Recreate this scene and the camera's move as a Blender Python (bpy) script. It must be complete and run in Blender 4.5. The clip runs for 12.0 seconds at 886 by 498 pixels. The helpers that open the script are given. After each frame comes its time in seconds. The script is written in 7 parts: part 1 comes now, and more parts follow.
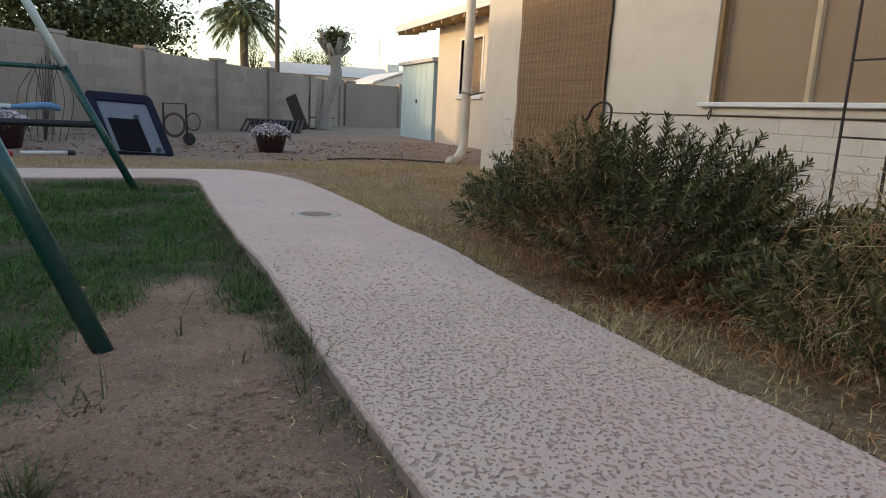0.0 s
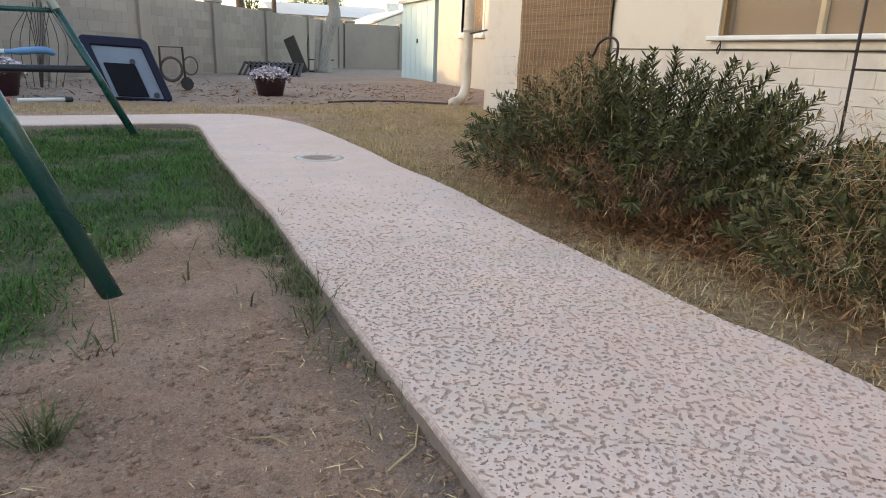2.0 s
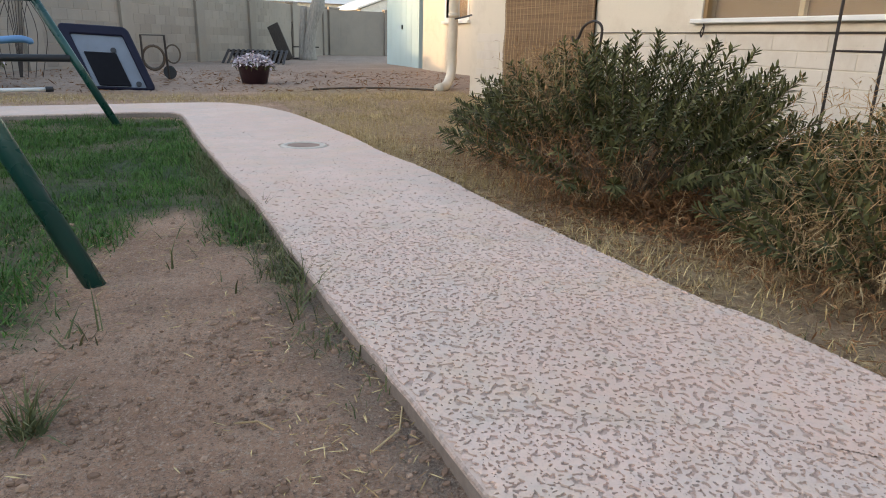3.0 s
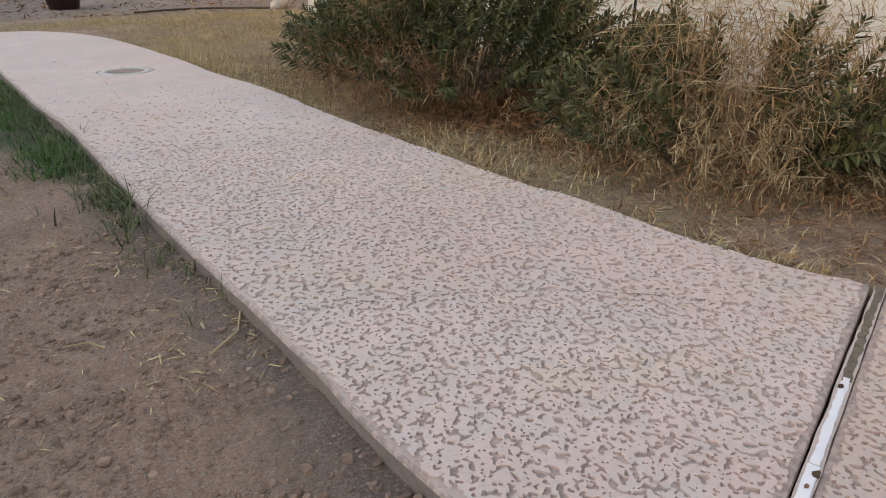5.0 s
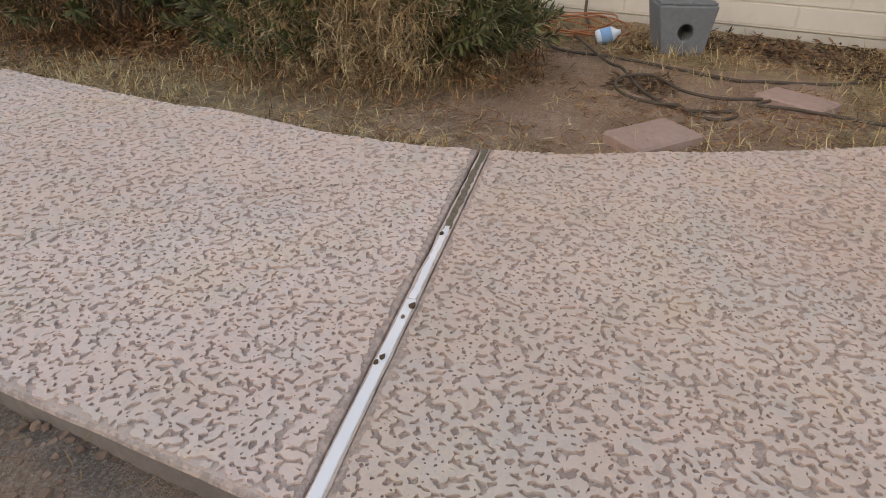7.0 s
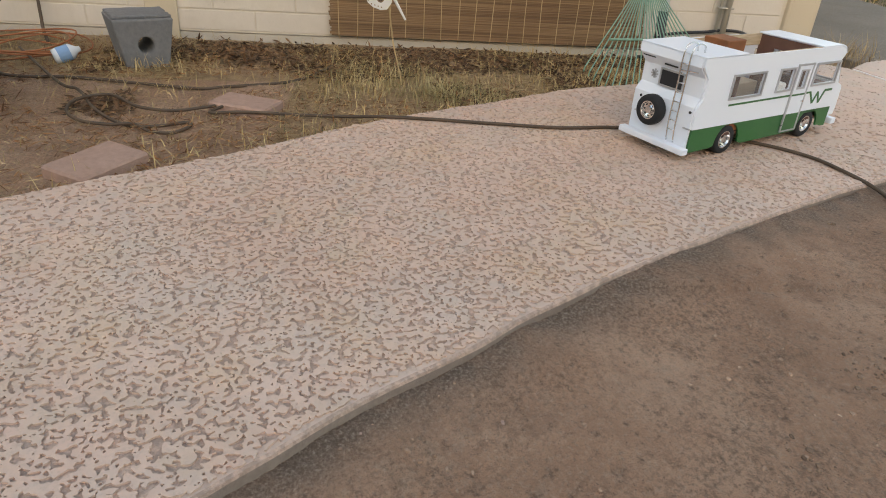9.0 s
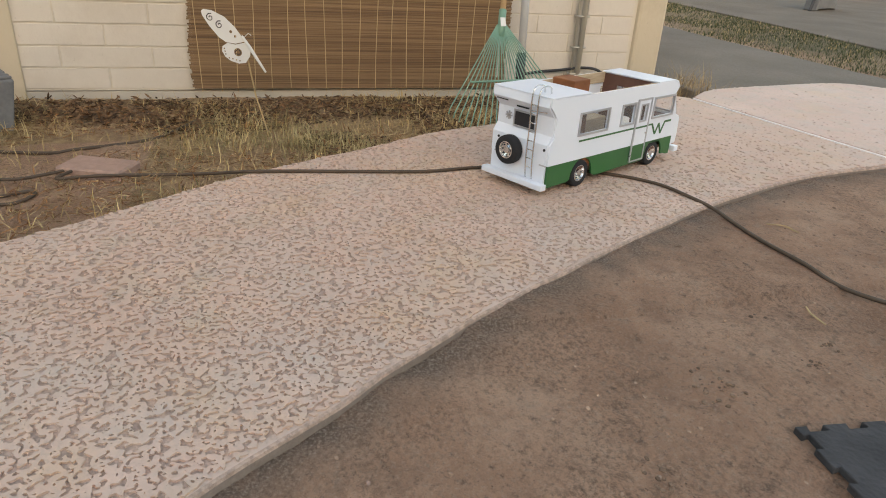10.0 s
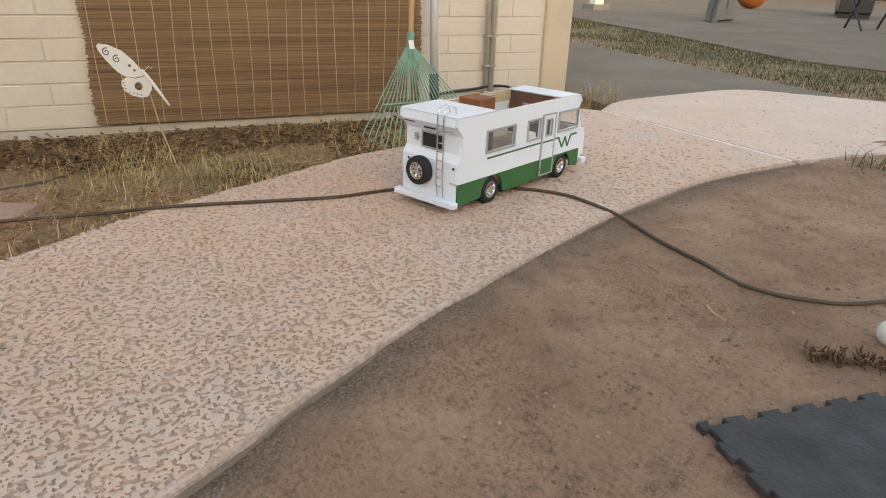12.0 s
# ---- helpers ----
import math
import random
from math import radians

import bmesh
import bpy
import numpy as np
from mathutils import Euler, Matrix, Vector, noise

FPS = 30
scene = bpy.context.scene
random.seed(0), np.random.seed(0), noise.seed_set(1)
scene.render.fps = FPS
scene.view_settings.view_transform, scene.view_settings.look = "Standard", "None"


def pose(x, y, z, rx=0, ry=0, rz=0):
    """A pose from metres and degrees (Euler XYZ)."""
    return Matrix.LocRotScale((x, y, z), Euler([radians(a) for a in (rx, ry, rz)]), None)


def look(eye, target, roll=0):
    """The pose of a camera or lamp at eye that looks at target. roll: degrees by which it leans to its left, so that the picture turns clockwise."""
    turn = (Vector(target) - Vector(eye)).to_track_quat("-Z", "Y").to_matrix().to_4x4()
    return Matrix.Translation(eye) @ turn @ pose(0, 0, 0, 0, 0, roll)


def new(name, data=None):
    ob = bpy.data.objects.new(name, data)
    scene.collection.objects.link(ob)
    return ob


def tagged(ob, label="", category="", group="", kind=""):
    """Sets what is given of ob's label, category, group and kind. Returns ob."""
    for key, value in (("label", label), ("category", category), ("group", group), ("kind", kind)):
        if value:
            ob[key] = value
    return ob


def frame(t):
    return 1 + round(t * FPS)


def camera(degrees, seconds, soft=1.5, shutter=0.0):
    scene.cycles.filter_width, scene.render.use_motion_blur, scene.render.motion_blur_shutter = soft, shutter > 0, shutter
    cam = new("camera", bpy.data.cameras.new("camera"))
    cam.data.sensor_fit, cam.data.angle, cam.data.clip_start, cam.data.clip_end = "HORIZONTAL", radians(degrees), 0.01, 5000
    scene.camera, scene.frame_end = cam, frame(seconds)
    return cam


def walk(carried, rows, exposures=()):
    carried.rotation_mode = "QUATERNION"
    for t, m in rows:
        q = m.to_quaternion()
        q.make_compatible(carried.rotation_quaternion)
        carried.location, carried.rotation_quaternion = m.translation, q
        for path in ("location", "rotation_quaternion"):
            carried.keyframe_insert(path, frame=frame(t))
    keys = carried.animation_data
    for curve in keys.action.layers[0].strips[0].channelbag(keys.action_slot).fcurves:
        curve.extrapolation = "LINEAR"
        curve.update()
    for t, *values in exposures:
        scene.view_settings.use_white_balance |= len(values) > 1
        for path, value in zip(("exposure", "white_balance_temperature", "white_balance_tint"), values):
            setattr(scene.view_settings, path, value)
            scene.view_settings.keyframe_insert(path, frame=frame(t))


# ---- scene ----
cam = camera(67.28, 12.0, soft=1.0)
# seconds, x, y, z, yaw, pitch, roll
ROWS = [
    (0.0, 0.000, 0.000, 0.677, -21.63, -11.52, -2.86),
    (0.5, -0.005, 0.007, 0.674, -20.41, -13.57, -2.39),
    (1.0, -0.003, 0.014, 0.667, -21.03, -14.64, -2.45),
    (1.5, -0.001, 0.013, 0.664, -21.14, -15.75, -1.74),
    (2.0, -0.001, 0.010, 0.665, -21.50, -16.36, -1.97),
    (2.5, 0.003, 0.011, 0.663, -21.67, -16.52, -1.93),
    (2.7, 0.006, 0.005, 0.663, -21.81, -16.82, -1.60),
    (4.3, 0.036, -0.042, 0.625, -31.73, -21.76, -0.46),
    (4.5, 0.055, -0.063, 0.624, -33.42, -22.60, 0.35),
    (5.0, 0.053, -0.103, 0.620, -35.25, -23.77, 0.03),
    (5.5, 0.073, -0.151, 0.614, -41.48, -24.96, -0.56),
    (6.0, 0.093, -0.185, 0.608, -45.36, -25.76, -0.41),
    (6.5, 0.105, -0.247, 0.604, -53.04, -27.32, -0.62),
    (7.0, 0.133, -0.296, 0.587, -59.71, -29.85, -0.29),
    (7.2, 0.141, -0.314, 0.586, -63.14, -30.07, 0.53),
    (8.8, 0.123, -0.569, 0.670, -93.84, -29.77, -3.34),
    (9.0, 0.122, -0.593, 0.674, -96.70, -28.89, -3.70),
    (9.5, 0.116, -0.643, 0.679, -101.15, -27.35, -2.83),
    (10.0, 0.119, -0.666, 0.703, -106.73, -25.06, -3.26),
    (10.5, 0.111, -0.693, 0.704, -109.74, -23.88, -3.41),
    (11.0, 0.111, -0.702, 0.710, -111.17, -23.54, -3.48),
    (11.5, 0.099, -0.719, 0.711, -112.78, -23.01, -1.81),
    (12.0, 0.098, -0.727, 0.710, -113.24, -23.03, -1.84),
]
# seconds, stops, kelvin, tint
EXPOSURES = [(0.0, 0.8, 7300, 12), (0.5, 1.26, 7300, 12), (1.5, 1.52, 7400, 12), (7.2, 1.35, 8200, 13), (8.8, 1.35, 8700, 12), (12.0, 1.44, 8900, 12)]
walk(cam, [(t, pose(x, y, z, 90 + pitch, roll, yaw)) for t, x, y, z, yaw, pitch, roll in ROWS], EXPOSURES)

# ---- light ----
SUN_ELEV, SUN_DIR = radians(13.0), Vector((-1.0, 0.12, 0.0)).normalized()
world = bpy.data.worlds.new("sky")
scene.world = world
world.use_nodes = True
wn = world.node_tree
sky = wn.nodes.new("ShaderNodeTexSky")
sky.sky_type, sky.sun_disc = "NISHITA", False
sky.sun_elevation, sky.sun_rotation = SUN_ELEV, math.atan2(SUN_DIR.x, SUN_DIR.y)
sky.dust_density, sky.ozone_density = 1.2, 1.0
wn.links.new(sky.outputs[0], wn.nodes["Background"].inputs[0])
wn.nodes["Background"].inputs[1].default_value = 0.25
sun = new("sun", bpy.data.lights.new("sun", "SUN"))
sun.data.energy, sun.data.angle, sun.data.color = 1.0, radians(1.0), (1.0, 0.72, 0.42)
towards = SUN_DIR * math.cos(SUN_ELEV) + Vector((0, 0, math.sin(SUN_ELEV)))
sun.matrix_world = look(towards * 40, (0, 0, 0))


# ---- materials ----
class Nodes:
    """A node material under construction."""

    def __init__(self, name, rough=0.8, metal=0.0, coords="Object"):
        self.mat = bpy.data.materials.new(name)
        self.mat.use_nodes = True
        self.tree = self.mat.node_tree
        self.out = self.tree.nodes["Principled BSDF"]
        self.out.inputs["Roughness"].default_value = rough
        self.out.inputs["Metallic"].default_value = metal
        tc = self.tree.nodes.new("ShaderNodeTexCoord")
        self.uv = tc.outputs[coords]

    def link(self, a, b):
        self.tree.links.new(a, b)

    def node(self, kind):
        return self.tree.nodes.new(kind)

    def world(self):
        g = self.node("ShaderNodeNewGeometry")
        self.uv = g.outputs["Position"]
        return self

    def stretch(self, x, y, z):
        m = self.node("ShaderNodeMapping")
        m.inputs["Scale"].default_value = (x, y, z)
        self.link(self.uv, m.inputs["Vector"])
        return m.outputs[0]

    def noise(self, scale, detail=4.0, rough=0.55, warp=0.0, vec=None):
        n = self.node("ShaderNodeTexNoise")
        n.inputs["Scale"].default_value, n.inputs["Detail"].default_value = scale, detail
        n.inputs["Roughness"].default_value, n.inputs["Distortion"].default_value = rough, warp
        self.link(vec or self.uv, n.inputs["Vector"])
        return n.outputs[0]

    def ramp(self, fac, *stops, ease="LINEAR"):
        r = self.node("ShaderNodeValToRGB")
        r.color_ramp.interpolation = ease
        e = r.color_ramp.elements
        while len(e) < len(stops):
            e.new(0.5)
        for el, (at, col) in zip(e, stops):
            el.position = at
            el.color = (*((col,) * 3 if isinstance(col, (int, float)) else col), 1)
        self.link(fac, r.inputs[0])
        return r.outputs[0]

    def mix(self, fac, a, b, how="MIX"):
        m = self.node("ShaderNodeMix")
        m.data_type, m.blend_type = "RGBA", how
        for sock, v in ((m.inputs[0], fac), (m.inputs[6], a), (m.inputs[7], b)):
            if isinstance(v, bpy.types.NodeSocket):
                self.link(v, sock)
            elif isinstance(v, tuple):
                sock.default_value = (*v, 1)
            else:
                sock.default_value = v
        return m.outputs[2]

    def math(self, op, a, b):
        m = self.node("ShaderNodeMath")
        m.operation = op
        for sock, v in zip(m.inputs, (a, b)):
            if isinstance(v, bpy.types.NodeSocket):
                self.link(v, sock)
            else:
                sock.default_value = v
        return m.outputs[0]

    def attr(self, name):
        n = self.node("ShaderNodeAttribute")
        n.attribute_name = name
        return n.outputs["Fac"]

    def random(self):
        return self.node("ShaderNodeObjectInfo").outputs["Random"]

    def island(self):
        return self.node("ShaderNodeNewGeometry").outputs["Random Per Island"]

    def color(self, c):
        if isinstance(c, tuple):
            self.out.inputs["Base Color"].default_value = (*c, 1)
        else:
            self.link(c, self.out.inputs["Base Color"])
        return self

    def rough(self, r):
        self.link(r, self.out.inputs["Roughness"])
        return self

    def bump(self, height, strength=0.4, dist=0.01):
        b = self.node("ShaderNodeBump")
        b.inputs["Strength"].default_value, b.inputs["Distance"].default_value = strength, dist
        self.link(height, b.inputs["Height"])
        self.link(b.outputs[0], self.out.inputs["Normal"])
        return self


def plain(name, col, rough=0.5, metal=0.0, vary=0.12, grain=60.0, bump=0.05, dist=0.002):
    """Paint, plastic or metal with slight mottling and grain."""
    m = Nodes(name, rough, metal)
    lo, hi = tuple(c * (1 - vary) for c in col), tuple(min(1, c * (1 + vary)) for c in col)
    n = m.noise(grain * 0.08, 5)
    m.color(m.ramp(n, (0.3, lo), (0.7, hi)))
    m.bump(m.noise(grain, 3), bump, dist)
    m.rough(m.ramp(m.noise(grain * 0.3, 3), (0.3, max(0.02, rough - 0.08)), (0.7, min(1, rough + 0.08))))
    return m.mat


def slab_tint(m):
    """Large, soft changes of colour over the walkway."""
    warm = m.noise(2.6, 4, 0.6, 0.0, m.stretch(1.0, 1.2, 1.0))
    top = m.ramp(m.noise(1.3, 4), (0.35, (0.645, 0.448, 0.368)), (0.65, (0.725, 0.528, 0.445)))
    top = m.mix(m.ramp(m.noise(4.5, 5, 0.6), (0.45, 0.0), (0.7, 0.45)), top, (0.60, 0.400, 0.290))
    top = m.mix(m.ramp(warm, (0.52, 0.0), (0.68, 0.55)), top, (0.69, 0.490, 0.335))
    top = m.mix(m.ramp(m.noise(13, 4, 0.6, 0.4), (0.50, 0.0), (0.66, 0.6)), top, (0.60, 0.475, 0.415))
    top = m.mix(m.ramp(m.noise(19, 4, 0.6, 0.2), (0.52, 0.0), (0.68, 0.5)), top, (0.70, 0.455, 0.370))
    return m.mix(m.ramp(m.noise(6.5, 4, 0.6, 0.3), (0.54, 0.0), (0.66, 0.45)), top, (0.58, 0.450, 0.345))


def make_coat(name="knockdown_coat", tone=(1.0, 1.0, 1.0)):
    """The flattened splatter coat: pinkish, worn, finely sanded."""
    m = Nodes(name, 0.8).world()
    top = m.mix(m.ramp(m.noise(24, 5, 0.7), (0.45, 0.0), (0.72, 0.30)), m.mix(1.0, slab_tint(m), tone, "MULTIPLY"), (0.54, 0.395, 0.318))
    top = m.mix(m.ramp(m.noise(2.4, 5, 0.65), (0.50, 0.0), (0.66, 0.45)), top, (0.53, 0.44, 0.385))
    m.color(m.mix(m.ramp(m.noise(120, 4, 0.7), (0.52, 0.0), (0.68, 0.5)), top, (0.46, 0.335, 0.275)))
    m.bump(m.math("ADD", m.noise(300, 3, 0.7), m.math("MULTIPLY", m.noise(70, 3), 0.7)), 0.5, 0.0016)
    return m.mat


def make_slab(name="slab_concrete", tone=(1.0, 1.0, 1.0)):
    """Bare concrete between the islands of the coat, darker brown in random patches."""
    m = Nodes(name, 0.9).world()
    base = m.mix(0.55, m.mix(1.0, slab_tint(m), tone, "MULTIPLY"), (0.50, 0.350, 0.278))
    # Darker brown, mixed over the pit floors by noise.
    dirt = m.mix(m.noise(30, 3), (0.21, 0.148, 0.118), (0.37, 0.268, 0.216))
    m.color(m.mix(m.ramp(m.noise(60, 4, 0.65), (0.42, 0.0), (0.57, 0.68)), base, dirt))
    m.bump(m.math("ADD", m.noise(260, 3, 0.7), m.noise(110, 3)), 0.9, 0.003)
    return m.mat


def make_trowelled():
    """The smooth trowelled margin along the slab edges."""
    m = Nodes("trowelled_margin", 0.85).world()
    c = m.ramp(m.noise(3, 5), (0.35, (0.50, 0.36, 0.29)), (0.65, (0.60, 0.445, 0.365)))
    c = m.mix(m.ramp(m.noise(45, 4, 0.65), (0.52, 0.0), (0.66, 0.6)), c, (0.36, 0.275, 0.23))
    m.color(c)
    m.bump(m.noise(90, 4), 0.5, 0.004)
    return m.mat


def make_plain_concrete(name, a, b):
    m = Nodes(name, 0.9).world()
    m.out.inputs["Specular IOR Level"].default_value = 0.25
    m.color(m.mix(m.ramp(m.noise(60, 4), (0.35, 0.0), (0.7, 0.35)), m.ramp(m.noise(1.6, 5), (0.35, a), (0.65, b)), tuple(c * 0.6 for c in a)))
    m.bump(m.math("ADD", m.noise(28, 5, 0.7), m.math("MULTIPLY", m.noise(160, 4, 0.7), 0.5)), 0.7, 0.006)
    return m.mat


def make_soil():
    m = Nodes("yard_soil", 0.95).world()
    lawn, dry, grit, back_soil = m.attr("lawn"), m.attr("dry"), m.attr("grit"), m.attr("back_soil")
    gravel = m.ramp(m.attr("gravel"), (0.0, 0.4), (1.0, 1.0))
    base = m.ramp(m.noise(2.3, 6, 0.62), (0.32, (0.40, 0.215, 0.132)), (0.5, (0.58, 0.335, 0.22)), (0.66, (0.70, 0.44, 0.305)))
    base = m.mix(m.ramp(m.noise(9, 5, 0.65), (0.53, 0.0), (0.70, 0.6)), base, (0.31, 0.168, 0.108))
    base = m.mix(m.ramp(m.noise(21, 5, 0.7), (0.56, 0.0), (0.72, 0.7)), base, (0.50, 0.345, 0.25))
    base = m.mix(m.ramp(m.noise(48, 6, 0.75), (0.34, 0.75), (0.45, 0.0)), base, (0.15, 0.09, 0.062))
    base = m.mix(m.math("MULTIPLY", gravel, m.ramp(m.noise(130, 4, 0.8), (0.52, 0.0), (0.62, 0.95))), base, (0.64, 0.47, 0.36))
    base = m.mix(m.math("MULTIPLY", gravel, m.ramp(m.noise(170, 4, 0.8), (0.36, 0.95), (0.46, 0.0))), base, (0.20, 0.122, 0.086))
    base = m.mix(m.math("MULTIPLY", grit, m.ramp(m.noise(14, 4), (0.3, 0.35), (0.6, 0.95))), base, m.ramp(m.noise(190, 3, 0.7), (0.36, (0.165, 0.115, 0.085)), (0.56, (0.30, 0.212, 0.158)), (0.68, (0.50, 0.39, 0.31))))
    straw = m.ramp(m.noise(26, 5, 0.7), (0.3, (0.15, 0.092, 0.047)), (0.5, (0.36, 0.235, 0.115)), (0.7, (0.56, 0.40, 0.21)))
    turf = m.ramp(m.noise(30, 4), (0.35, (0.025, 0.042, 0.016)), (0.65, (0.065, 0.085, 0.032)))
    loose = m.ramp(m.noise(2.1, 4, 0.6, 0.4), (0.42, 0.05), (0.60, 0.9))
    base = m.mix(m.math("MULTIPLY", loose, m.ramp(m.noise(95, 5, 0.8), (0.40, 0.75), (0.52, 0.0))), base, (0.19, 0.112, 0.074))
    # Darker grey-brown soil towards the back of the yard.
    base = m.mix(m.math("MULTIPLY", back_soil, 0.75), base, m.ramp(m.noise(1.2, 5, 0.65), (0.35, (0.25, 0.185, 0.145)), (0.65, (0.37, 0.275, 0.215))))
    c = m.mix(dry, base, straw)
    m.color(m.mix(lawn, c, turf))
    h = m.math("ADD", m.noise(24, 8, 0.75), m.math("MULTIPLY", m.noise(150, 4, 0.75), 0.7))
    m.bump(h, 1.0, 0.028)
    return m.mat


def make_painted_block(name="painted_block", col=(0.60, 0.532, 0.458), lower=True):
    m = Nodes(name, 0.75).world()
    r = m.random()
    a = m.mix(m.ramp(r, (0.0, 0.0), (1.0, 0.3)), col, tuple(c * 0.93 for c in col))
    a = m.mix(m.ramp(m.noise(2.2, 6, 0.65), (0.55, 0.0), (0.75, 0.5)), a, (col[0] * 0.72, col[1] * 0.66, col[2] * 0.60))
    a = m.mix(m.ramp(m.noise(30, 5, 0.7), (0.64, 0.0), (0.72, 0.55)), a, (0.36, 0.30, 0.24))
    a = m.mix(m.ramp(m.noise(0.9, 7, 0.7, 0.5), (0.54, 0.0), (0.68, 0.55)), a, (col[0] * 0.80, col[1] * 0.77, col[2] * 0.74))
    m.color(a)
    m.bump(m.math("ADD", m.noise(22, 5), m.math("MULTIPLY", m.noise(120, 3), 0.4)), 0.35, 0.006)
    return m.mat


def make_fence_block():
    m = Nodes("grey_block", 0.9).world()
    a = m.ramp(m.random(), (0.0, (0.245, 0.198, 0.160)), (1.0, (0.325, 0.266, 0.218)))
    a = m.mix(m.ramp(m.noise(0.9, 6, 0.65), (0.4, 0.0), (0.7, 0.6)), a, (0.20, 0.172, 0.152))
    m.color(m.mix(m.ramp(m.noise(60, 3), (0.5, 0.0), (0.8, 0.4)), a, (0.31, 0.27, 0.235)))
    m.bump(m.noise(70, 4), 0.5, 0.006)
    return m.mat


def make_reed():
    m = Nodes("reed_blind", 0.7).world()
    v = m.stretch(1.0, 1.0, 210.0)
    n = m.noise(1.0, 3, 0.6, 0.0, v)
    c = m.ramp(n, (0.34, (0.105, 0.054, 0.025)), (0.5, (0.205, 0.115, 0.055)), (0.66, (0.31, 0.19, 0.10)))
    m.color(m.mix(m.ramp(m.noise(2.0, 4), (0.4, 0.0), (0.7, 0.45)), c, (0.17, 0.09, 0.042)))
    m.bump(n, 0.8, 0.004)
    return m.mat


def make_wood(name, a, b, along=(1, 1, 1), scale=14.0, rough=0.6):
    m = Nodes(name, rough)
    n = m.noise(scale, 5, 0.6, 0.6, m.stretch(*along))
    m.color(m.ramp(n, (0.3, a), (0.7, b)))
    m.bump(n, 0.25, 0.002)
    return m.mat


def make_leaf(name, dark, light, rough=0.5):
    m = Nodes(name, rough)
    c = m.ramp(m.island(), (0.0, dark), (0.6, tuple((p + q) / 2 for p, q in zip(dark, light))), (1.0, light))
    m.color(m.mix(m.ramp(m.noise(9, 3), (0.35, 0.0), (0.7, 0.5)), c, tuple(p * 0.6 for p in dark)))
    m.out.inputs["Specular IOR Level"].default_value = 0.25
    return m.mat


SLAB = make_slab()
COAT = make_coat()
# Multiplier that makes the curved slab darker and tanner than the others.
TAN_TONE = (0.90, 0.875, 0.835)
SLAB_TAN, COAT_TAN = make_slab("tan_slab_concrete", TAN_TONE), make_coat("tan_knockdown_coat", TAN_TONE)
MARGIN = make_trowelled()
SLAB_SIDE = make_plain_concrete("slab_edge", (0.235, 0.18, 0.15), (0.34, 0.268, 0.225))
PATIO = make_plain_concrete("patio_concrete", (0.150, 0.114, 0.085), (0.195, 0.150, 0.115))
ASPHALT = make_plain_concrete("grey_drive", (0.175, 0.138, 0.108), (0.225, 0.180, 0.143))
SOIL = make_soil()
PALE_RING = make_plain_concrete("pale_cement", (0.60, 0.52, 0.45), (0.72, 0.63, 0.56))
RUSTY = plain("rusty_lid", (0.30, 0.20, 0.155), 0.95, vary=0.35)
BLOCK = make_painted_block()
STUCCO = make_painted_block("painted_panel", (0.60, 0.525, 0.43))
PATCH = make_painted_block("peeling_patch", (0.53, 0.44, 0.325))
FOOTING = make_painted_block("worn_footing", (0.47, 0.42, 0.36))
FENCE = make_fence_block()
REED = make_reed()
CORD = plain("blind_cord", (0.50, 0.36, 0.20), 0.8)
WHITE = plain("white_paint", (0.755, 0.795, 0.865), 0.42, vary=0.012, grain=20, bump=0.02)
GREEN = plain("green_paint", (0.022, 0.125, 0.038), 0.35, vary=0.1)
SILVER = plain("silver_trim", (0.50, 0.51, 0.54), 0.35, 0.6)
CHROME = plain("chrome", (0.75, 0.75, 0.75), 0.15, 1.0, vary=0.05)
RUBBER = plain("black_rubber", (0.014, 0.014, 0.016), 0.8)
DARK = plain("dark_plastic", (0.018, 0.018, 0.022), 0.5)
NAVY = plain("navy_plastic", (0.010, 0.010, 0.026), 0.55)
NAVY.node_tree.nodes["Principled BSDF"].inputs["Specular IOR Level"].default_value = 0.2
BLACK_PLATE = plain("black_plate", (0.006, 0.006, 0.009), 0.7)
BLACK_PLATE.node_tree.nodes["Principled BSDF"].inputs["Specular IOR Level"].default_value = 0.15
BROWN = make_wood("brown_panel", (0.10, 0.042, 0.028), (0.16, 0.072, 0.05))
ORANGE = make_wood("stained_box", (0.19, 0.062, 0.022), (0.30, 0.105, 0.04))
PINE = make_wood("bare_pine", (0.42, 0.31, 0.20), (0.60, 0.47, 0.33), (3, 3, 40), 6)
WHITE_TRIM = plain("white_trim", (0.66, 0.64, 0.61), 0.5, vary=0.05)
STRIP_WHITE = plain("strip_white", (0.82, 0.735, 0.70), 0.5, vary=0.10, grain=50, bump=0.2)
TAN = plain("tan_shade", (0.235, 0.142, 0.062), 0.7, vary=0.08, grain=8)
GLASS = plain("window_glass", (0.6, 0.6, 0.6), 0.05, vary=0.02, bump=0.0)
GLASS.node_tree.nodes["Principled BSDF"].inputs["Alpha"].default_value = 0.05
RV_GLASS = plain("clear_plastic", (0.75, 0.78, 0.80), 0.06, vary=0.02, bump=0.0)
RV_GLASS.node_tree.nodes["Principled BSDF"].inputs["Alpha"].default_value = 0.07
TEAL_TUBE = plain("green_tube", (0.010, 0.062, 0.052), 0.3, vary=0.25, grain=30)
WHITE_TUBE = plain("white_tubing", (0.62, 0.68, 0.66), 0.45)
BLUE_SEAT = plain("blue_plastic", (0.10, 0.22, 0.40), 0.5)
HOSE = plain("dark_hose", (0.085, 0.055, 0.036), 0.7, grain=120, bump=0.3)
RUST = plain("orange_cord", (0.36, 0.12, 0.045), 0.6)
IRON = plain("dark_iron", (0.040, 0.028, 0.024), 0.6, 0.3)
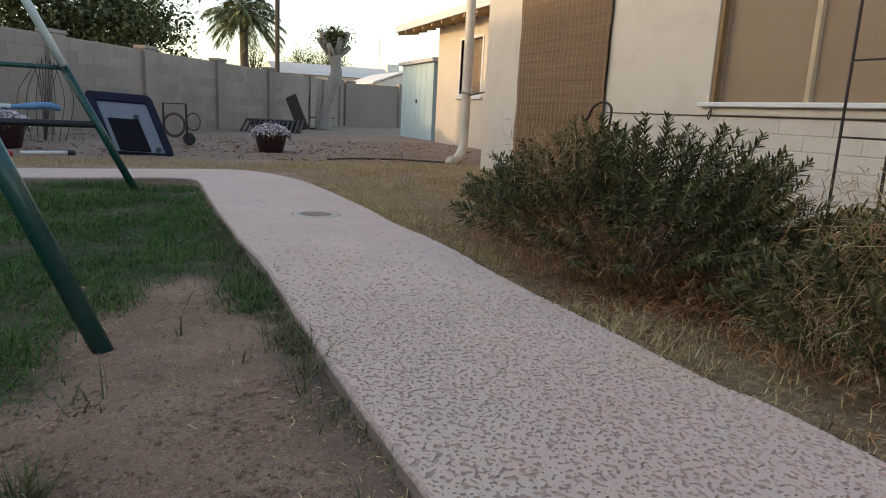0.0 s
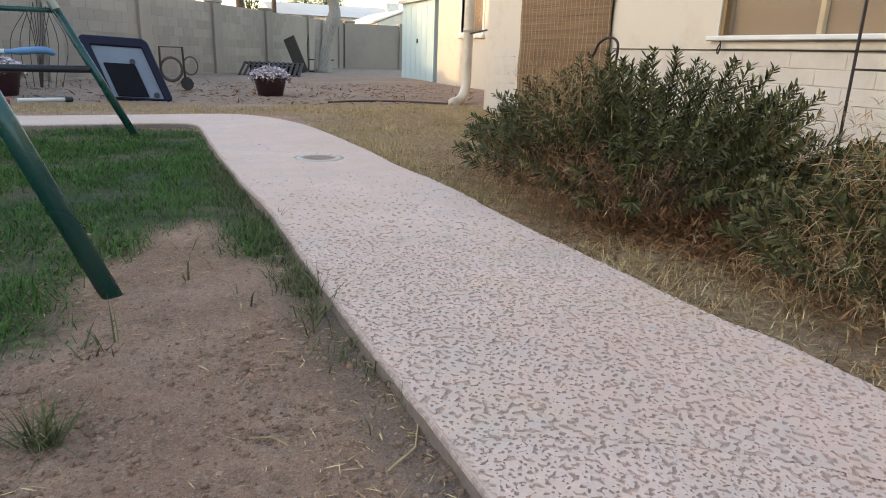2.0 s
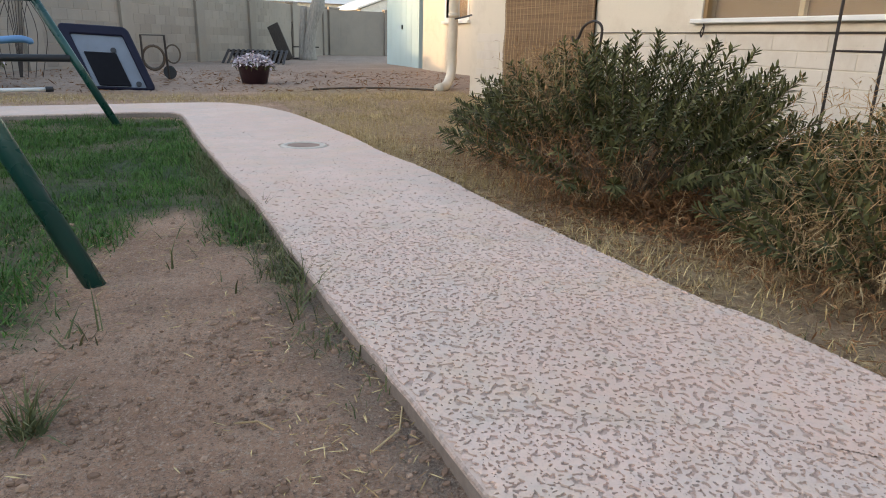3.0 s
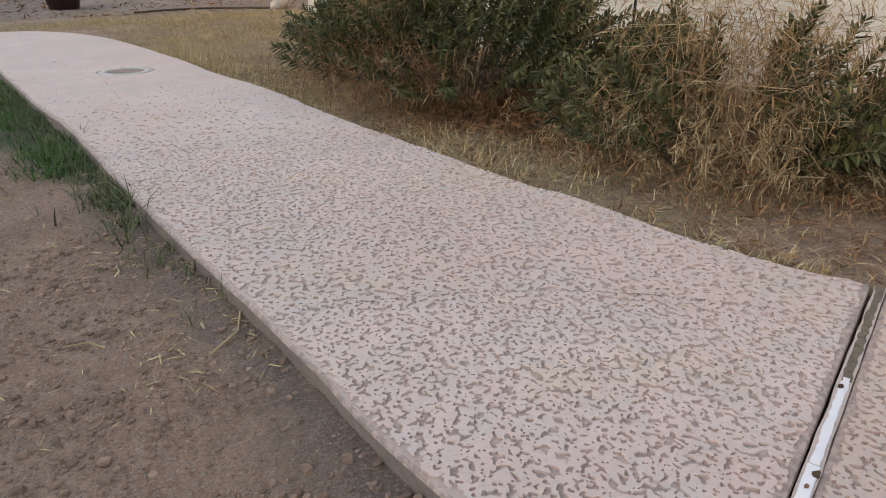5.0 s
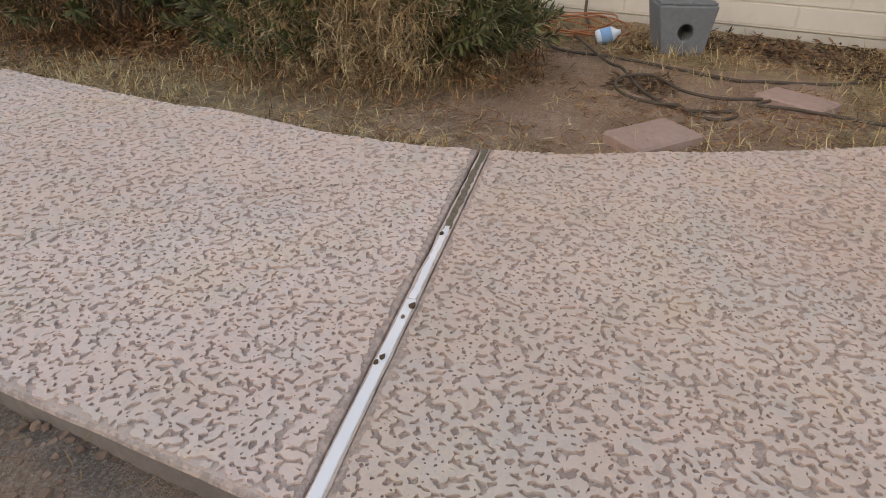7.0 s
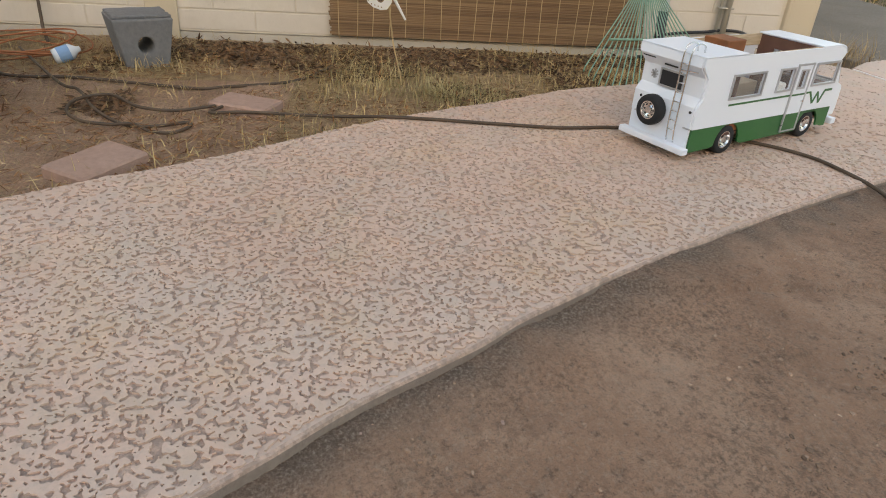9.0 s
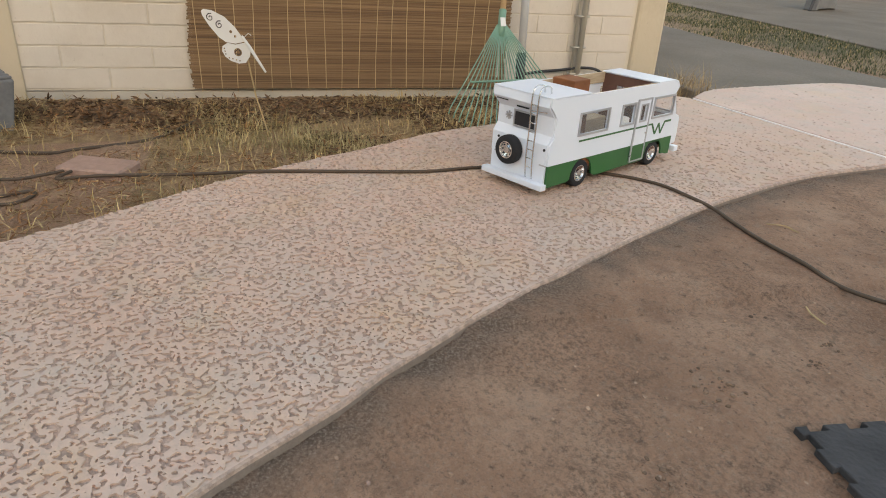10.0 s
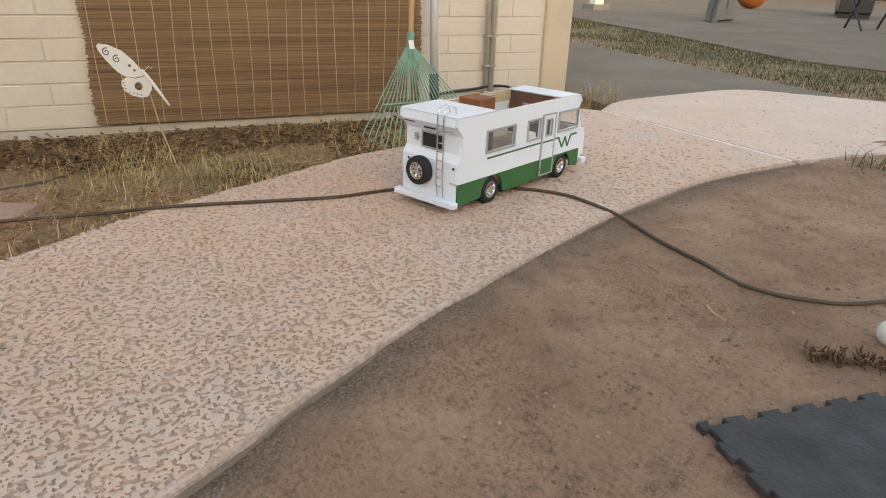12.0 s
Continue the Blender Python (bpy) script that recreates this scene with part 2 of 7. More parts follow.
GREY_CONC = make_plain_concrete("cast_concrete", (0.15, 0.148, 0.15), (0.215, 0.212, 0.212))
PAVER = make_plain_concrete("pink_paver", (0.37, 0.225, 0.17), (0.46, 0.30, 0.24))
RAKE_GREEN = plain("green_tine", (0.16, 0.30, 0.22), 0.45)
HANDLE = make_wood("rake_wood", (0.42, 0.25, 0.12), (0.55, 0.36, 0.20), (20, 20, 1), 8)
PVC = plain("white_pipe", (0.70, 0.72, 0.75), 0.35, vary=0.04)
GALV = plain("grey_conduit", (0.46, 0.42, 0.36), 0.55, 0.1)
CREAM = plain("cream_pipe", (0.62, 0.53, 0.42), 0.55)
FOAM = plain("grey_foam", (0.052, 0.050, 0.052), 0.95, vary=0.35, grain=110, bump=0.9, dist=0.006)
SHED = plain("pale_blue_panel", (0.42, 0.54, 0.56), 0.6, vary=0.06, grain=10)
ROOF = plain("pale_roof", (0.55, 0.53, 0.51), 0.8, vary=0.06, grain=10)
BLUE_ROOF = plain("blue_roof", (0.22, 0.36, 0.55), 0.7)
FAR_WALL = plain("far_wall", (0.62, 0.60, 0.55), 0.8)
EAVE = make_wood("eave_wood", (0.42, 0.27, 0.13), (0.52, 0.35, 0.18))
POT = plain("maroon_pot", (0.055, 0.022, 0.030), 0.4)
PETAL = make_leaf("pale_flower", (0.55, 0.42, 0.48), (0.8, 0.74, 0.74))
BARK = make_wood("grey_bark", (0.20, 0.175, 0.15), (0.36, 0.32, 0.28), (6, 6, 1.2), 6, 0.9)
POLE_WOOD = make_wood("pole_wood", (0.035, 0.027, 0.022), (0.07, 0.052, 0.042), (10, 10, 1), 6, 0.9)
OLEANDER = make_leaf("oleander_leaf", (0.042, 0.047, 0.016), (0.205, 0.190, 0.072), 0.7)
STRAWLEAF = make_leaf("straw", (0.33, 0.205, 0.10), (0.74, 0.54, 0.30), 0.8)
TANLEAF = make_leaf("tan_leaf", (0.26, 0.13, 0.055), (0.50, 0.31, 0.15), 0.85)
RUSTLEAF = make_leaf("rust_litter", (0.15, 0.062, 0.027), (0.45, 0.22, 0.092), 0.85)
MULCH = make_leaf("dark_mulch", (0.055, 0.029, 0.017), (0.26, 0.138, 0.070), 0.95)
GRASS = make_leaf("lawn_blade", (0.030, 0.080, 0.013), (0.105, 0.215, 0.040), 0.75)
DRYGRASS = make_leaf("dry_blade", (0.42, 0.275, 0.115), (0.80, 0.60, 0.31), 0.8)
OLIVE = make_leaf("olive_blade", (0.075, 0.082, 0.030), (0.19, 0.185, 0.08), 0.7)
VERGE = make_leaf("verge_blade", (0.055, 0.068, 0.028), (0.15, 0.155, 0.07), 0.8)
TREELEAF = make_leaf("tree_leaf", (0.045, 0.062, 0.024), (0.19, 0.195, 0.08))
PALMLEAF = make_leaf("palm_leaf", (0.055, 0.070, 0.025), (0.20, 0.20, 0.085))
STEM = make_wood("twig_bark", (0.10, 0.07, 0.045), (0.22, 0.16, 0.10), (4, 4, 4), 20, 0.9)
PALEWEED = make_leaf("pale_weed", (0.28, 0.215, 0.095), (0.60, 0.47, 0.25), 0.8)
LUMP = make_leaf("dirt_lump", (0.20, 0.118, 0.080), (0.38, 0.235, 0.160), 0.95)
DARKCLOD = make_leaf("dark_clod", (0.14, 0.085, 0.058), (0.30, 0.190, 0.130), 0.95)
CLOD = make_leaf("soil_clod", (0.26, 0.155, 0.105), (0.50, 0.325, 0.228), 0.95)


# ---- mesh helpers ----
class Geo:
    """Vertices and faces gathered for one mesh."""

    def __init__(self):
        self.v, self.f = [], []

    def add(self, verts, faces):
        n = len(self.v)
        self.v.extend(tuple(p) for p in verts)
        self.f.extend(tuple(i + n for i in f) for f in faces)
        return self

    def box(self, lo, hi, m=None):
        (a, b, c), (d, e, f) = lo, hi
        v = [Vector(p) for p in ((a, b, c), (d, b, c), (d, e, c), (a, e, c), (a, b, f), (d, b, f), (d, e, f), (a, e, f))]
        if m:
            v = [m @ p for p in v]
        return self.add(v, [(0, 3, 2, 1), (4, 5, 6, 7), (0, 1, 5, 4), (1, 2, 6, 5), (2, 3, 7, 6), (3, 0, 4, 7)])

    def tube(self, path, r, n=8, caps=True):
        """A round tube along a path; r is one radius or one for each point."""
        pts = [Vector(p) for p in path]
        rs = r if isinstance(r, (list, tuple)) else [r] * len(pts)
        a = None
        v, f = [], []
        for i, p in enumerate(pts):
            d = (pts[min(i + 1, len(pts) - 1)] - pts[max(i - 1, 0)]).normalized()
            if a is None:
                a = d.cross(Vector((0.31, 0.17, 0.93)) if abs(d.z) < 0.9 else Vector((1, 0, 0)))
            else:
                a = a - d * a.dot(d)
            a = a.normalized()
            b = d.cross(a)
            v += [p + rs[i] * (math.cos(2 * math.pi * k / n) * a + math.sin(2 * math.pi * k / n) * b) for k in range(n)]
        for i in range(len(pts) - 1):
            f += [(i * n + k, i * n + (k + 1) % n, (i + 1) * n + (k + 1) % n, (i + 1) * n + k) for k in range(n)]
        if caps:
            f += [tuple(range(n - 1, -1, -1)), tuple(range((len(pts) - 1) * n, len(pts) * n))]
        return self.add(v, f)

    def lathe(self, profile, n=20, m=None, caps=True):
        """Turns (radius, height) pairs about the z axis."""
        v, f = [], []
        for r, z in profile:
            v += [Vector((r * math.cos(2 * math.pi * k / n), r * math.sin(2 * math.pi * k / n), z)) for k in range(n)]
        for i in range(len(profile) - 1):
            f += [(i * n + k, i * n + (k + 1) % n, (i + 1) * n + (k + 1) % n, (i + 1) * n + k) for k in range(n)]
        if caps:
            f += [tuple(range(n - 1, -1, -1)), tuple(range((len(profile) - 1) * n, len(profile) * n))]
        return self.add([m @ p for p in v] if m else v, f)

    def plate(self, loops, depth, m=None):
        """A flat plate of the given thickness from an outline and its holes, in the plane of m's x and y."""
        from mathutils.geometry import tessellate_polygon
        flat = [Vector((x, y, 0)) for lp in loops for x, y in lp]
        tris = tessellate_polygon([[Vector((x, y, 0)) for x, y in lp] for lp in loops])
        n = len(flat)
        v = flat + [p + Vector((0, 0, depth)) for p in flat]
        f = []
        for a, b, c in tris:
            if (flat[b] - flat[a]).cross(flat[c] - flat[a]).z < 0:
                b, c = c, b
            f += [(c, b, a), (a + n, b + n, c + n)]
        k = 0
        for lp in loops:
            q = len(lp)
            f += [(k + i, k + (i + 1) % q, n + k + (i + 1) % q, n + k + i) for i in range(q)]
            k += q
        return self.add([m @ p for p in v] if m else v, f)

    def mesh(self, name, material, smooth=False, bevel=0.0, segments=1):
        me = bpy.data.meshes.new(name)
        me.from_pydata(self.v, [], self.f)
        bm = bmesh.new()
        bm.from_mesh(me)
        bmesh.ops.recalc_face_normals(bm, faces=bm.faces)
        if bevel:
            sharp = [e for e in bm.edges if len(e.link_faces) == 2 and e.calc_face_angle(0) > 0.5]
            bmesh.ops.bevel(bm, geom=sharp, offset=bevel, segments=segments, affect="EDGES", profile=0.5)
        bm.to_mesh(me)
        bm.free()
        me.polygons.foreach_set("use_smooth", [smooth] * len(me.polygons))
        me.materials.append(material)
        return me


def part(name, geo, material, parent=None, label="", smooth=False, bevel=0.0, segments=1):
    """One mesh object, under its thing."""
    ob = new(name, geo.mesh(name, material, smooth, bevel, segments))
    ob.parent = parent
    return tagged(ob, label)


def thing(name, label, category, at=None, group="", kind=""):
    ob = new(name)
    ob.empty_display_size = 0.05
    if at:
        ob.matrix_world = at
    return tagged(ob, label, category, group, kind)


def single(name, geo, material, label, category, group="", kind="", **how):
    return tagged(part(name, geo, material, None, "", **how), label, category, group, kind)


def raw(name, verts, faces, material, smooth=False):
    """A mesh straight from arrays, for many small leaves or blades."""
    me = bpy.data.meshes.new(name)
    me.from_pydata(verts, [], faces)
    me.polygons.foreach_set("use_smooth", [smooth] * len(me.polygons))
    me.materials.append(material)
    return new(name, me)


rng = np.random.default_rng(7)


def blades(bases, heights, width, lean, curl=0.5):
    """Grass blades: three-sided strips that lean and curl. Returns vertices and faces."""
    n = len(bases)
    ang = rng.uniform(0, 2 * np.pi, n)
    out = np.stack([np.cos(ang), np.sin(ang), np.zeros(n)], 1)
    side = np.stack([-np.sin(ang), np.cos(ang), np.zeros(n)], 1) * (np.asarray(width) * rng.uniform(0.6, 1.3, n))[:, None] / 2
    le = np.abs(rng.normal(lean, lean * 0.5, n))
    h = np.asarray(heights)
    mid = bases + out * (h * 0.5 * np.sin(le))[:, None] + np.array([0, 0, 1]) * (h * 0.5 * np.cos(le))[:, None]
    le2 = np.minimum(le + curl * rng.uniform(0.2, 1.6, n), 1.75)
    tip = mid + out * (h * 0.5 * np.sin(le2))[:, None] + np.array([0, 0, 1]) * (h * 0.5 * np.cos(le2))[:, None]
    v = np.stack([bases - side, bases + side, mid - side * 0.8, mid + side * 0.8, tip], 1).reshape(-1, 3)
    k = np.arange(n)[:, None] * 5
    quads = (k + np.array([[0, 1, 3, 2]])).tolist()
    tris = (k + np.array([[2, 3, 4]])).tolist()
    return v.tolist(), quads + tris


def leaves(bases, dirs, lengths, width, droop=0.25):
    """Narrow pointed leaves, slightly folded and drooping."""
    n = len(bases)
    d = dirs / np.linalg.norm(dirs, axis=1)[:, None]
    up = np.tile([0.0, 0.0, 1.0], (n, 1)) + rng.normal(0, 0.35, (n, 3))
    s = np.cross(d, up)
    s /= np.linalg.norm(s, axis=1)[:, None] + 1e-9
    L = np.asarray(lengths)[:, None]
    w = np.asarray(width) * rng.uniform(0.8, 1.2, n)[:, None] / 2
    dz = np.array([0, 0, -1.0]) * L * droop
    a = bases
    m1 = bases + d * L * 0.35 + dz * 0.12
    m2 = bases + d * L * 0.7 + dz * 0.45
    t = bases + d * L + dz
    v = np.stack([a, m1 - s * w, m1 + s * w, m2 - s * w * 0.85, m2 + s * w * 0.85, t], 1).reshape(-1, 3)
    k = np.arange(n)[:, None] * 6
    tri = np.concatenate([k + np.array([[0, 2, 1]]), k + np.array([[3, 4, 5]])]).tolist()
    quad = (k + np.array([[1, 2, 4, 3]])).tolist()
    return v.tolist(), tri + quad


def inside(x, y, poly):
    """Which of the points lie inside the polygon."""
    hit = np.zeros(len(x), bool)
    for (x0, y0), (x1, y1) in zip(poly, poly[1:] + poly[:1]):
        c = (y0 > y) != (y1 > y)
        hit ^= c & (x < (x1 - x0) * (y - y0) / ((y1 - y0) or 1e-9) + x0)
    return hit


def spline(pts, per=6):
    """A smooth path through the points."""
    p = [Vector(q) for q in pts]
    p = [2 * p[0] - p[1]] + p + [2 * p[-1] - p[-2]]
    res = []
    for i in range(1, len(p) - 2):
        for k in range(per):
            t = k / per
            res.append(0.5 * (2 * p[i] + (p[i + 1] - p[i - 1]) * t + (2 * p[i - 1] - 5 * p[i] + 4 * p[i + 1] - p[i + 2]) * t * t
                              + (3 * p[i] - p[i - 1] - 3 * p[i + 1] + p[i + 2]) * t ** 3))
    return res + [p[-2]]


# ---- the large structure ----
LEFT_EDGE = [(-6.0, 6.0), (-3.0, 6.12), (-1.14, 6.22), (-0.2, 6.33), (0.02, 6.32), (0.14, 6.24), (0.19, 6.0), (0.21, 5.3), (0.235, 4.6), (0.283, 3.57), (0.338, 2.89),
             (0.357, 2.15), (0.370, 1.65), (0.397, 1.15), (0.408, 0.8), (0.415, 0.5), (0.434, 0.3), (0.455, 0.07)]
RIGHT_EDGE = [(1.48, 0.385), (1.41, 0.62), (1.385, 0.84), (1.385, 1.11), (1.345, 1.3), (1.33, 1.7), (1.315, 2.04), (1.30, 2.45), (1.31, 3.2), (1.25, 3.86), (1.24, 4.55), (1.15, 5.8),
              (1.0, 6.55), (0.7, 7.1), (0.3, 7.2), (-0.3, 7.13), (-1.4, 7.0), (-3.0, 6.92), (-6.0, 6.8)]
NEAR_EDGE = [(0.465, 0.05), (0.51, -0.1), (0.60, -0.26), (0.71, -0.406), (0.875, -0.61), (1.0, -0.8), (1.11, -0.95), (1.28, -1.215), (1.54, -1.70), (1.715, -2.06), (1.88, -2.5), (1.94, -2.77), (1.985, -3.17)]
FAR_EDGE = [(3.15, -3.0), (3.25, -2.8), (2.92, -2.31), (2.82, -2.06), (2.64, -1.48), (2.44, -1.13), (2.19, -0.69), (1.86, -0.255), (1.67, 0.04), (1.56, 0.2), (1.495, 0.36)]
APRON = [(1.985, -3.19), (1.97, -3.7), (1.75, -4.4), (1.3, -5.2), (0.6, -6.0), (1.3, -7.0), (2.2, -5.75), (2.9, -5.05), (3.25, -4.72), (3.52, -4.4), (3.46, -3.8), (3.36, -3.3), (3.16, -3.02)]


LAWN = [(-8, 1.2), (-0.9, 1.45), (-0.42, 1.72), (-0.31, 1.74), (-0.38, 1.98), (-0.36, 2.3), (-0.22, 2.45), (-0.13, 2.84), (0.13, 2.93), (0.19, 2.38), (0.25, 2.27), (0.345, 2.26), (0.34, 2.9), (0.29, 3.57), (0.21, 5.3), (0.19, 6.0), (0.0, 6.30), (-1.14, 6.2), (-3, 6.1), (-8, 6.0)]


def ground_z(x, y):
    x, y = np.asarray(x, float), np.asarray(y, float)
    z = np.full(x.shape, -0.052)
    right = (y < 6.5) & (y > -3.2) & (x > 1.2)
    z = z + (0.018 - 0.075 * np.clip((x - 1.9) / 1.3, 0, 1)) * right
    inner = x < np.interp(y, [q[1] for q in NEAR_EDGE[::-1]], [q[0] for q in NEAR_EDGE[::-1]]) + 0.2
    z = z + 0.022 * np.clip((0.1 - y) / 0.5, 0, 1) * inner
    z = z + 0.010 * inner * (y < 0) * np.exp(-np.abs(np.interp(y, [q[1] for q in NEAR_EDGE[::-1]], [q[0] for q in NEAR_EDGE[::-1]]) - x) / 0.10) * np.clip(-y / 0.5, 0, 1)
    z = z + 0.013 * (x < 0.6) * np.clip((x + 0.25) / 0.5, 0, 1) * np.clip((2.4 - y) / 0.6, 0, 1) * np.clip((y + 0.4) / 0.3, 0, 1)
    z = z + 0.035 * np.clip((y - 6.0) / 1.5, 0, 1)
    z = z + 0.03 * np.clip((-3.0 - y) / 1.0, 0, 1)
    return np.where((y < 0.5) & (y > -3.2) & (x < 3.2), np.minimum(z, -0.016), z) + 0.004 * np.sin(3.1 * x + 1.7 * y) * np.sin(2.3 * y - 1.1 * x) + 0.003 * np.sin(9.7 * x + 2) * np.sin(8.9 * y) + 0.002 * np.sin(23 * x + 5 * y) * np.sin(19 * y - 7 * x)


def gradient_noise(x, y, seed=0):
    """Smooth noise of about -0.7 to 0.7 with a cell of one unit."""
    r = np.random.default_rng(100 + seed)
    perm = np.tile(r.permutation(256), 2)
    ang = r.uniform(0, 2 * np.pi, 256)
    gx, gy = np.cos(ang), np.sin(ang)
    xi, yi = np.floor(x).astype(int), np.floor(y).astype(int)
    fx, fy = x - xi, y - yi
    u, v = fx ** 3 * (fx * (fx * 6 - 15) + 10), fy ** 3 * (fy * (fy * 6 - 15) + 10)

    def corner(a, b):
        k = perm[perm[(xi + a) & 255] + ((yi + b) & 255)]
        return gx[k] * (fx - a) + gy[k] * (fy - b)
    lo = corner(0, 0) * (1 - u) + corner(1, 0) * u
    hi = corner(0, 1) * (1 - u) + corner(1, 1) * u
    return lo * (1 - v) + hi * v


def relief(x, y):
    """Lumps and footmarks of the loose dirt."""
    rough = np.where(y > 0.2, 1.15, 0.75) * (np.abs(x) < 6)
    lumps = gradient_noise(x / 0.13, y / 0.11, 21) + 0.8 * np.abs(gradient_noise(x / 0.062, y / 0.055, 22)) + 0.45 * gradient_noise(x / 0.035, y / 0.035, 23)
    return rough * (0.010 * lumps + 0.002)


def build_ground():
    def axis(lo, hi, step):
        mid = np.arange(lo, hi, step)
        far = np.array([0.3, 0.7, 1.3, 2, 3, 4.5, 6.5, 9, 13, 19, 28, 45, 80, 160, 350])
        return np.concatenate([lo - far[::-1], mid, hi + far])
    xs = np.concatenate([axis(-1.6, -0.9, 0.035)[:-15], np.arange(-0.9, 1.75, 0.017), axis(1.75, 3.8, 0.04)[15:]])
    ys = np.concatenate([axis(-3.6, -2.3, 0.045)[:-15], np.arange(-2.3, 2.8, 0.019), axis(2.8, 7.6, 0.05)[15:]])
    X, Y = np.meshgrid(xs, ys)
    x, y = X.ravel(), Y.ravel()
    z = ground_z(x, y) + relief(x, y) + rng.normal(0, 0.0010, len(x))
    nx = len(xs)
    i = (np.arange(len(ys) - 1)[:, None] * nx + np.arange(nx - 1)[None, :]).ravel()
    me = bpy.data.meshes.new("ground")
    me.from_pydata(np.stack([x, y, z], 1).tolist(), [], np.stack([i, i + 1, i + nx + 1, i + nx], 1).tolist())
    wob = np.array([noise.noise((a * 1.9, b * 1.9, 0.3)) for a, b in zip(x, y)]) * 0.35
    lawn = np.mean([inside(x + dx, y + dy, LAWN) for dx in (-0.07, 0, 0.07) for dy in (-0.07, 0, 0.07)], axis=0) * np.clip(0.85 + wob, 0, 1)
    dry = ((x > 1.2) & (y > -3.1) & (y < 9) & (x < 3.9)) * np.clip(0.75 + wob * 1.3, 0, 1)
    dry = dry * ((y > 0.3) | (x > np.interp(y, [q[1] for q in NEAR_EDGE[::-1]], [q[0] for q in NEAR_EDGE[::-1]]) + 0.1))
    dry = dry * np.clip(1 - 0.85 * ((x > 1.5) & (y < 0.75) & (y > -0.35) & (x < 2.9)), 0, 1)
    dry = np.maximum(dry, np.clip(1 - np.abs(y - 8.0 + 0.1 * x) / 0.75 + wob, 0, 1) * (x < 4))
    verge = ((y < -4.9) & (y > -7.3) & (x > 2)) * 1.0
    dry = np.maximum(dry, verge * 0.5)
    lawn = np.maximum(lawn, verge * np.clip(0.5 + 1.2 * wob, 0, 1))
    dist = np.full(len(x), 9.0)
    line = LEFT_EDGE[8:] + NEAR_EDGE
    for (ax, ay), (bx, by) in zip(line, line[1:]):
        t = np.clip(((x - ax) * (bx - ax) + (y - ay) * (by - ay)) / ((bx - ax) ** 2 + (by - ay) ** 2), 0, 1)
        dist = np.minimum(dist, np.hypot(x - ax - t * (bx - ax), y - ay - t * (by - ay)))
    grit = np.clip(1.25 - dist / np.where(y > 0.3, 0.13 + 0.15 * wob, 0.105 + 0.13 * wob), 0, 1)
    for name, val in (("lawn", lawn), ("dry", dry), ("grit", grit), ("back_soil", np.clip((y - 8.2) / 0.8, 0, 1)), ("gravel", np.clip((y - 0.1) / 0.4, 0, 1))):
        me.attributes.new(name, "FLOAT", "POINT").data.foreach_set("value", val.astype(np.float32))
    me.polygons.foreach_set("use_smooth", [True] * len(me.polygons))
    me.materials.append(SOIL)
    tagged(new("ground", me), "bare reddish-brown dirt yard with lawn and straw patches", "ground", kind="structure")


MARGIN_LINE = [(p.x, p.y) for p in spline([(x, y, 0) for x, y in LEFT_EDGE[:-1] + NEAR_EDGE[2:-1]], 12)]


def build_slab(name, outline, label, face=SLAB):
    g = Geo().plate([outline], 0.13, Matrix.Translation((0, 0, -0.13)))
    ob = part(name, g, face, bevel=0.007, segments=2)
    ob.data.materials.append(SLAB_SIDE)
    for p in ob.data.polygons:
        p.material_index = 1 if abs(p.normal.z) < 0.3 else 0
    ob.data.materials.append(MARGIN)
    bm = bmesh.new()
    bm.from_mesh(ob.data)
    top = [f for f in bm.faces if f.normal.z > 0.98]
    for f in bmesh.ops.inset_region(bm, faces=top, thickness=0.015, use_even_offset=True)["faces"]:
        c = f.calc_center_median()
        open_edge = min(math.hypot(c.x - px_, c.y - py_) for px_, py_ in MARGIN_LINE) < 0.06
        f.material_index = 2 if open_edge else 0
    bm.to_mesh(ob.data)
    bm.free()
    return tagged(ob, label, "pavement", kind="structure")


def wavy(path, per=5, amp=0.006):
    pts = spline([(x, y, 0) for x, y in path], per)
    return [(p.x + amp * noise.noise((p.x * 9, p.y * 9, 1)), p.y + amp * noise.noise((p.x * 9, p.y * 9, 5))) for p in pts]


build_ground()
WALK_LINE = wavy(LEFT_EDGE) + wavy(RIGHT_EDGE)
CURVE_LINE = wavy(NEAR_EDGE) + wavy(FAR_EDGE)
APRON_LINE = wavy(APRON[:5], 4) + wavy(APRON[5:], 4)
walk_slab = build_slab("pavement_walkway", WALK_LINE, "pinkish knockdown-textured concrete walkway beside the lawn")
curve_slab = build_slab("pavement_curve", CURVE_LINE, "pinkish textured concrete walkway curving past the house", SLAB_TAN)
apron_slab = build_slab("pavement_apron", APRON_LINE, "pinkish textured concrete apron at the house corner")
drive = Geo().plate([[(3.38, -3.2), (3.5, -3.75), (3.54, -4.4), (3.3, -4.75), (3.0, -5.0), (4.2, -5.03), (5.6, -5.06), (7.2, -5.15), (12, -5.6), (12, -3.2)]], 0.1, Matrix.Translation((0, 0, -0.112)))
tagged(part("pavement_drive", drive, ASPHALT, bevel=0.006), "smooth grey concrete strip past the house end", "pavement", kind="structure")
patio = Geo().plate([[(2.5, -7.2), (3.4, -6.75), (4.1, -6.62), (4.8, -6.4), (6.8, -6.85), (10, -7.35), (22, -9), (22, -26), (0, -26), (0, -9)]], 0.1, Matrix.Translation((0, 0, -0.105)))
tagged(part("pavement_patio", patio, PATIO, bevel=0.006), "pale grey concrete patio beyond a strip of grass", "pavement", kind="structure")



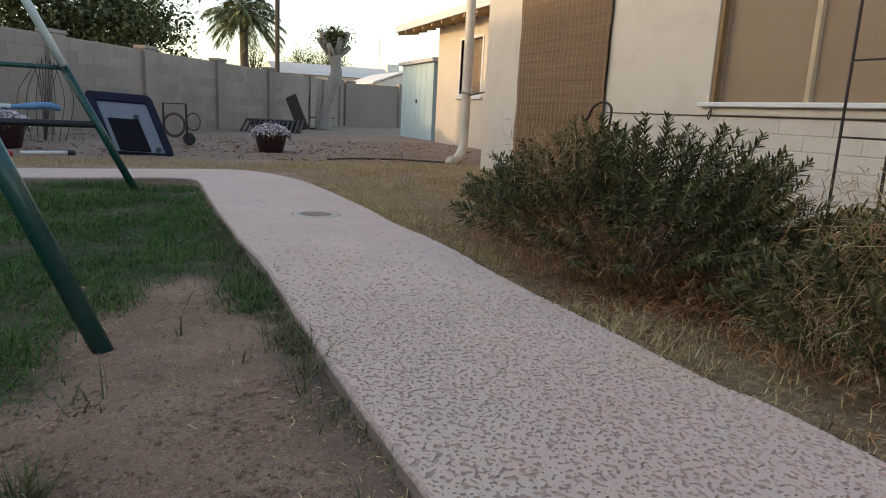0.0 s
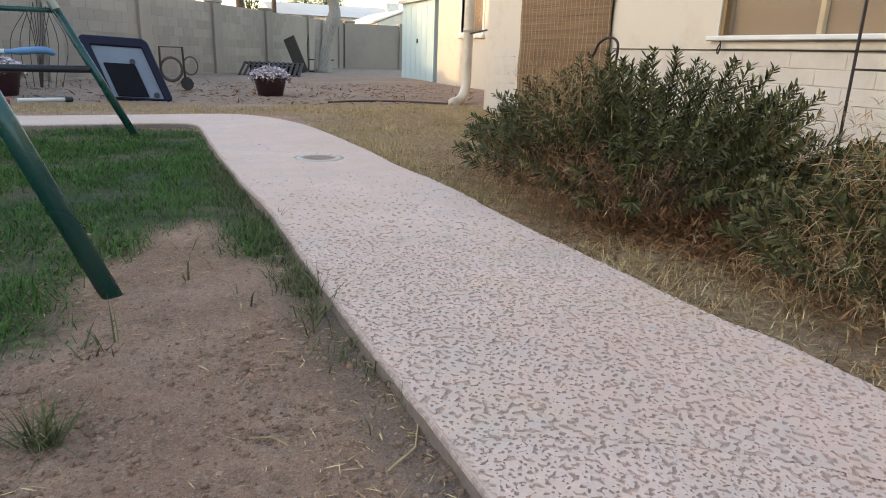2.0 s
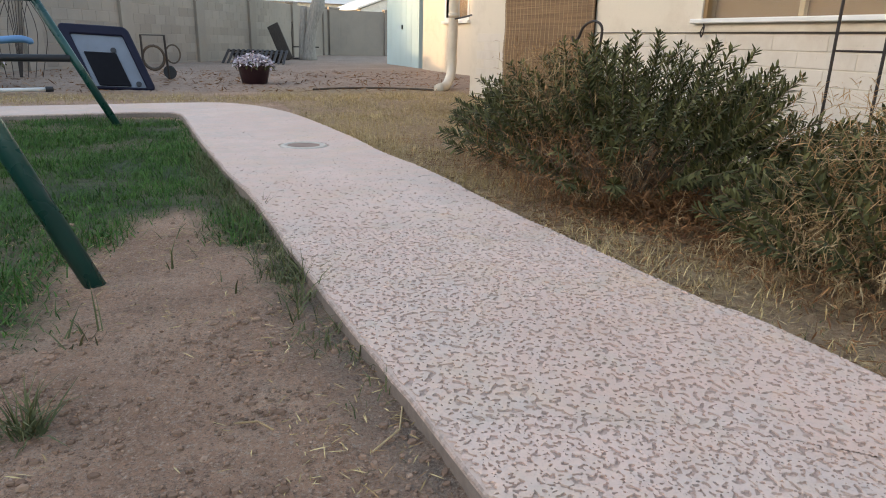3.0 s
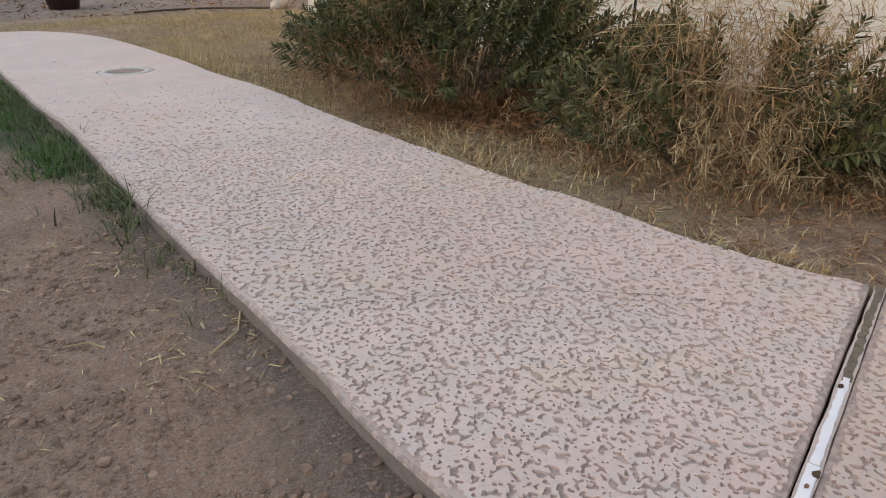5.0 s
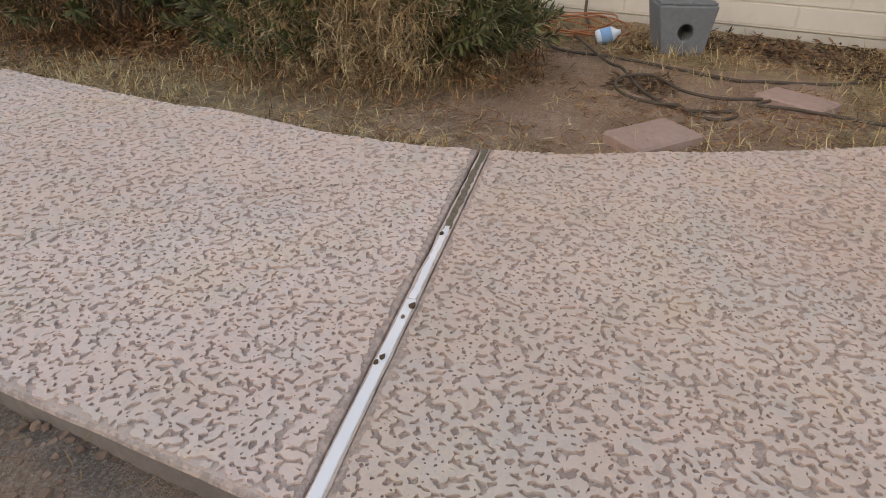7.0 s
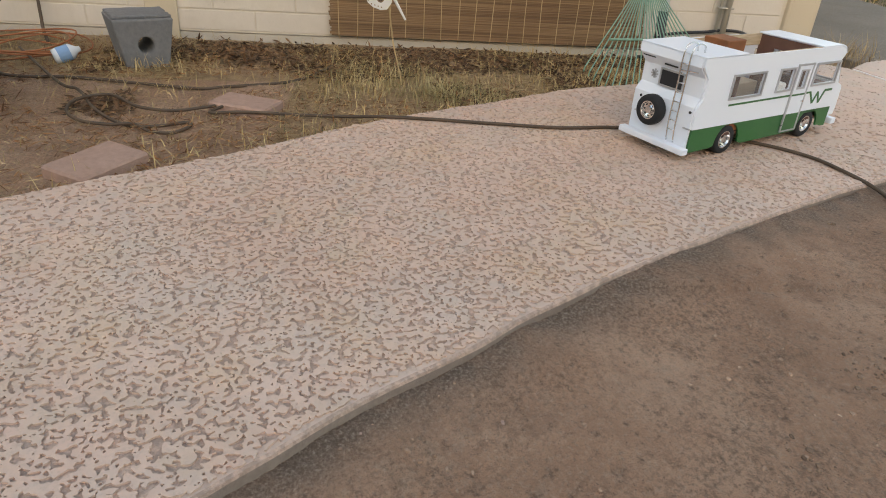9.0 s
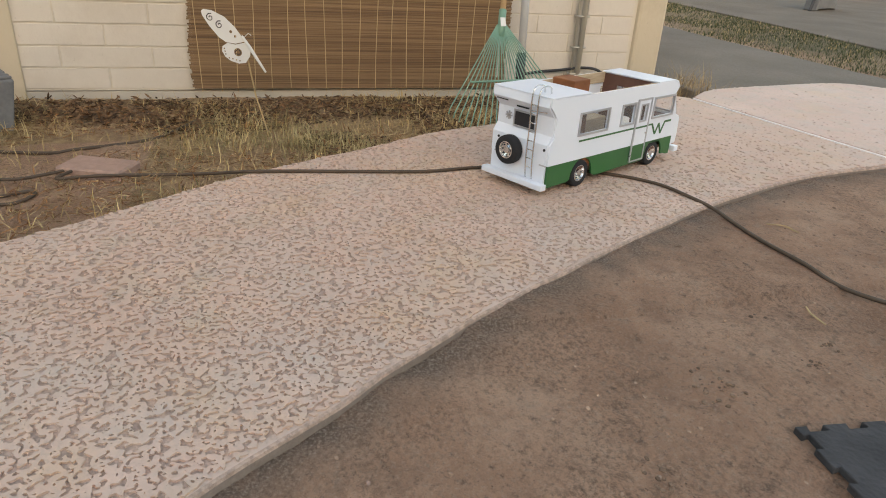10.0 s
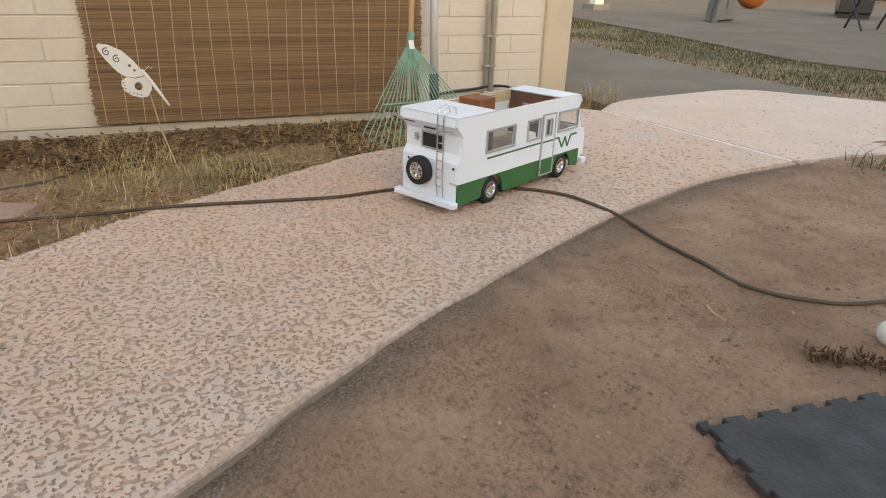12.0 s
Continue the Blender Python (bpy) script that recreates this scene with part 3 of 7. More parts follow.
def edge_distance(x, y, poly):
    d = np.full(len(x), 9.0)
    for (ax, ay), (bx, by) in zip(poly, poly[1:] + poly[:1]):
        t = np.clip(((x - ax) * (bx - ax) + (y - ay) * (by - ay)) / ((bx - ax) ** 2 + (by - ay) ** 2 + 1e-12), 0, 1)
        d = np.minimum(d, np.hypot(x - ax - t * (bx - ax), y - ay - t * (by - ay)))
    return d


def splatter(x, y):
    """Height of the knocked-down coat: flat-topped islands broken by small ragged pits."""
    wx = x + 0.007 * gradient_noise(x / 0.03, y / 0.03, 1)
    wy = y + 0.007 * gradient_noise(x / 0.03, y / 0.03, 2)
    crowd = 0.16 * gradient_noise(x / 0.21, y / 0.21, 8)
    large = gradient_noise(wx / 0.0125, wy / 0.0150, 3) + 0.55 * gradient_noise(wx / 0.0068, wy / 0.0068, 4) + 0.40 * gradient_noise(x / 0.0042, y / 0.0042, 14) + 0.20 + crowd
    small = gradient_noise(wx / 0.0074, wy / 0.0085, 5) + 0.35 * gradient_noise(x / 0.0040, y / 0.0040, 15) + 0.21 - 0.7 * crowd
    worn = 0.26 * np.clip((np.hypot(x - 0.3, y + 0.2) - 2.2) / 2.2, 0, 1)
    return np.minimum(large, small) + worn - 0.03 * np.clip(-y / 0.4, 0, 1)


COAT_TOP, COAT_FOOT = 0.0034, -0.001


def build_coat(slab, outline, coating=COAT):
    """Flat-topped islands of splatter with steep rims round the pits, finest in the bend."""
    px_, py_ = np.array(outline).T
    V, F = [], []
    for near, far, step in ((0.0, 1.3, 0.0039), (1.3, 2.6, 0.0058), (2.6, 4.5, 0.0100), (4.5, 9.0, 0.0150)):
        cx, cy = 0.15, -0.3
        xs = np.arange(max(px_.min(), cx - far), min(px_.max(), cx + far) + step, step)
        ys = np.arange(max(py_.min(), cy - far), min(py_.max(), cy + far) + step, step)
        if len(xs) < 2 or len(ys) < 2:
            continue
        X, Y = (a.ravel() for a in np.meshgrid(xs, ys))
        away = np.hypot(X - cx, Y - cy)
        use = np.flatnonzero(inside(X, Y, outline) & (away >= near - step) & (away <= far) & (X > -2.2))
        if not len(use):
            continue
        x, y = X[use], Y[use]
        rim = np.minimum(edge_distance(x, y, outline), np.hypot(x - 0.835, y - 4.22) - 0.148)
        val = np.full(len(X), -1.0)
        val[use] = splatter(x, y) - 0.9 * np.clip(1.15 - rim / (0.012 + 0.012 * gradient_noise(x / 0.07, y / 0.07, 12)), 0, 1.2)
        val[np.abs(val) < 0.004] = 0.004
        nx = len(xs)
        c = (np.arange(len(ys) - 1)[:, None] * nx + np.arange(nx - 1)[None, :]).ravel()
        cells = np.stack([c, c + 1, c + nx + 1, c + nx], 1)
        cells = cells[(val[cells] > -0.999).all(1)]
        full = (val[cells] > 0).all(1)
        some = (val[cells] > 0).any(1) & ~full
        number = {}

        def grid_vertex(k):
            if k not in number:
                number[k] = len(V)
                V.append((X[k], Y[k], COAT_TOP))
            return number[k]

        def rim_vertex(a, b):
            key = (min(a, b), max(a, b))
            if key not in number:
                t = val[a] / (val[a] - val[b])
                number[key] = len(V)
                p, q = X[a] + t * (X[b] - X[a]), Y[a] + t * (Y[b] - Y[a])
                V.append((p, q, COAT_TOP))
                V.append((p, q, COAT_FOOT))
            return number[key]

        for quad in cells[full].tolist():
            F.append([grid_vertex(k) for k in quad])
        for quad in cells[some].tolist():
            ring, cuts = [], []
            for a, b in zip(quad, quad[1:] + quad[:1]):
                if val[a] > 0:
                    ring.append(grid_vertex(a))
                if (val[a] > 0) != (val[b] > 0):
                    r = rim_vertex(a, b)
                    ring.append(r)
                    cuts.append((r, val[a] > 0))
            F.append(ring)
            for k, (r, leaving) in enumerate(cuts):
                if leaving:
                    q = cuts[(k + 1) % len(cuts)][0]
                    F.append([q, r, r + 1, q + 1])
    ob = raw("knockdown_coat", V, F, coating)
    ob.parent = slab
    tagged(ob, "flattened pinkish splatter coat", kind="stuff")


build_coat(walk_slab, WALK_LINE)
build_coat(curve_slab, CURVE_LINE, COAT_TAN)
build_coat(apron_slab, APRON_LINE)

# White strip in the first joint, thin pale strip in the second
ja, jb = Vector((0.46, 0.058, 0)), Vector((1.485, 0.372, 0))
jd = (jb - ja).normalized()
jn = Vector((-jd.y, jd.x, 0))


def strip(name, a, b, w, z, mat, label, jag=0.0):
    n = 24
    one, two = [], []
    for i in range(n + 1):
        p = a.lerp(b, i / n)
        one.append(p - jn * (w / 2 + jag * noise.noise((i * 1.3, 3, a.x * 7))))
        two.append(p + jn * (w / 2 + jag * noise.noise((i * 1.7, 9, a.x * 5))))
    loop = [(p.x, p.y) for p in one] + [(p.x, p.y) for p in reversed(two)]
    tagged(part(name, Geo().plate([loop], 0.02, Matrix.Translation((0, 0, z - 0.02))), mat, bevel=0.001), label, "joint strip", kind="structure")


strip("trim_joint_bed", ja, jb, 0.021, 0.0006, MARGIN, "dirt-filled joint between walkway slabs", 0.003)
strip("trim_joint_strip", ja, ja.lerp(jb, 0.385), 0.0155, 0.0025, STRIP_WHITE, "white plastic strip set into the slab joint", 0.001)
strip("trim_joint_strip_piece", ja.lerp(jb, 0.388), ja.lerp(jb, 0.62), 0.012, 0.002, STRIP_WHITE, "chipped white plastic strip in the slab joint", 0.0028)
# Brown strip for the dirt that fills the joint's far end.
strip("trim_joint_wood", ja.lerp(jb, 0.61), jb, 0.014, 0.0018, STEM, "brown dirt filling the far end of the slab joint", 0.004)
# Dark plates drawn for the black holes and debris along the joint.
JOINT_SPOTS = ((0.838, 0.168, 0.011), (0.806, 0.163, 0.008), (0.713, 0.136, 0.009), (0.700, 0.137, 0.007), (1.062, 0.246, 0.009))
jn = Vector((0.13, 0.99, 0))
strip("trim_joint_pale", Vector((2.02, -3.175, 0)), Vector((3.13, -3.013, 0)), 0.012, 0.0045, STRIP_WHITE, "thin pale joint strip across the walkway", 0.002)

# ---- the house ----
WX = 3.73
WALL_Y0, WALL_Y1, WALL_TOP = -3.13, 8.0, 2.55
WIN = (2.0, 4.03, 0.86, 2.0)
DOOR = (5.35, 7.0, -0.02, 2.1)
H, L = 0.1016, 0.406


def rect(a, b, c, d):
    return [(a, c), (b, c), (b, d), (a, d)]


wall_m = Matrix(((0, 0, 1, WX + 0.006), (1, 0, 0, 0), (0, 1, 0, 0), (0, 0, 0, 1)))
wall_geo = Geo().plate([rect(WALL_Y0, WALL_Y1, -0.3, WALL_TOP), rect(*WIN)[::-1], rect(*DOOR)[::-1]], 0.18, wall_m)
wall_main = tagged(part("wall_main", wall_geo, STUCCO), "cream-painted house wall of thin slump blocks under smooth panels", "wall", kind="structure")
wall_end = tagged(part("wall_end", Geo().box((WX + 0.19, WALL_Y0, -0.3), (12, WALL_Y0 + 0.18, WALL_TOP)), STUCCO), "cream-painted end wall of the house", "wall", kind="structure")
wall_back = tagged(part("wall_back", Geo().box((WX + 0.19, WALL_Y1 - 0.18, -0.3), (6.08, WALL_Y1, WALL_TOP)), STUCCO), "cream-painted return wall of the house", "wall", kind="structure")
wing_m = Matrix(((0, 0, 1, 5.9), (1, 0, 0, 0), (0, 1, 0, 0), (0, 0, 0, 1)))
wall_wing = tagged(part("wall_wing", Geo().plate([rect(WALL_Y1, 15.35, -0.3, 2.75), rect(12.85, 13.95, 1.12, 2.25)[::-1]], 0.18, wing_m), STUCCO), "cream wall of the house's rear wing", "wall", kind="structure")
part("end_face", Geo().box((6.085, 15.17, -0.3), (12, 15.35, 2.9)), STUCCO, wall_wing)
tagged(part("floor_inside", Geo().box((WX + 0.2, WALL_Y0 + 0.2, -0.2), (12, 15, -0.1)), PATIO), "dim concrete floor inside the house", "floor", kind="structure")
tagged(part("wall_inside", Geo().box((5.0, WALL_Y0 + 0.2, -0.1), (5.1, WALL_Y1 - 0.2, WALL_TOP)), TAN), "plain tan inner wall", "wall", kind="structure")
# Roof over the main part, with eaves and rafters over the wing
roof = thing("roof", "pale low roof with wooden rafters under its eaves", "roof", kind="structure")
part("roof_deck", Geo().box((WX - 0.15, WALL_Y0 - 0.15, WALL_TOP + 0.004), (12, WALL_Y1 + 0.1, WALL_TOP + 0.12)), ROOF, roof)
g = Geo().plate([[(5.35, 2.66), (12, 3.75), (12, 3.85), (5.33, 2.76)]], -8.8, Matrix(((1, 0, 0, 0), (0, 0, -1, 8.1), (0, 1, 0, 0), (0, 0, 0, 1))))
part("wing_deck", g, ROOF, roof)
part("fascia", Geo().box((5.30, 8.1, 2.62), (5.33, 16.9, 2.77)), WHITE_TRIM, roof)
for k in range(15):
    y = 8.4 + 0.6 * k
    part("rafter", Geo().plate([[(5.35, 2.55), (5.9, 2.62), (5.9, 2.735), (5.35, 2.65)]], -0.05, Matrix(((1, 0, 0, 0), (0, 0, -1, y), (0, 1, 0, 0), (0, 0, 0, 1)))), EAVE, roof)
# Main window
window_1 = thing("window_1", "wide window with a tan shade drawn behind the glass", "window", kind="structure")
part("shade", Geo().box((WX + 0.11, WIN[0], WIN[2]), (WX + 0.115, WIN[1], WIN[3])), TAN, window_1, "drawn tan roller shade")
pane = part("pane", Geo().box((WX + 0.06, WIN[0], WIN[2]), (WX + 0.064, WIN[1], WIN[3])), GLASS, window_1)
pane.visible_shadow = False
part("mullion", Geo().box((WX + 0.066, 3.215, WIN[2]), (WX + 0.105, 3.255, WIN[3])), CORD, window_1, "tan window mullion", bevel=0.004)
for y in (WIN[0], WIN[1] - 0.035):
    part("frame", Geo().box((WX + 0.02, y, WIN[2]), (WX + 0.10, y + 0.035, WIN[3])), TAN, window_1)
part("sill", Geo().box((WX - 0.05, WIN[0] - 0.05, 0.823), (WX + 0.1, WIN[1] + 0.06, 0.856)), WHITE_TRIM, window_1, "white painted sill", bevel=0.006)
part("apron", Geo().box((WX - 0.012, WIN[0] - 0.04, 0.768), (WX + 0.006, WIN[1] + 0.02, 0.822)), STUCCO, window_1)
# Wing window
window_2 = thing("window_2", "narrow white-framed window in the rear wing", "window", kind="structure")
part("pane", Geo().box((5.96, 12.85, 1.12), (5.965, 13.95, 2.25)), GLASS, window_2)
part("curtain", Geo().box((6.03, 12.85, 1.12), (6.04, 13.95, 2.25)), TAN, window_2)
for lo, hi in (((12.78, 1.05), (14.02, 1.12)), ((12.78, 2.25), (14.02, 2.31)), ((12.78, 1.12), (12.85, 2.25)), ((13.95, 1.12), (14.02, 2.25)), ((13.37, 1.12), (13.42, 2.25))):
    part("frame", Geo().box((5.885, lo[0], lo[1]), (5.95, hi[0], hi[1])), WHITE_TRIM, window_2)
part("sill", Geo().box((5.83, 12.72, 1.0), (5.90, 14.08, 1.048)), WHITE_TRIM, window_2)
# Corner board, pilasters, the line over the blocks
part_line = part("trim_ledge", Geo().box((WX - 0.004, 2.02, 0.757), (WX + 0.0055, 5.3, 0.763)), IRON)
tagged(part_line, "thin dark seam above the block courses", "trim", kind="structure")
tagged(part("trim_corner", Geo().box((WX - 0.02, WALL_Y0 - 0.02, -0.2), (WX + 0.19, WALL_Y0 + 0.17, WALL_TOP)), PATCH, bevel=0.02, segments=2), "peeling worn pilaster at the house corner", "trim", kind="structure")
tagged(part("trim_pilaster", Geo().box((WX - 0.012, 0.275, -0.2), (WX + 0.005, 0.43, 0.74)), PATCH, bevel=0.004), "peeling tan patch on the block wall", "trim", kind="structure")
tagged(part("trim_footing", Geo().box((WX - 0.001, -2.9, -0.3), (WX + 0.0045, WALL_Y1, -0.066)), FOOTING, bevel=0.01), "rough concrete footing along the wall", "trim", kind="structure")

# ---- the block fence round the yard ----
FENCE_H = 1.66


def fence_run(name, a, b, posts, pieces, label):
    """A block wall from a to b with pilasters; the nearest blocks are parts of their own."""
    a, b = Vector((*a, 0)), Vector((*b, 0))
    d = (b - a).normalized()
    n = Vector((d.y, -d.x, 0))
    m = Matrix(((d.x, n.x, 0, a.x), (d.y, n.y, 0, a.y), (0, 0, 1, 0), (0, 0, 0, 1)))
    length = (b - a).length
    fence = part(name, Geo().box((0, -0.07, -0.3), (length, 0.06, FENCE_H), m), FENCE)
    tagged(fence, label, "wall", kind="structure")
    rest = Geo()
    unit = Geo().box((0.002, 0.055, 0.002), (0.398, 0.064, 0.198), Matrix.Identity(4)).mesh("fence_block", FENCE, bevel=0.004)
    count = 0
    for r in range(8):
        x = -0.2 * (r % 2)
        while x < length - 0.2:
            if pieces[0] <= x <= pieces[1] and x > 0 and count < 290:
                ob = new("block", unit)
                ob.parent = fence
                ob.matrix_world = m @ Matrix.Translation((x, 0, 0.03 + 0.2 * r))
                count += 1
            elif x > 0:
                rest.box((x + 0.002, 0.055, 0.032 + 0.2 * r), (x + 0.398, 0.064, 0.228 + 0.2 * r), m)
            x += 0.4
    if rest.v:
        tagged(part("far_blocks", rest, FENCE, fence), kind="stuff")
    for k, x in enumerate(posts):
        part("pilaster", Geo().box((x - 0.2, -0.1, -0.3), (x + 0.2, 0.13, FENCE_H + 0.02), m).box((x - 0.22, -0.12, FENCE_H + 0.024), (x + 0.22, 0.15, FENCE_H + 0.09), m), FENCE, fence, bevel=0.006)
    return m


FA, FB = (-6.9, 5.55), (6.25, 26.7)
fence_run("wall_fence_side", FA, FB, (3.0, 6.3, 9.45, 12.1, 15.1, 18.1, 21.4, 24.5), (5.0, 19.0), "grey concrete-block garden wall with pilasters")
fence_run("wall_fence_back", FB, (13.0, 27.3), (0.3, 2.6, 5.0), (90, 91), "grey concrete-block wall across the back")
fence_run("wall_fence_near", (-10.5, -26), FA, (4, 9, 14, 19, 24), (90, 91), "grey concrete-block garden wall")
# Added wall, never in view: it blocks the low sun from the yard.
tagged(part("wall_neighbour", Geo().box((-14, -30, -0.3), (-11, 16, 5.25)), FAR_WALL), "unseen plain wall added to keep low sun off the yard", "wall", kind="structure")
tagged(part("wall_patio_back", Geo().box((-10.5, -26.2, -0.3), (24, -26, 2.4)), EAVE), "plain tan wall behind the patio", "wall", kind="structure")
tagged(part("wall_patio_side", Geo().box((22, -26, -0.3), (22.2, -3, 2.4)), EAVE), "plain tan wall beside the patio", "wall", kind="structure")


# ---- the model motorhome ----
RV_AT = pose(1.955, -1.512, 0.0035, 0, 0, -64.6) @ Matrix.Scale(1.03, 4)
RV_W = 0.113


def side_matrix(y):
    return Matrix(((1, 0, 0, 0), (0, 0, 1, y), (0, 1, 0, 0), (0, 0, 0, 1)))


def arch(cx, r, z0, n=10):
    return [(cx + r * math.cos(math.pi * k / n), z0 + r * math.sin(math.pi * k / n) * 1.1) for k in range(n, -1, -1)]


def build_motorhome():
    rv = thing("toy_motorhome", "white and green model motorhome with an open roof on the walkway", "toy vehicle", RV_AT)
    WIN_SIDE = ((0.112, 0.252, 0.172, 0.234), (0.328, 0.396, 0.173, 0.234), (0.512, 0.634, 0.176, 0.238))
    upper = [(-0.017, 0.095), (0.668, 0.092), (0.668, 0.165), (0.640, 0.242), (0.655, 0.262), (0.640, 0.280), (0.62, 0.286), (-0.030, 0.290), (-0.030, 0.268), (0.0, 0.235), (0.0, 0.178), (-0.017, 0.155)]
    skirt = [(-0.015, 0.028), (0.082, 0.030)] + arch(0.152, 0.056, 0.034) + [(0.225, 0.026), (0.485, 0.030)] + arch(0.557, 0.056, 0.034) + [(0.628, 0.034), (0.640, 0.030), (0.667, 0.028), (0.667, 0.091), (-0.015, 0.094)]
    for s in (-1, 1):
        y = s * RV_W - (0.006 if s > 0 else 0)
        holes = [rect(*w)[::-1] for w in WIN_SIDE] + ([rect(0.432, 0.468, 0.172, 0.226)[::-1]] if s < 0 else [])
        panel = part("side_panel", Geo().plate([upper] + holes, 0.006, side_matrix(y)), WHITE, rv, "white painted side panel")
        part("skirt", Geo().plate([skirt], 0.006, side_matrix(y - s * 0.0005)), GREEN, rv, "green painted skirt with wheel arches")
        part("wood_lining", Geo().plate([[(0.155, 0.252), (0.525, 0.252), (0.525, 0.2885), (0.155, 0.2875)]], 0.004, side_matrix(s * RV_W - s * 0.0062 - (0.004 if s > 0 else 0))), PINE, rv, "bare wooden inner wall")
        out = s * (RV_W + 0.002)
        for a, b, c, d in WIN_SIDE:
            fr = Geo().plate([rect(a - 0.005, b + 0.005, c - 0.005, d + 0.005), rect(a + 0.001, b - 0.001, c + 0.001, d - 0.001)[::-1]], 0.004, side_matrix(out - 0.002))
            part("window_frame", fr, SILVER, panel, "silver window frame")
            part("pane", Geo().plate([rect(a, b, c, d)], 0.001, side_matrix(s * (RV_W - 0.003))), RV_GLASS, panel).visible_shadow = False
        # stripe with the zigzag at the front
        part("stripe", Geo().plate([rect(0.118, 0.520, 0.149, 0.1545)], 0.0012, side_matrix(out - 0.0006 - s * 0.0012)), GREEN, panel, "thin green stripe")
        zig = [(0.520, 0.152), (0.546, 0.115), (0.563, 0.149), (0.581, 0.113), (0.600, 0.151), (0.640, 0.151)]
        gz = Geo()
        for (x0, z0), (x1, z1) in zip(zig, zig[1:]):
            dx, dz = x1 - x0, z1 - z0
            ln = math.hypot(dx, dz)
            nx, nz = -dz / ln * 0.0036, dx / ln * 0.0036
            gz.plate([[(x0 + nx, z0 + nz), (x0 - nx, z0 - nz), (x1 - nx, z1 - nz), (x1 + nx, z1 + nz)]], 0.0013, side_matrix(out - 0.0006 - s * 0.0011))
        part("emblem", gz, GREEN, panel, "green zigzag emblem")
    # door on the passenger side
    o = -(RV_W + 0.0045)
    door = part("door", Geo().plate([rect(0.415, 0.484, 0.040, 0.240), rect(0.432, 0.468, 0.172, 0.226)[::-1]], 0.003, side_matrix(o + 0.0012)), WHITE, rv, "white entry door with a small window")
    part("door_lower", Geo().plate([rect(0.416, 0.483, 0.041, 0.0925)], 0.0012, side_matrix(o + 0.0006)), GREEN, door)
    part("door_stripe", Geo().plate([rect(0.416, 0.483, 0.149, 0.1545)], 0.0012, side_matrix(o + 0.0006)), GREEN, door)
    part("door_frame", Geo().plate([rect(0.409, 0.490, 0.036, 0.246), rect(0.4145, 0.4845, 0.0405, 0.2405)[::-1]], 0.0045, side_matrix(o - 0.0003)), SILVER, door, "silver door frame")
    part("door_window_frame", Geo().plate([rect(0.429, 0.471, 0.169, 0.229), rect(0.434, 0.466, 0.174, 0.224)[::-1]], 0.0035, side_matrix(o - 0.0003)), SILVER, door)
    part("door_pane", Geo().plate([rect(0.434, 0.466, 0.174, 0.224)], 0.001, side_matrix(o + 0.002)), RV_GLASS, door).visible_shadow = False
    part("knob", Geo().tube([(0.476, o - 0.004, 0.13), (0.476, o + 0.002, 0.13)], 0.003), CHROME, door)
    w = RV_W - 0.007
    # roof in two pieces with the opening between
    part("rear_roof", Geo().box((-0.030, -RV_W, 0.2905), (0.150, RV_W, 0.295)), WHITE, rv, "white roof panel", bevel=0.0015)
    fr = [(0.520, 0.2865), (0.620, 0.2865), (0.6405, 0.2805), (0.6555, 0.2620), (0.660, 0.264), (0.645, 0.285), (0.622, 0.2915), (0.520, 0.2915)]
    part("front_roof", Geo().plate([fr], 2 * RV_W, side_matrix(-RV_W)), WHITE, rv, "white rounded front roof cap", bevel=0.001)
    for y in (-0.085, -0.022, 0.0, 0.022, 0.085):
        part("marker_light", Geo().box((-0.003, -0.005, 0), (0.003, 0.005, 0.004), pose(0.632, y, 0.2855, 0, 18, 0)), DARK, rv, "small dark marker light", bevel=0.001)
    # tail
    tail = [(-0.030, 0.290), (-0.034, 0.266), (-0.004, 0.234), (-0.004, 0.180), (-0.022, 0.156), (-0.022, 0.030), (-0.016, 0.030), (-0.016, 0.154), (0.002, 0.178), (0.002, 0.236), (-0.026, 0.268), (-0.026, 0.290)]
    part("tail_panel", Geo().plate([tail], 2 * w + 0.001, side_matrix(-w - 0.0005)), WHITE, rv, "white stepped rear panel")
    part("rear_window", Geo().box((-0.0062, -0.040, 0.185), (-0.0042, 0.040, 0.228)), DARK, rv, "dark rear window")
    part("rear_window_frame", Geo().plate([rect(-0.044, 0.044, 0.181, 0.232), rect(-0.039, 0.039, 0.186, 0.227)[::-1]], 0.003, Matrix(((0, 0, 1, -0.0085), (1, 0, 0, 0), (0, 1, 0, 0), (0, 0, 0, 1)))), SILVER, rv)
    part("rear_bumper", Geo().box((-0.048, -RV_W - 0.008, 0.026), (-0.022, RV_W + 0.008, 0.044)), WHITE, rv, "white rear bumper", bevel=0.003, segments=2)
    for y in (0.082, -0.098):
        part("tail_lamp", Geo().tube([(-0.0245, y, 0.142), (-0.021, y, 0.142)], 0.004, 10), DARK, rv)
        part("name_bar", Geo().box((-0.0245, y - 0.012, 0.094), (-0.0215, y + 0.012, 0.098)), SILVER, rv)
    for z, a, b in ((0.256, 0.055, 0.100), (0.244, -0.02, 0.025)):
        part("dark_bar", Geo().box((-0.0275 + (0.256 - z) * 0.6, a, z), (-0.0225 + (0.256 - z) * 0.6, b, z + 0.004)), DARK, rv)
    g = Geo()
    for k in range(4):
        g.box((-0.0065, 0.064 - 0.002, 0.196), (-0.004, 0.066, 0.222), Matrix.Translation((0, 0.065, 0.209)) @ pose(0, 0, 0, 45 * k, 0, 0) @ Matrix.Translation((0, -0.065, -0.209)))
    part("star_emblem", g, SILVER, rv, "small silver star emblem")
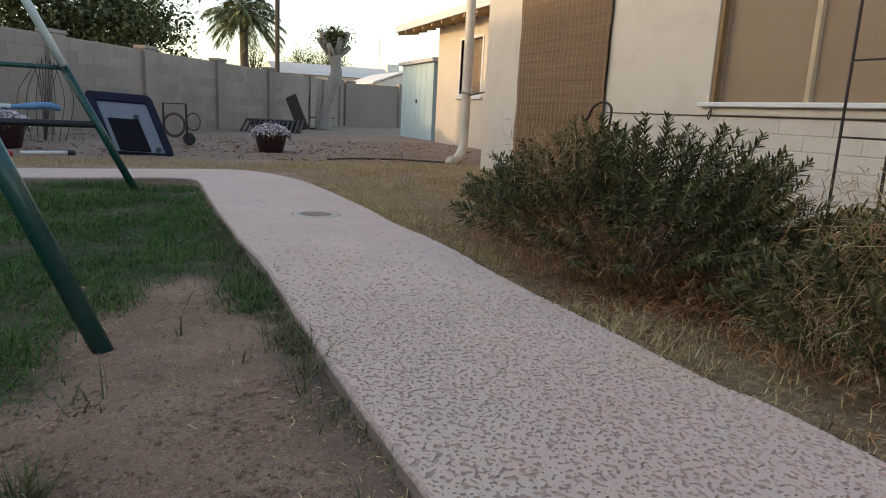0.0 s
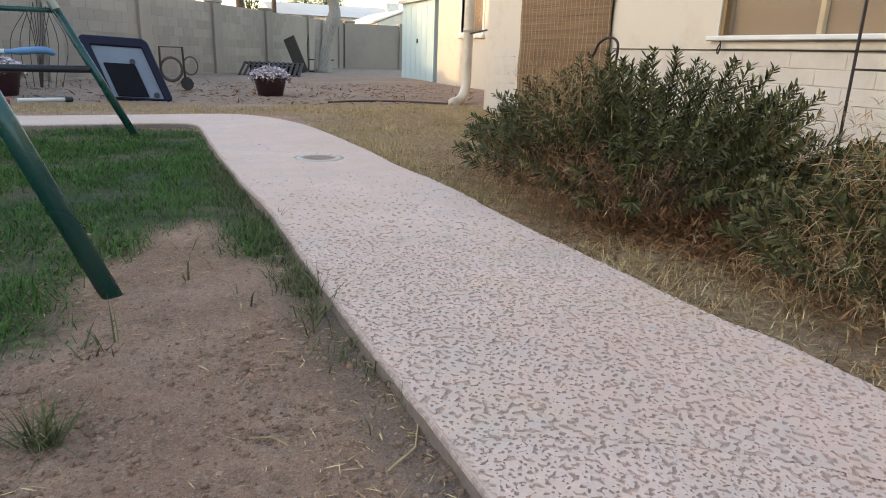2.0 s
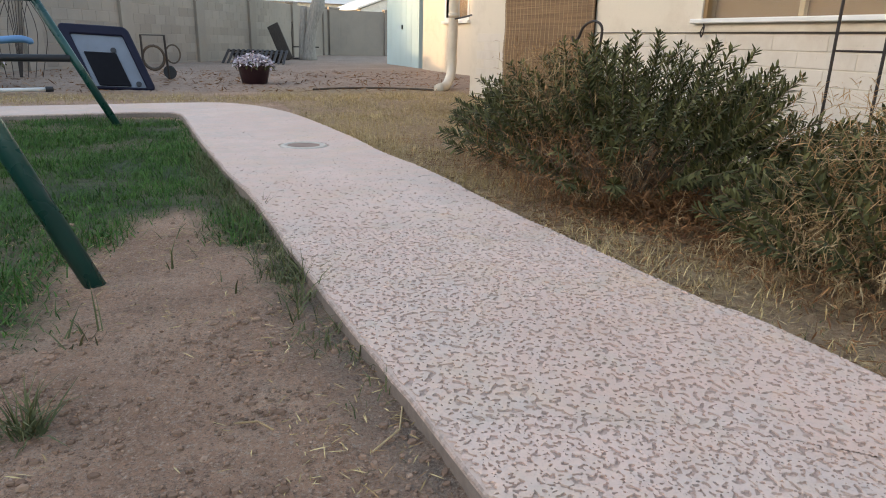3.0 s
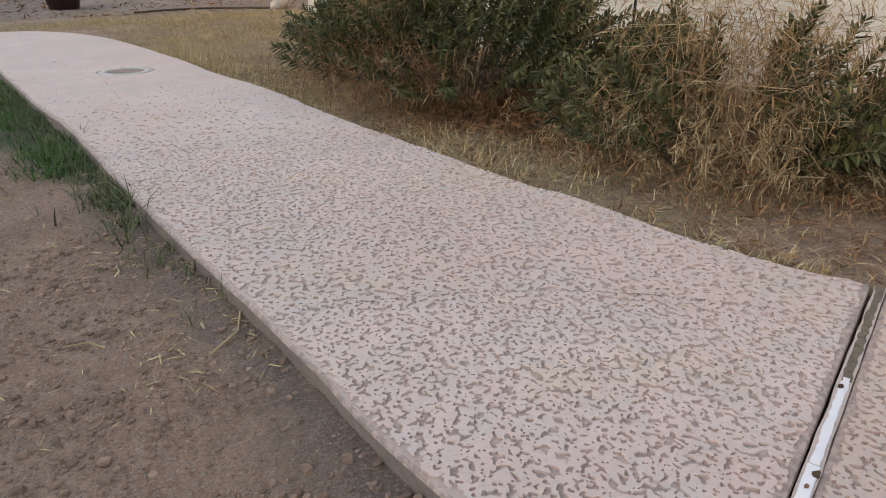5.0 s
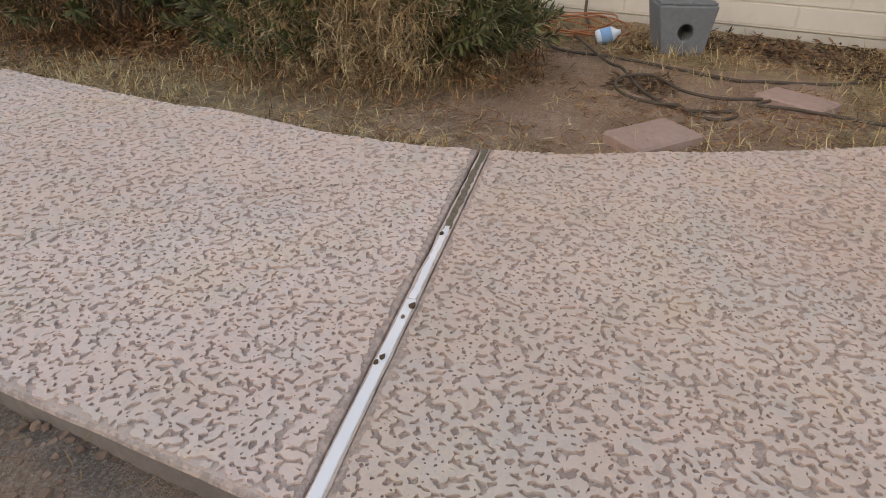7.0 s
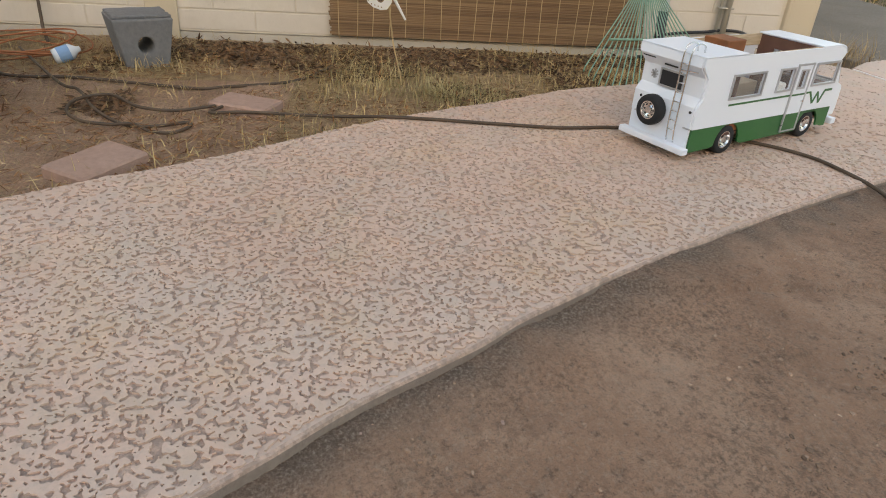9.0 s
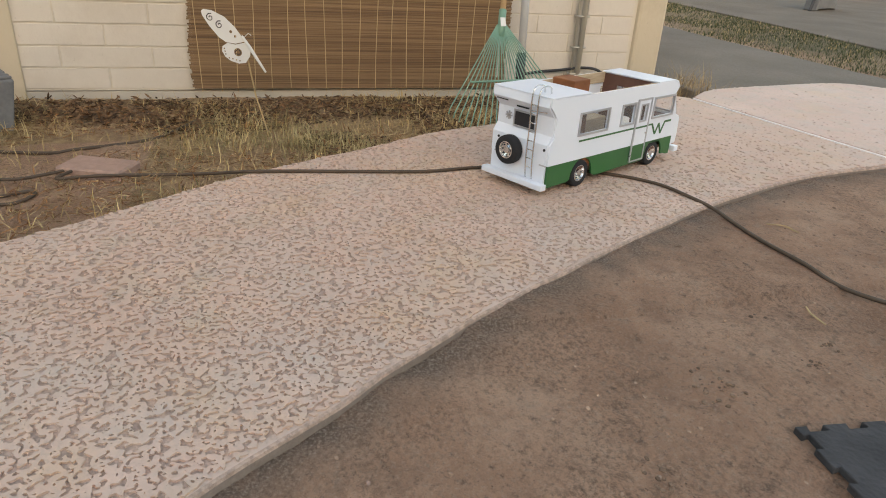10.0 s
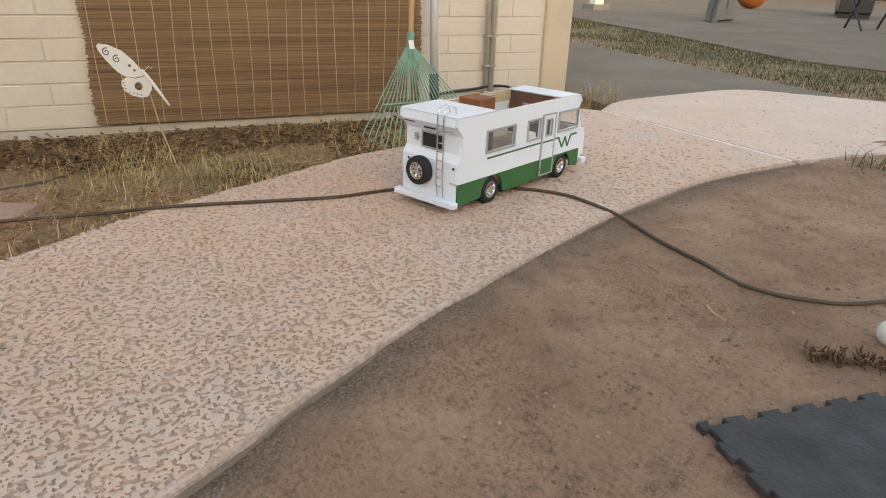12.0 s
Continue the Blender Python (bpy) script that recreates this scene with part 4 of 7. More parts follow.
    # ladder
    for y in (-0.048, -0.072):
        lad = Geo().tube(spline([(0.012, y, 0.296), (0.006, y, 0.314), (-0.020, y, 0.318), (-0.040, y, 0.296), (-0.040, y, 0.2), (-0.040, y, 0.1), (-0.034, y, 0.05)], 5), 0.0022, 7)
        part("ladder_rail", lad, CHROME, rv, "silver ladder rail", smooth=True)
    for k in range(8):
        part("ladder_rung", Geo().tube([(-0.040, -0.048, 0.085 + 0.026 * k), (-0.040, -0.072, 0.085 + 0.026 * k)], 0.0019, 7), CHROME, rv, smooth=True)
    part("ladder_brace", Geo().tube([(-0.040, -0.048, 0.248), (-0.018, -0.090, 0.248)], 0.002, 6), CHROME, rv)

    # wheels
    def wheel(name, at, axis_out, label=""):
        prof = [(0.026, -0.015), (0.038, -0.016), (0.0425, -0.013), (0.044, -0.006), (0.044, 0.006), (0.0425, 0.013), (0.038, 0.016), (0.026, 0.015)]
        m = at @ axis_out
        tyre = part("tyre", Geo().lathe(prof, 28, m, caps=False), RUBBER, rv, "black rubber tyre", smooth=True)
        rim = Geo().lathe([(0.0, -0.012), (0.027, -0.012), (0.027, 0.0145), (0.0235, 0.0145), (0.021, 0.008), (0.012, 0.005), (0.010, 0.012), (0.0, 0.0125)], 24, m)
        rimo = part("rim", rim, CHROME, tyre, "chrome wheel rim")
        g = Geo()
        for k in range(8):
            a = math.pi / 4 * k
            g.tube([m @ Vector((0.017 * math.cos(a), 0.017 * math.sin(a), 0.004)), m @ Vector((0.017 * math.cos(a), 0.017 * math.sin(a), 0.0085))], 0.0026, 8)
        part("rim_hole", g, DARK, tyre)

    for cx in (0.152, 0.557):
        for s in (-1, 1):
            wheel("wheel", Matrix.Translation((cx, s * (RV_W - 0.020), 0.044)), pose(0, 0, 0, 90 if s < 0 else -90, 0, 0))
    wheel("spare", Matrix.Translation((-0.040, 0.022, 0.118)), pose(0, 0, 0, 0, -90, 0))
    # nose
    nose = [(0.664, 0.060), (0.700, 0.060), (0.704, 0.085), (0.700, 0.148), (0.694, 0.160), (0.664, 0.172)]
    part("hood", Geo().plate([nose], 2 * RV_W, side_matrix(-RV_W)), WHITE, rv, "white bulging front panel", bevel=0.004, segments=2)
    part("front_bumper", Geo().box((0.690, -RV_W - 0.008, 0.030), (0.716, RV_W + 0.008, 0.050)), WHITE, rv, "white front bumper", bevel=0.003, segments=2)
    shield = Matrix(((0, -0.37, 0.93, 0.670), (1, 0, 0, 0), (0, 0.93, 0.37, 0.170), (0, 0, 0, 1)))
    part("windscreen_frame", Geo().plate([rect(-RV_W + 0.002, RV_W - 0.002, 0, 0.082), rect(-RV_W + 0.010, -0.003, 0.006, 0.076)[::-1], rect(0.003, RV_W - 0.010, 0.006, 0.076)[::-1]], 0.004, shield), SILVER, rv, "silver windscreen frame")
    part("windscreen", Geo().plate([rect(-RV_W + 0.008, RV_W - 0.008, 0.004, 0.078)], 0.001, shield @ Matrix.Translation((0, 0, 0.0015))), RV_GLASS, rv)
    part("visor", Geo().plate([rect(-RV_W, RV_W, 0.082, 0.104)], 0.004, shield), WHITE, rv)
    # inside
    part("floor_board", Geo().box((0.0, -w, 0.058), (0.660, w, 0.064)), BROWN, rv, "brown inner floor")
    part("rear_partition", Geo().box((0.1455, -w, 0.066), (0.1495, w, 0.289)), BROWN, rv, "dark brown rear partition")
    part("front_partition", Geo().plate([[(-w, 0.066), (-w, 0.284), (w, 0.284), (w, 0.066), (0.05, 0.066), (0.05, 0.250), (-0.03, 0.250), (-0.03, 0.066)][::-1]], 0.004, Matrix(((0, 0, 1, 0.522), (1, 0, 0, 0), (0, 1, 0, 0), (0, 0, 0, 1)))), BROWN, rv, "dark brown partition with a doorway")
    part("picture_board", Geo().box((0.1505, -0.055, 0.20), (0.1525, 0.005, 0.270)), WHITE_TRIM, rv, "pale board on the partition")
    part("cupboard", Geo().box((0.235, 0.018, 0.066), (0.320, w, 0.295)), ORANGE, rv, "reddish stained wooden cupboard", bevel=0.002)
    part("counter", Geo().box((0.33, 0.045, 0.066), (0.48, w, 0.150)), PINE, rv, bevel=0.002)
    part("grab_rail", Geo().tube([(0.15, 0.06, 0.268), (0.235, 0.06, 0.268)], 0.003, 8), CHROME, rv)
    part("bench", Geo().box((0.16, -w, 0.066), (0.29, -0.05, 0.12)), ORANGE, rv, bevel=0.003)
    part("seat_cushion", Geo().box((0.33, -w, 0.066), (0.39, -0.055, 0.19)), WHITE_TRIM, rv, bevel=0.004)
    part("dashboard", Geo().box((0.60, -w, 0.10), (0.655, w, 0.165)), BROWN, rv, bevel=0.004)
    for s in (-1, 1):
        part("driver_seat", Geo().box((0.545, s * 0.055 - 0.03, 0.066), (0.595, s * 0.055 + 0.03, 0.13)).box((0.540, s * 0.055 - 0.03, 0.131), (0.552, s * 0.055 + 0.03, 0.2)), ORANGE, rv, bevel=0.004)
    ring = [Matrix.Translation((0.59, 0.055, 0.18)) @ pose(0, 0, 0, 0, -50, 0) @ Vector((0.022 * math.cos(k * math.pi / 8), 0.022 * math.sin(k * math.pi / 8), 0)) for k in range(17)]
    part("steering_wheel", Geo().tube(ring, 0.002, 6), WHITE, rv, "pale steering wheel")
    part("chassis", Geo().box((0.03, -0.05, 0.034), (0.65, 0.05, 0.057)), DARK, rv)
    for cx in (0.152, 0.557):
        part("axle", Geo().tube([(cx, -RV_W + 0.03, 0.044), (cx, RV_W - 0.03, 0.044)], 0.006, 8), DARK, rv)
    return rv


build_motorhome()


# ---- things along the house ----
def blind(name, y0, y1, z0, z1, cords, label, x=WX - 0.03):
    """A rolled-down reed blind: thin reeds held by cords."""
    b = thing(name, label, "blind")
    g = Geo()
    n = int((z1 - z0) / 0.0075)
    for k in range(n):
        z = z0 + (k + 0.5) * (z1 - z0) / n
        e0, e1 = rng.uniform(-0.006, 0.006, 2) + 0.006 * math.sin(z * 14)
        c = 0.004 * math.sin(z * 9)
        g.box((x + c, y0 + e0, z - 0.0033), (x + c + 0.005, y1 + e1, z + 0.0033))
    part("reeds", g, REED, b, "brown split-reed slats")
    part("lining", Geo().box((x + 0.012, y0 + 0.02, z0), (x + 0.016, y1 - 0.02, z1)), REED, b)
    for k in range(cords):
        y = y0 + (k + 0.5) * (y1 - y0) / cords + rng.uniform(-0.01, 0.01)
        path = [(x - 0.003 + 0.004 * math.sin(z * 9), y + 0.006 * math.sin(z * 5 + k), z) for z in np.linspace(z0 - 0.015, z1, 12)]
        part("cord", Geo().tube(path, 0.0019, 5), CORD, b, "pale binding cord")
    return b


blind("reed_blind", -2.15, -0.475, -0.055, 1.9, 19, "brown reed blind with pale cords hanging over a window")
blind("reed_blind", 5.33, 7.05, 0.14, 2.25, 22, "brown reed blind hanging over the back door")
door_1 = tagged(part("door_1", Geo().box((WX + 0.05, DOOR[0], DOOR[2]), (WX + 0.09, DOOR[1], DOOR[3])), TAN), "plain back door behind the blind", "door", kind="structure")


def build_rake():
    """A spring-tine leaf rake leaning on the wall, tines down."""
    r = thing("leaf_rake", "green steel leaf rake with wooden handle leaning on the wall", "rake")
    head, ground = Vector((3.08, -1.855, 0.36)), Vector((2.80, -1.835, -0.06))
    top = Vector((3.62, -2.08, 1.35))
    neck = head.lerp(top, 0.04)
    part("handle", Geo().tube([neck, neck.lerp(top, 0.5), top], 0.0135, 12), HANDLE, r, "varnished wooden handle", smooth=True)
    part("socket", Geo().tube([head.lerp(top, -0.05), head.lerp(top, 0.06)], [0.016, 0.018], 12), RAKE_GREEN, r, "green metal socket", smooth=True)
    part("sticker", Geo().box((-0.021, -0.012, -0.02), (-0.0185, 0.012, 0.02), Matrix.Translation(head.lerp(top, 0.005)) @ pose(0, 0, 0, 0, 28, 0)), WHITE_TRIM, r, "white sticker")
    down = (ground - head).normalized()
    across = Vector((0.16, -0.99, 0)).normalized()
    nrm = down.cross(across)
    for k in range(22):
        f = (k - 10.5) / 10.5
        a = f * 0.62
        reach = 0.53 * (1 - 0.06 * f * f)
        base = head + across * f * 0.022
        d = (down * math.cos(a) + across * math.sin(a)).normalized()
        tip = base + d * reach
        hook = tip + nrm * -0.02 + Vector((-0.012, 0, -0.012))
        part("tine", Geo().tube([base, base + d * reach * 0.5 + nrm * 0.004, tip, hook], 0.0027, 5), RAKE_GREEN, r)
    bar = []
    for k in range(9):
        f = (k - 4) / 4
        bar.append(head + (down * math.cos(f * 0.60) + across * math.sin(f * 0.60)) * 0.27 / math.cos(f * 0.60) + nrm * 0.007)
    part("spreader", Geo().tube(bar, 0.005, 6), RAKE_GREEN, r, "green spreader bar", smooth=True)
    part("spring", Geo().tube([head + down * 0.02 - nrm * 0.012, head + down * 0.13 - nrm * 0.014], 0.006, 6).tube([head + down * 0.02 - nrm * 0.012, head + down * 0.25 + across * 0.05], 0.003, 5).tube([head + down * 0.02 - nrm * 0.012, head + down * 0.25 - across * 0.05], 0.003, 5), GALV, r)


build_rake()

pipe = thing("white_pole", "white plastic pole with a black foot, standing against the wall", "pole")
part("shaft", Geo().tube([(3.55, -2.175, 0.16), (3.62, -2.165, 1.5)], 0.021, 14), PVC, pipe, smooth=True)
part("foot", Geo().tube([(3.535, -2.18, -0.10), (3.552, -2.175, 0.165)], 0.026, 14), DARK, pipe, "black plastic foot", smooth=True)

cond = thing("conduit", "grey metal conduit running up the wall with cables", "conduit")
part("riser", Geo().tube([(3.69, -2.60, -0.12), (3.69, -2.60, 2.2)], 0.017, 12), GALV, cond, smooth=True)
part("riser_small", Geo().tube([(3.70, -2.565, -0.12), (3.70, -2.565, 2.2)], 0.009, 10), GALV, cond, smooth=True)
for z in (0.02, 0.17, 0.34):
    part("strap", Geo().box((3.676, -2.63, z), (3.726, -2.55, z + 0.010)), GALV, cond, bevel=0.003)
part("base_box", Geo().box((3.66, -2.66, -0.13), (3.72, -2.53, -0.09)), GALV, cond, bevel=0.006)
cable = thing("power_cable", "black cables clipped along the foot of the wall", "cable")
part("upper_run", Geo().tube(spline([(3.69, -2.24, 0.02), (3.69, -2.35, 0.035), (3.70, -2.5, 0.045), (3.69, -2.62, 0.06), (3.66, -2.72, 0.05), (3.62, -2.80, -0.02), (3.60, -2.82, -0.10)], 6), 0.008, 8), DARK, cable, smooth=True)
part("lower_run", Geo().tube(spline([(3.60, -2.1, -0.08), (3.66, -2.35, -0.09), (3.68, -2.58, -0.085)], 6), 0.008, 8), DARK, cable, smooth=True)
part("adapter", Geo().box((-0.045, -0.08, -0.03), (0.045, 0.08, 0.03), pose(3.50, -2.84, -0.085, 0, 12, -20)), DARK, cable, "black plug adapter", bevel=0.008)


def build_butterfly():
    b = thing("garden_stake", "white cut-out metal butterfly on a thin stake in the dry grass", "garden ornament")
    foot, top = Vector((2.90, -0.80, -0.10)), Vector((2.78, -0.72, 0.29))
    part("stake", Geo().tube([foot, foot.lerp(top, 0.5) + Vector((0.005, 0.01, 0)), top], 0.0032, 6), CORD, b, "thin pale stake")
    m = Matrix.Translation((2.77, -0.73, 0.31)) @ Matrix(((0.30, 0.0, -0.95, 0), (0.953, 0.0, 0.30, 0), (0, 1, 0, 0), (0, 0, 0, 1)))
    upper = [(0.012, 0.003), (0.026, 0.028), (0.044, 0.053), (0.080, 0.087), (0.125, 0.107), (0.155, 0.110), (0.163, 0.103), (0.160, 0.088), (0.137, 0.052), (0.105, 0.014), (0.080, -0.002), (0.045, -0.006)][::-1]
    lower = [(0.010, 0.0), (0.045, -0.009), (0.075, -0.004), (0.094, -0.017), (0.097, -0.034), (0.086, -0.055), (0.066, -0.069), (0.036, -0.077), (0.011, -0.073), (-0.006, -0.048), (-0.010, -0.02)]

    def dot(x, y, r, n=7):
        return [(x + r * math.cos(-2 * math.pi * k / n), y + r * math.sin(-2 * math.pi * k / n)) for k in range(n)]
    rim = [dot(0.088 - 0.002 * k, -0.025 - 0.010 * k, 0.003) for k in range(3)] + [dot(0.072 - 0.013 * k, -0.058 - 0.003 * k, 0.003) for k in range(4)]
    part("upper_wing", Geo().plate([upper, dot(0.060, 0.036, 0.006), dot(0.045, 0.02, 0.005)], 0.002, m), WHITE_TRIM, b, "white pierced wing")
    part("lower_wing", Geo().plate([lower, dot(0.038, -0.036, 0.015, 12)] + rim, 0.002, m @ pose(0, 0, 0.001)), WHITE_TRIM, b, "white pierced wing")
    for sx, sy in ((0.132, 0.082), (0.100, 0.058)):
        part("scroll", Geo().tube([m @ Vector((sx + (0.003 + 0.0011 * k) * math.cos(k * 0.75), sy + (0.003 + 0.0011 * k) * math.sin(k * 0.75), 0.002)) for k in range(12)], 0.0019, 5), IRON, b, "dark scroll cut-out")
    part("scroll", Geo().tube([m @ Vector((0.038 + 0.009 * math.cos(k * 0.7), -0.036 + 0.009 * math.sin(k * 0.7), 0.002)) for k in range(9)], 0.0016, 5), IRON, b)
    part("body", Geo().tube([m @ Vector((0.020, 0.024, 0.003)), m @ Vector((-0.008, -0.018, 0.003)), m @ Vector((-0.062, -0.104, 0.003))], [0.005, 0.007, 0.004], 8), WHITE_TRIM, b)
    part("feeler", Geo().tube([m @ Vector((0.01, 0.02, 0.003)), m @ Vector((-0.006, 0.035, 0.006)), m @ Vector((-0.016, 0.028, 0.006))], 0.0012, 5), WHITE_TRIM, b)


build_butterfly()


def build_pier():
    """A cast pier block, wide side up, with a round hole through it."""
    p = thing("pier_block", "grey concrete pier block with a round hole by the wall", "concrete block")
    m = pose(3.19, 0.315, -0.115, 0, 0, 117) @ Matrix.Scale(0.88, 4)
    n = 16
    hole = [(0.035 * math.cos(-2 * math.pi * k / n), 0.125 + 0.038 * math.sin(-2 * math.pi * k / n)) for k in range(n)]
    lo, hi, h = 0.095, 0.138, 0.245
    outer = [(-lo, 0), (lo, 0), (hi, h), (-hi, h)]
    g = Geo().plate([outer, hole], -0.25, m @ Matrix(((1, 0, 0, 0), (0, 0, 1, 0.125), (0, 1, 0, 0), (0, 0, 0, 1))))
    ob = part("body", g, GREY_CONC, p, bevel=0.008, segments=2)
    ring = [(0.128 * math.cos(a) / max(abs(math.cos(a)), abs(math.sin(a))) + rng.uniform(-0.012, 0.008), 0.112 * math.sin(a) / max(abs(math.cos(a)), abs(math.sin(a))) + rng.uniform(-0.014, 0.006)) for a in np.linspace(0, 2 * math.pi, 33)[:-1]]
    part("cap", Geo().plate([ring], 0.014, m @ Matrix.Translation((0, 0, 0.2445))), GREY_CONC, p, "rough broken top ledge", bevel=0.003)


build_pier()
for x, y, rz, sink in ((1.80, 0.055, 58, 0.032), (2.426, -0.227, 160, 0.062)):
    g = Geo().box((-0.105, -0.072, -0.045), (0.105, 0.072, 0.036))
    ob = single("paver", g, PAVER, "loose pinkish concrete paver lying in the dirt", "paver", "pavers by the walkway", bevel=0.006)
    ob.matrix_world = pose(x, y, -sink, 1.5, -1.5, rz - 90)

# Tap hose on the wall, loops and the long run over the walkway
tap = thing("wall_tap", "white wall tap with a hose screwed on", "tap")
part("spout", Geo().tube([(3.73, 0.925, 0.13), (3.69, 0.925, 0.135), (3.675, 0.925, 0.11)], 0.012, 10), WHITE_TRIM, tap, smooth=True)
part("wheel", Geo().tube([(3.70, 0.925, 0.15), (3.70, 0.925, 0.165)], 0.02, 12), WHITE_TRIM, tap)
hz = 0.0095
hose_path = [(3.3, 0.86, -0.08), (2.656, 0.463, -0.046), (2.568, 0.366, -0.046), (2.368, 0.252, -0.046), (2.243, 0.152, -0.046), (2.19, 0.078, -0.046), (2.194, 0.008, -0.046), (2.229, -0.068, -0.046), (2.196, -0.089, -0.046), (2.121, -0.056, -0.046), (2.129, 0.014, -0.046),
             (2.181, 0.076, -0.034), (2.172, 0.148, -0.034), (2.206, 0.242, -0.034), (2.302, 0.309, -0.034), (2.421, 0.314, -0.034), (2.477, 0.227, -0.034), (2.355, 0.109, -0.034), (2.32, -0.008, -0.034), (2.359, -0.092, -0.034), (2.4, -0.163, -0.034), (2.3, -0.129, -0.03), (2.31, -0.213, -0.03), (2.325, -0.301, -0.035), (2.326, -0.443, -0.04), (2.263, -0.595, -0.02), (2.18, -0.696, 0.0095), (2.166, -0.846, 0.0095), (2.139, -1.035, 0.0095), (2.114, -1.252, 0.0095),
             (2.131, -1.45, hz), (2.083, -1.703, hz), (2.01, -1.865, hz), (1.90, -1.977, hz), (1.77, -2.015, hz), (1.69, -2.045, 0.0), (1.60, -2.050, -0.012),
             (1.47, -2.043, -0.016), (1.31, -2.040, -0.016), (1.195, -2.058, -0.016), (1.08, -2.140, -0.016), (1.005, -2.303, -0.016), (0.98, -2.8, -0.022), (1.05, -3.4, -0.022)]
hose_path = [(a, b, c if c > 0.004 else max(c, float(ground_z(a, b)) + 0.009)) for a, b, c in hose_path]
hose = thing("garden_hose", "dark brown garden hose looping over dirt and across the walkway", "hose")
back = [(3.2, 0.9, -0.08), (2.83, 0.734, -0.070), (2.815, 0.458, -0.072), (2.752, 0.179, -0.072), (2.705, -0.018, -0.070), (2.747, -0.1, -0.072), (2.9, -0.35, -0.082), (3.2, -0.5, -0.09)]
part("far_run", Geo().tube(spline(back, 6), 0.0062, 8), HOSE, hose, smooth=True)
part("run", Geo().tube(spline(hose_path, 6), 0.0054, 8), HOSE, hose, smooth=True)
g = Geo()
for k in range(5):
    c = Vector((3.28 + 0.03 * rng.uniform(-1, 1), 0.80 + 0.05 * rng.uniform(-1, 1), -0.085 + 0.012 * k))
    g.tube([c + Vector((0.17 * math.cos(a) * (1 + 0.08 * k), 0.20 * math.sin(a), 0.012 * math.sin(a * 2 + k))) for a in np.linspace(0, 2 * math.pi, 26)], 0.0038, 6)
single("cord_coil", g, RUST, "coiled rusty-orange extension cord on the dirt by the tap", "cord", smooth=True)
loop = [(3.50, 1.18, -0.085), (3.56, 1.13, -0.02), (3.63, 1.02, 0.08), (3.675, 0.94, 0.125), (3.68, 0.905, 0.09), (3.66, 0.895, 0.0), (3.62, 0.88, -0.07), (3.45, 0.80, -0.085)]
single("short_hose", Geo().tube(spline(loop, 6), 0.0075, 8), HOSE, "dark hose loop hanging from the tap", "hose", smooth=True)
jug = thing("plastic_jug", "clear plastic jug with a pale blue label lying by the tap", "jug")
jm = pose(3.12, 0.60, -0.055, 75, 0, 30) @ Matrix.Scale(0.72, 4)
part("body", Geo().lathe([(0.0, -0.07), (0.04, -0.07), (0.045, -0.05), (0.045, 0.03), (0.02, 0.06), (0.014, 0.08), (0.0, 0.082)], 16, jm), PVC, jug, smooth=True)
part("label", Geo().lathe([(0.0455, -0.045), (0.0465, -0.04), (0.0465, 0.015), (0.0455, 0.02)], 16, jm), BLUE_ROOF, jug, "pale blue label")

# Shepherd hook and iron trellis by the window
hook = thing("plant_hook", "dark iron shepherd's hook standing among the oleander", "plant hook")
part("stem", Geo().tube(spline([(3.0, 4.27, -0.12), (3.0, 4.25, 0.4), (3.0, 4.205, 0.70), (3.0, 4.22, 0.79), (3.0, 4.32, 0.82), (3.0, 4.44, 0.78), (3.0, 4.50, 0.70), (3.0, 4.56, 0.68), (3.0, 4.58, 0.71)], 6), 0.010, 8), IRON, hook, smooth=True)
trellis = thing("trellis", "thin dark iron garden trellis leaning by the window", "trellis")
for y0, y1 in ((2.33, 2.35), (2.08, 2.10)):
    part("upright", Geo().tube([(3.0, y0, -0.12), (3.02, y1, 1.9)], 0.0075, 7), IRON, trellis)
for z in (0.24, 0.66, 1.02, 1.4):
    part("crossbar", Geo().tube([(3.01, 2.335, z), (3.01, 2.09, z)], 0.005, 6), IRON, trellis)
single("snap_hook", Geo().tube(spline([(3.69, 3.95, 0.82), (3.685, 3.935, 0.79), (3.685, 3.95, 0.73), (3.685, 3.965, 0.76), (3.69, 3.95, 0.80)], 5), 0.005, 6), IRON, "small iron snap hook hanging under the sill", "hook")

# Cover in the walkway
cover = thing("cleanout_cover", "round rusty cleanout cover in a pale ring, set in the walkway", "cover")
cm = Matrix.Translation((0.835, 4.22, 0))
part("ring", Geo().lathe([(0.105, -0.02), (0.105, 0.006), (0.140, 0.006), (0.147, 0.001), (0.147, -0.02)], 32, cm), PALE_RING, cover, "pale cement ring", smooth=True)
part("lid", Geo().lathe([(0.0, -0.01), (0.0, 0.003), (0.03, 0.005), (0.07, 0.002), (0.104, 0.002), (0.104, -0.01)], 28, cm), RUSTY, cover, "brown rusty lid")

single("white_ball", Geo().lathe([(0.032 * math.sin(k * math.pi / 10), 0.032 - 0.032 * math.cos(k * math.pi / 10)) for k in range(11)], 18, Matrix.Translation((0.868, -2.16, -0.034))), WHITE_TRIM, "small white practice ball lying on the dirt", "ball", smooth=True)

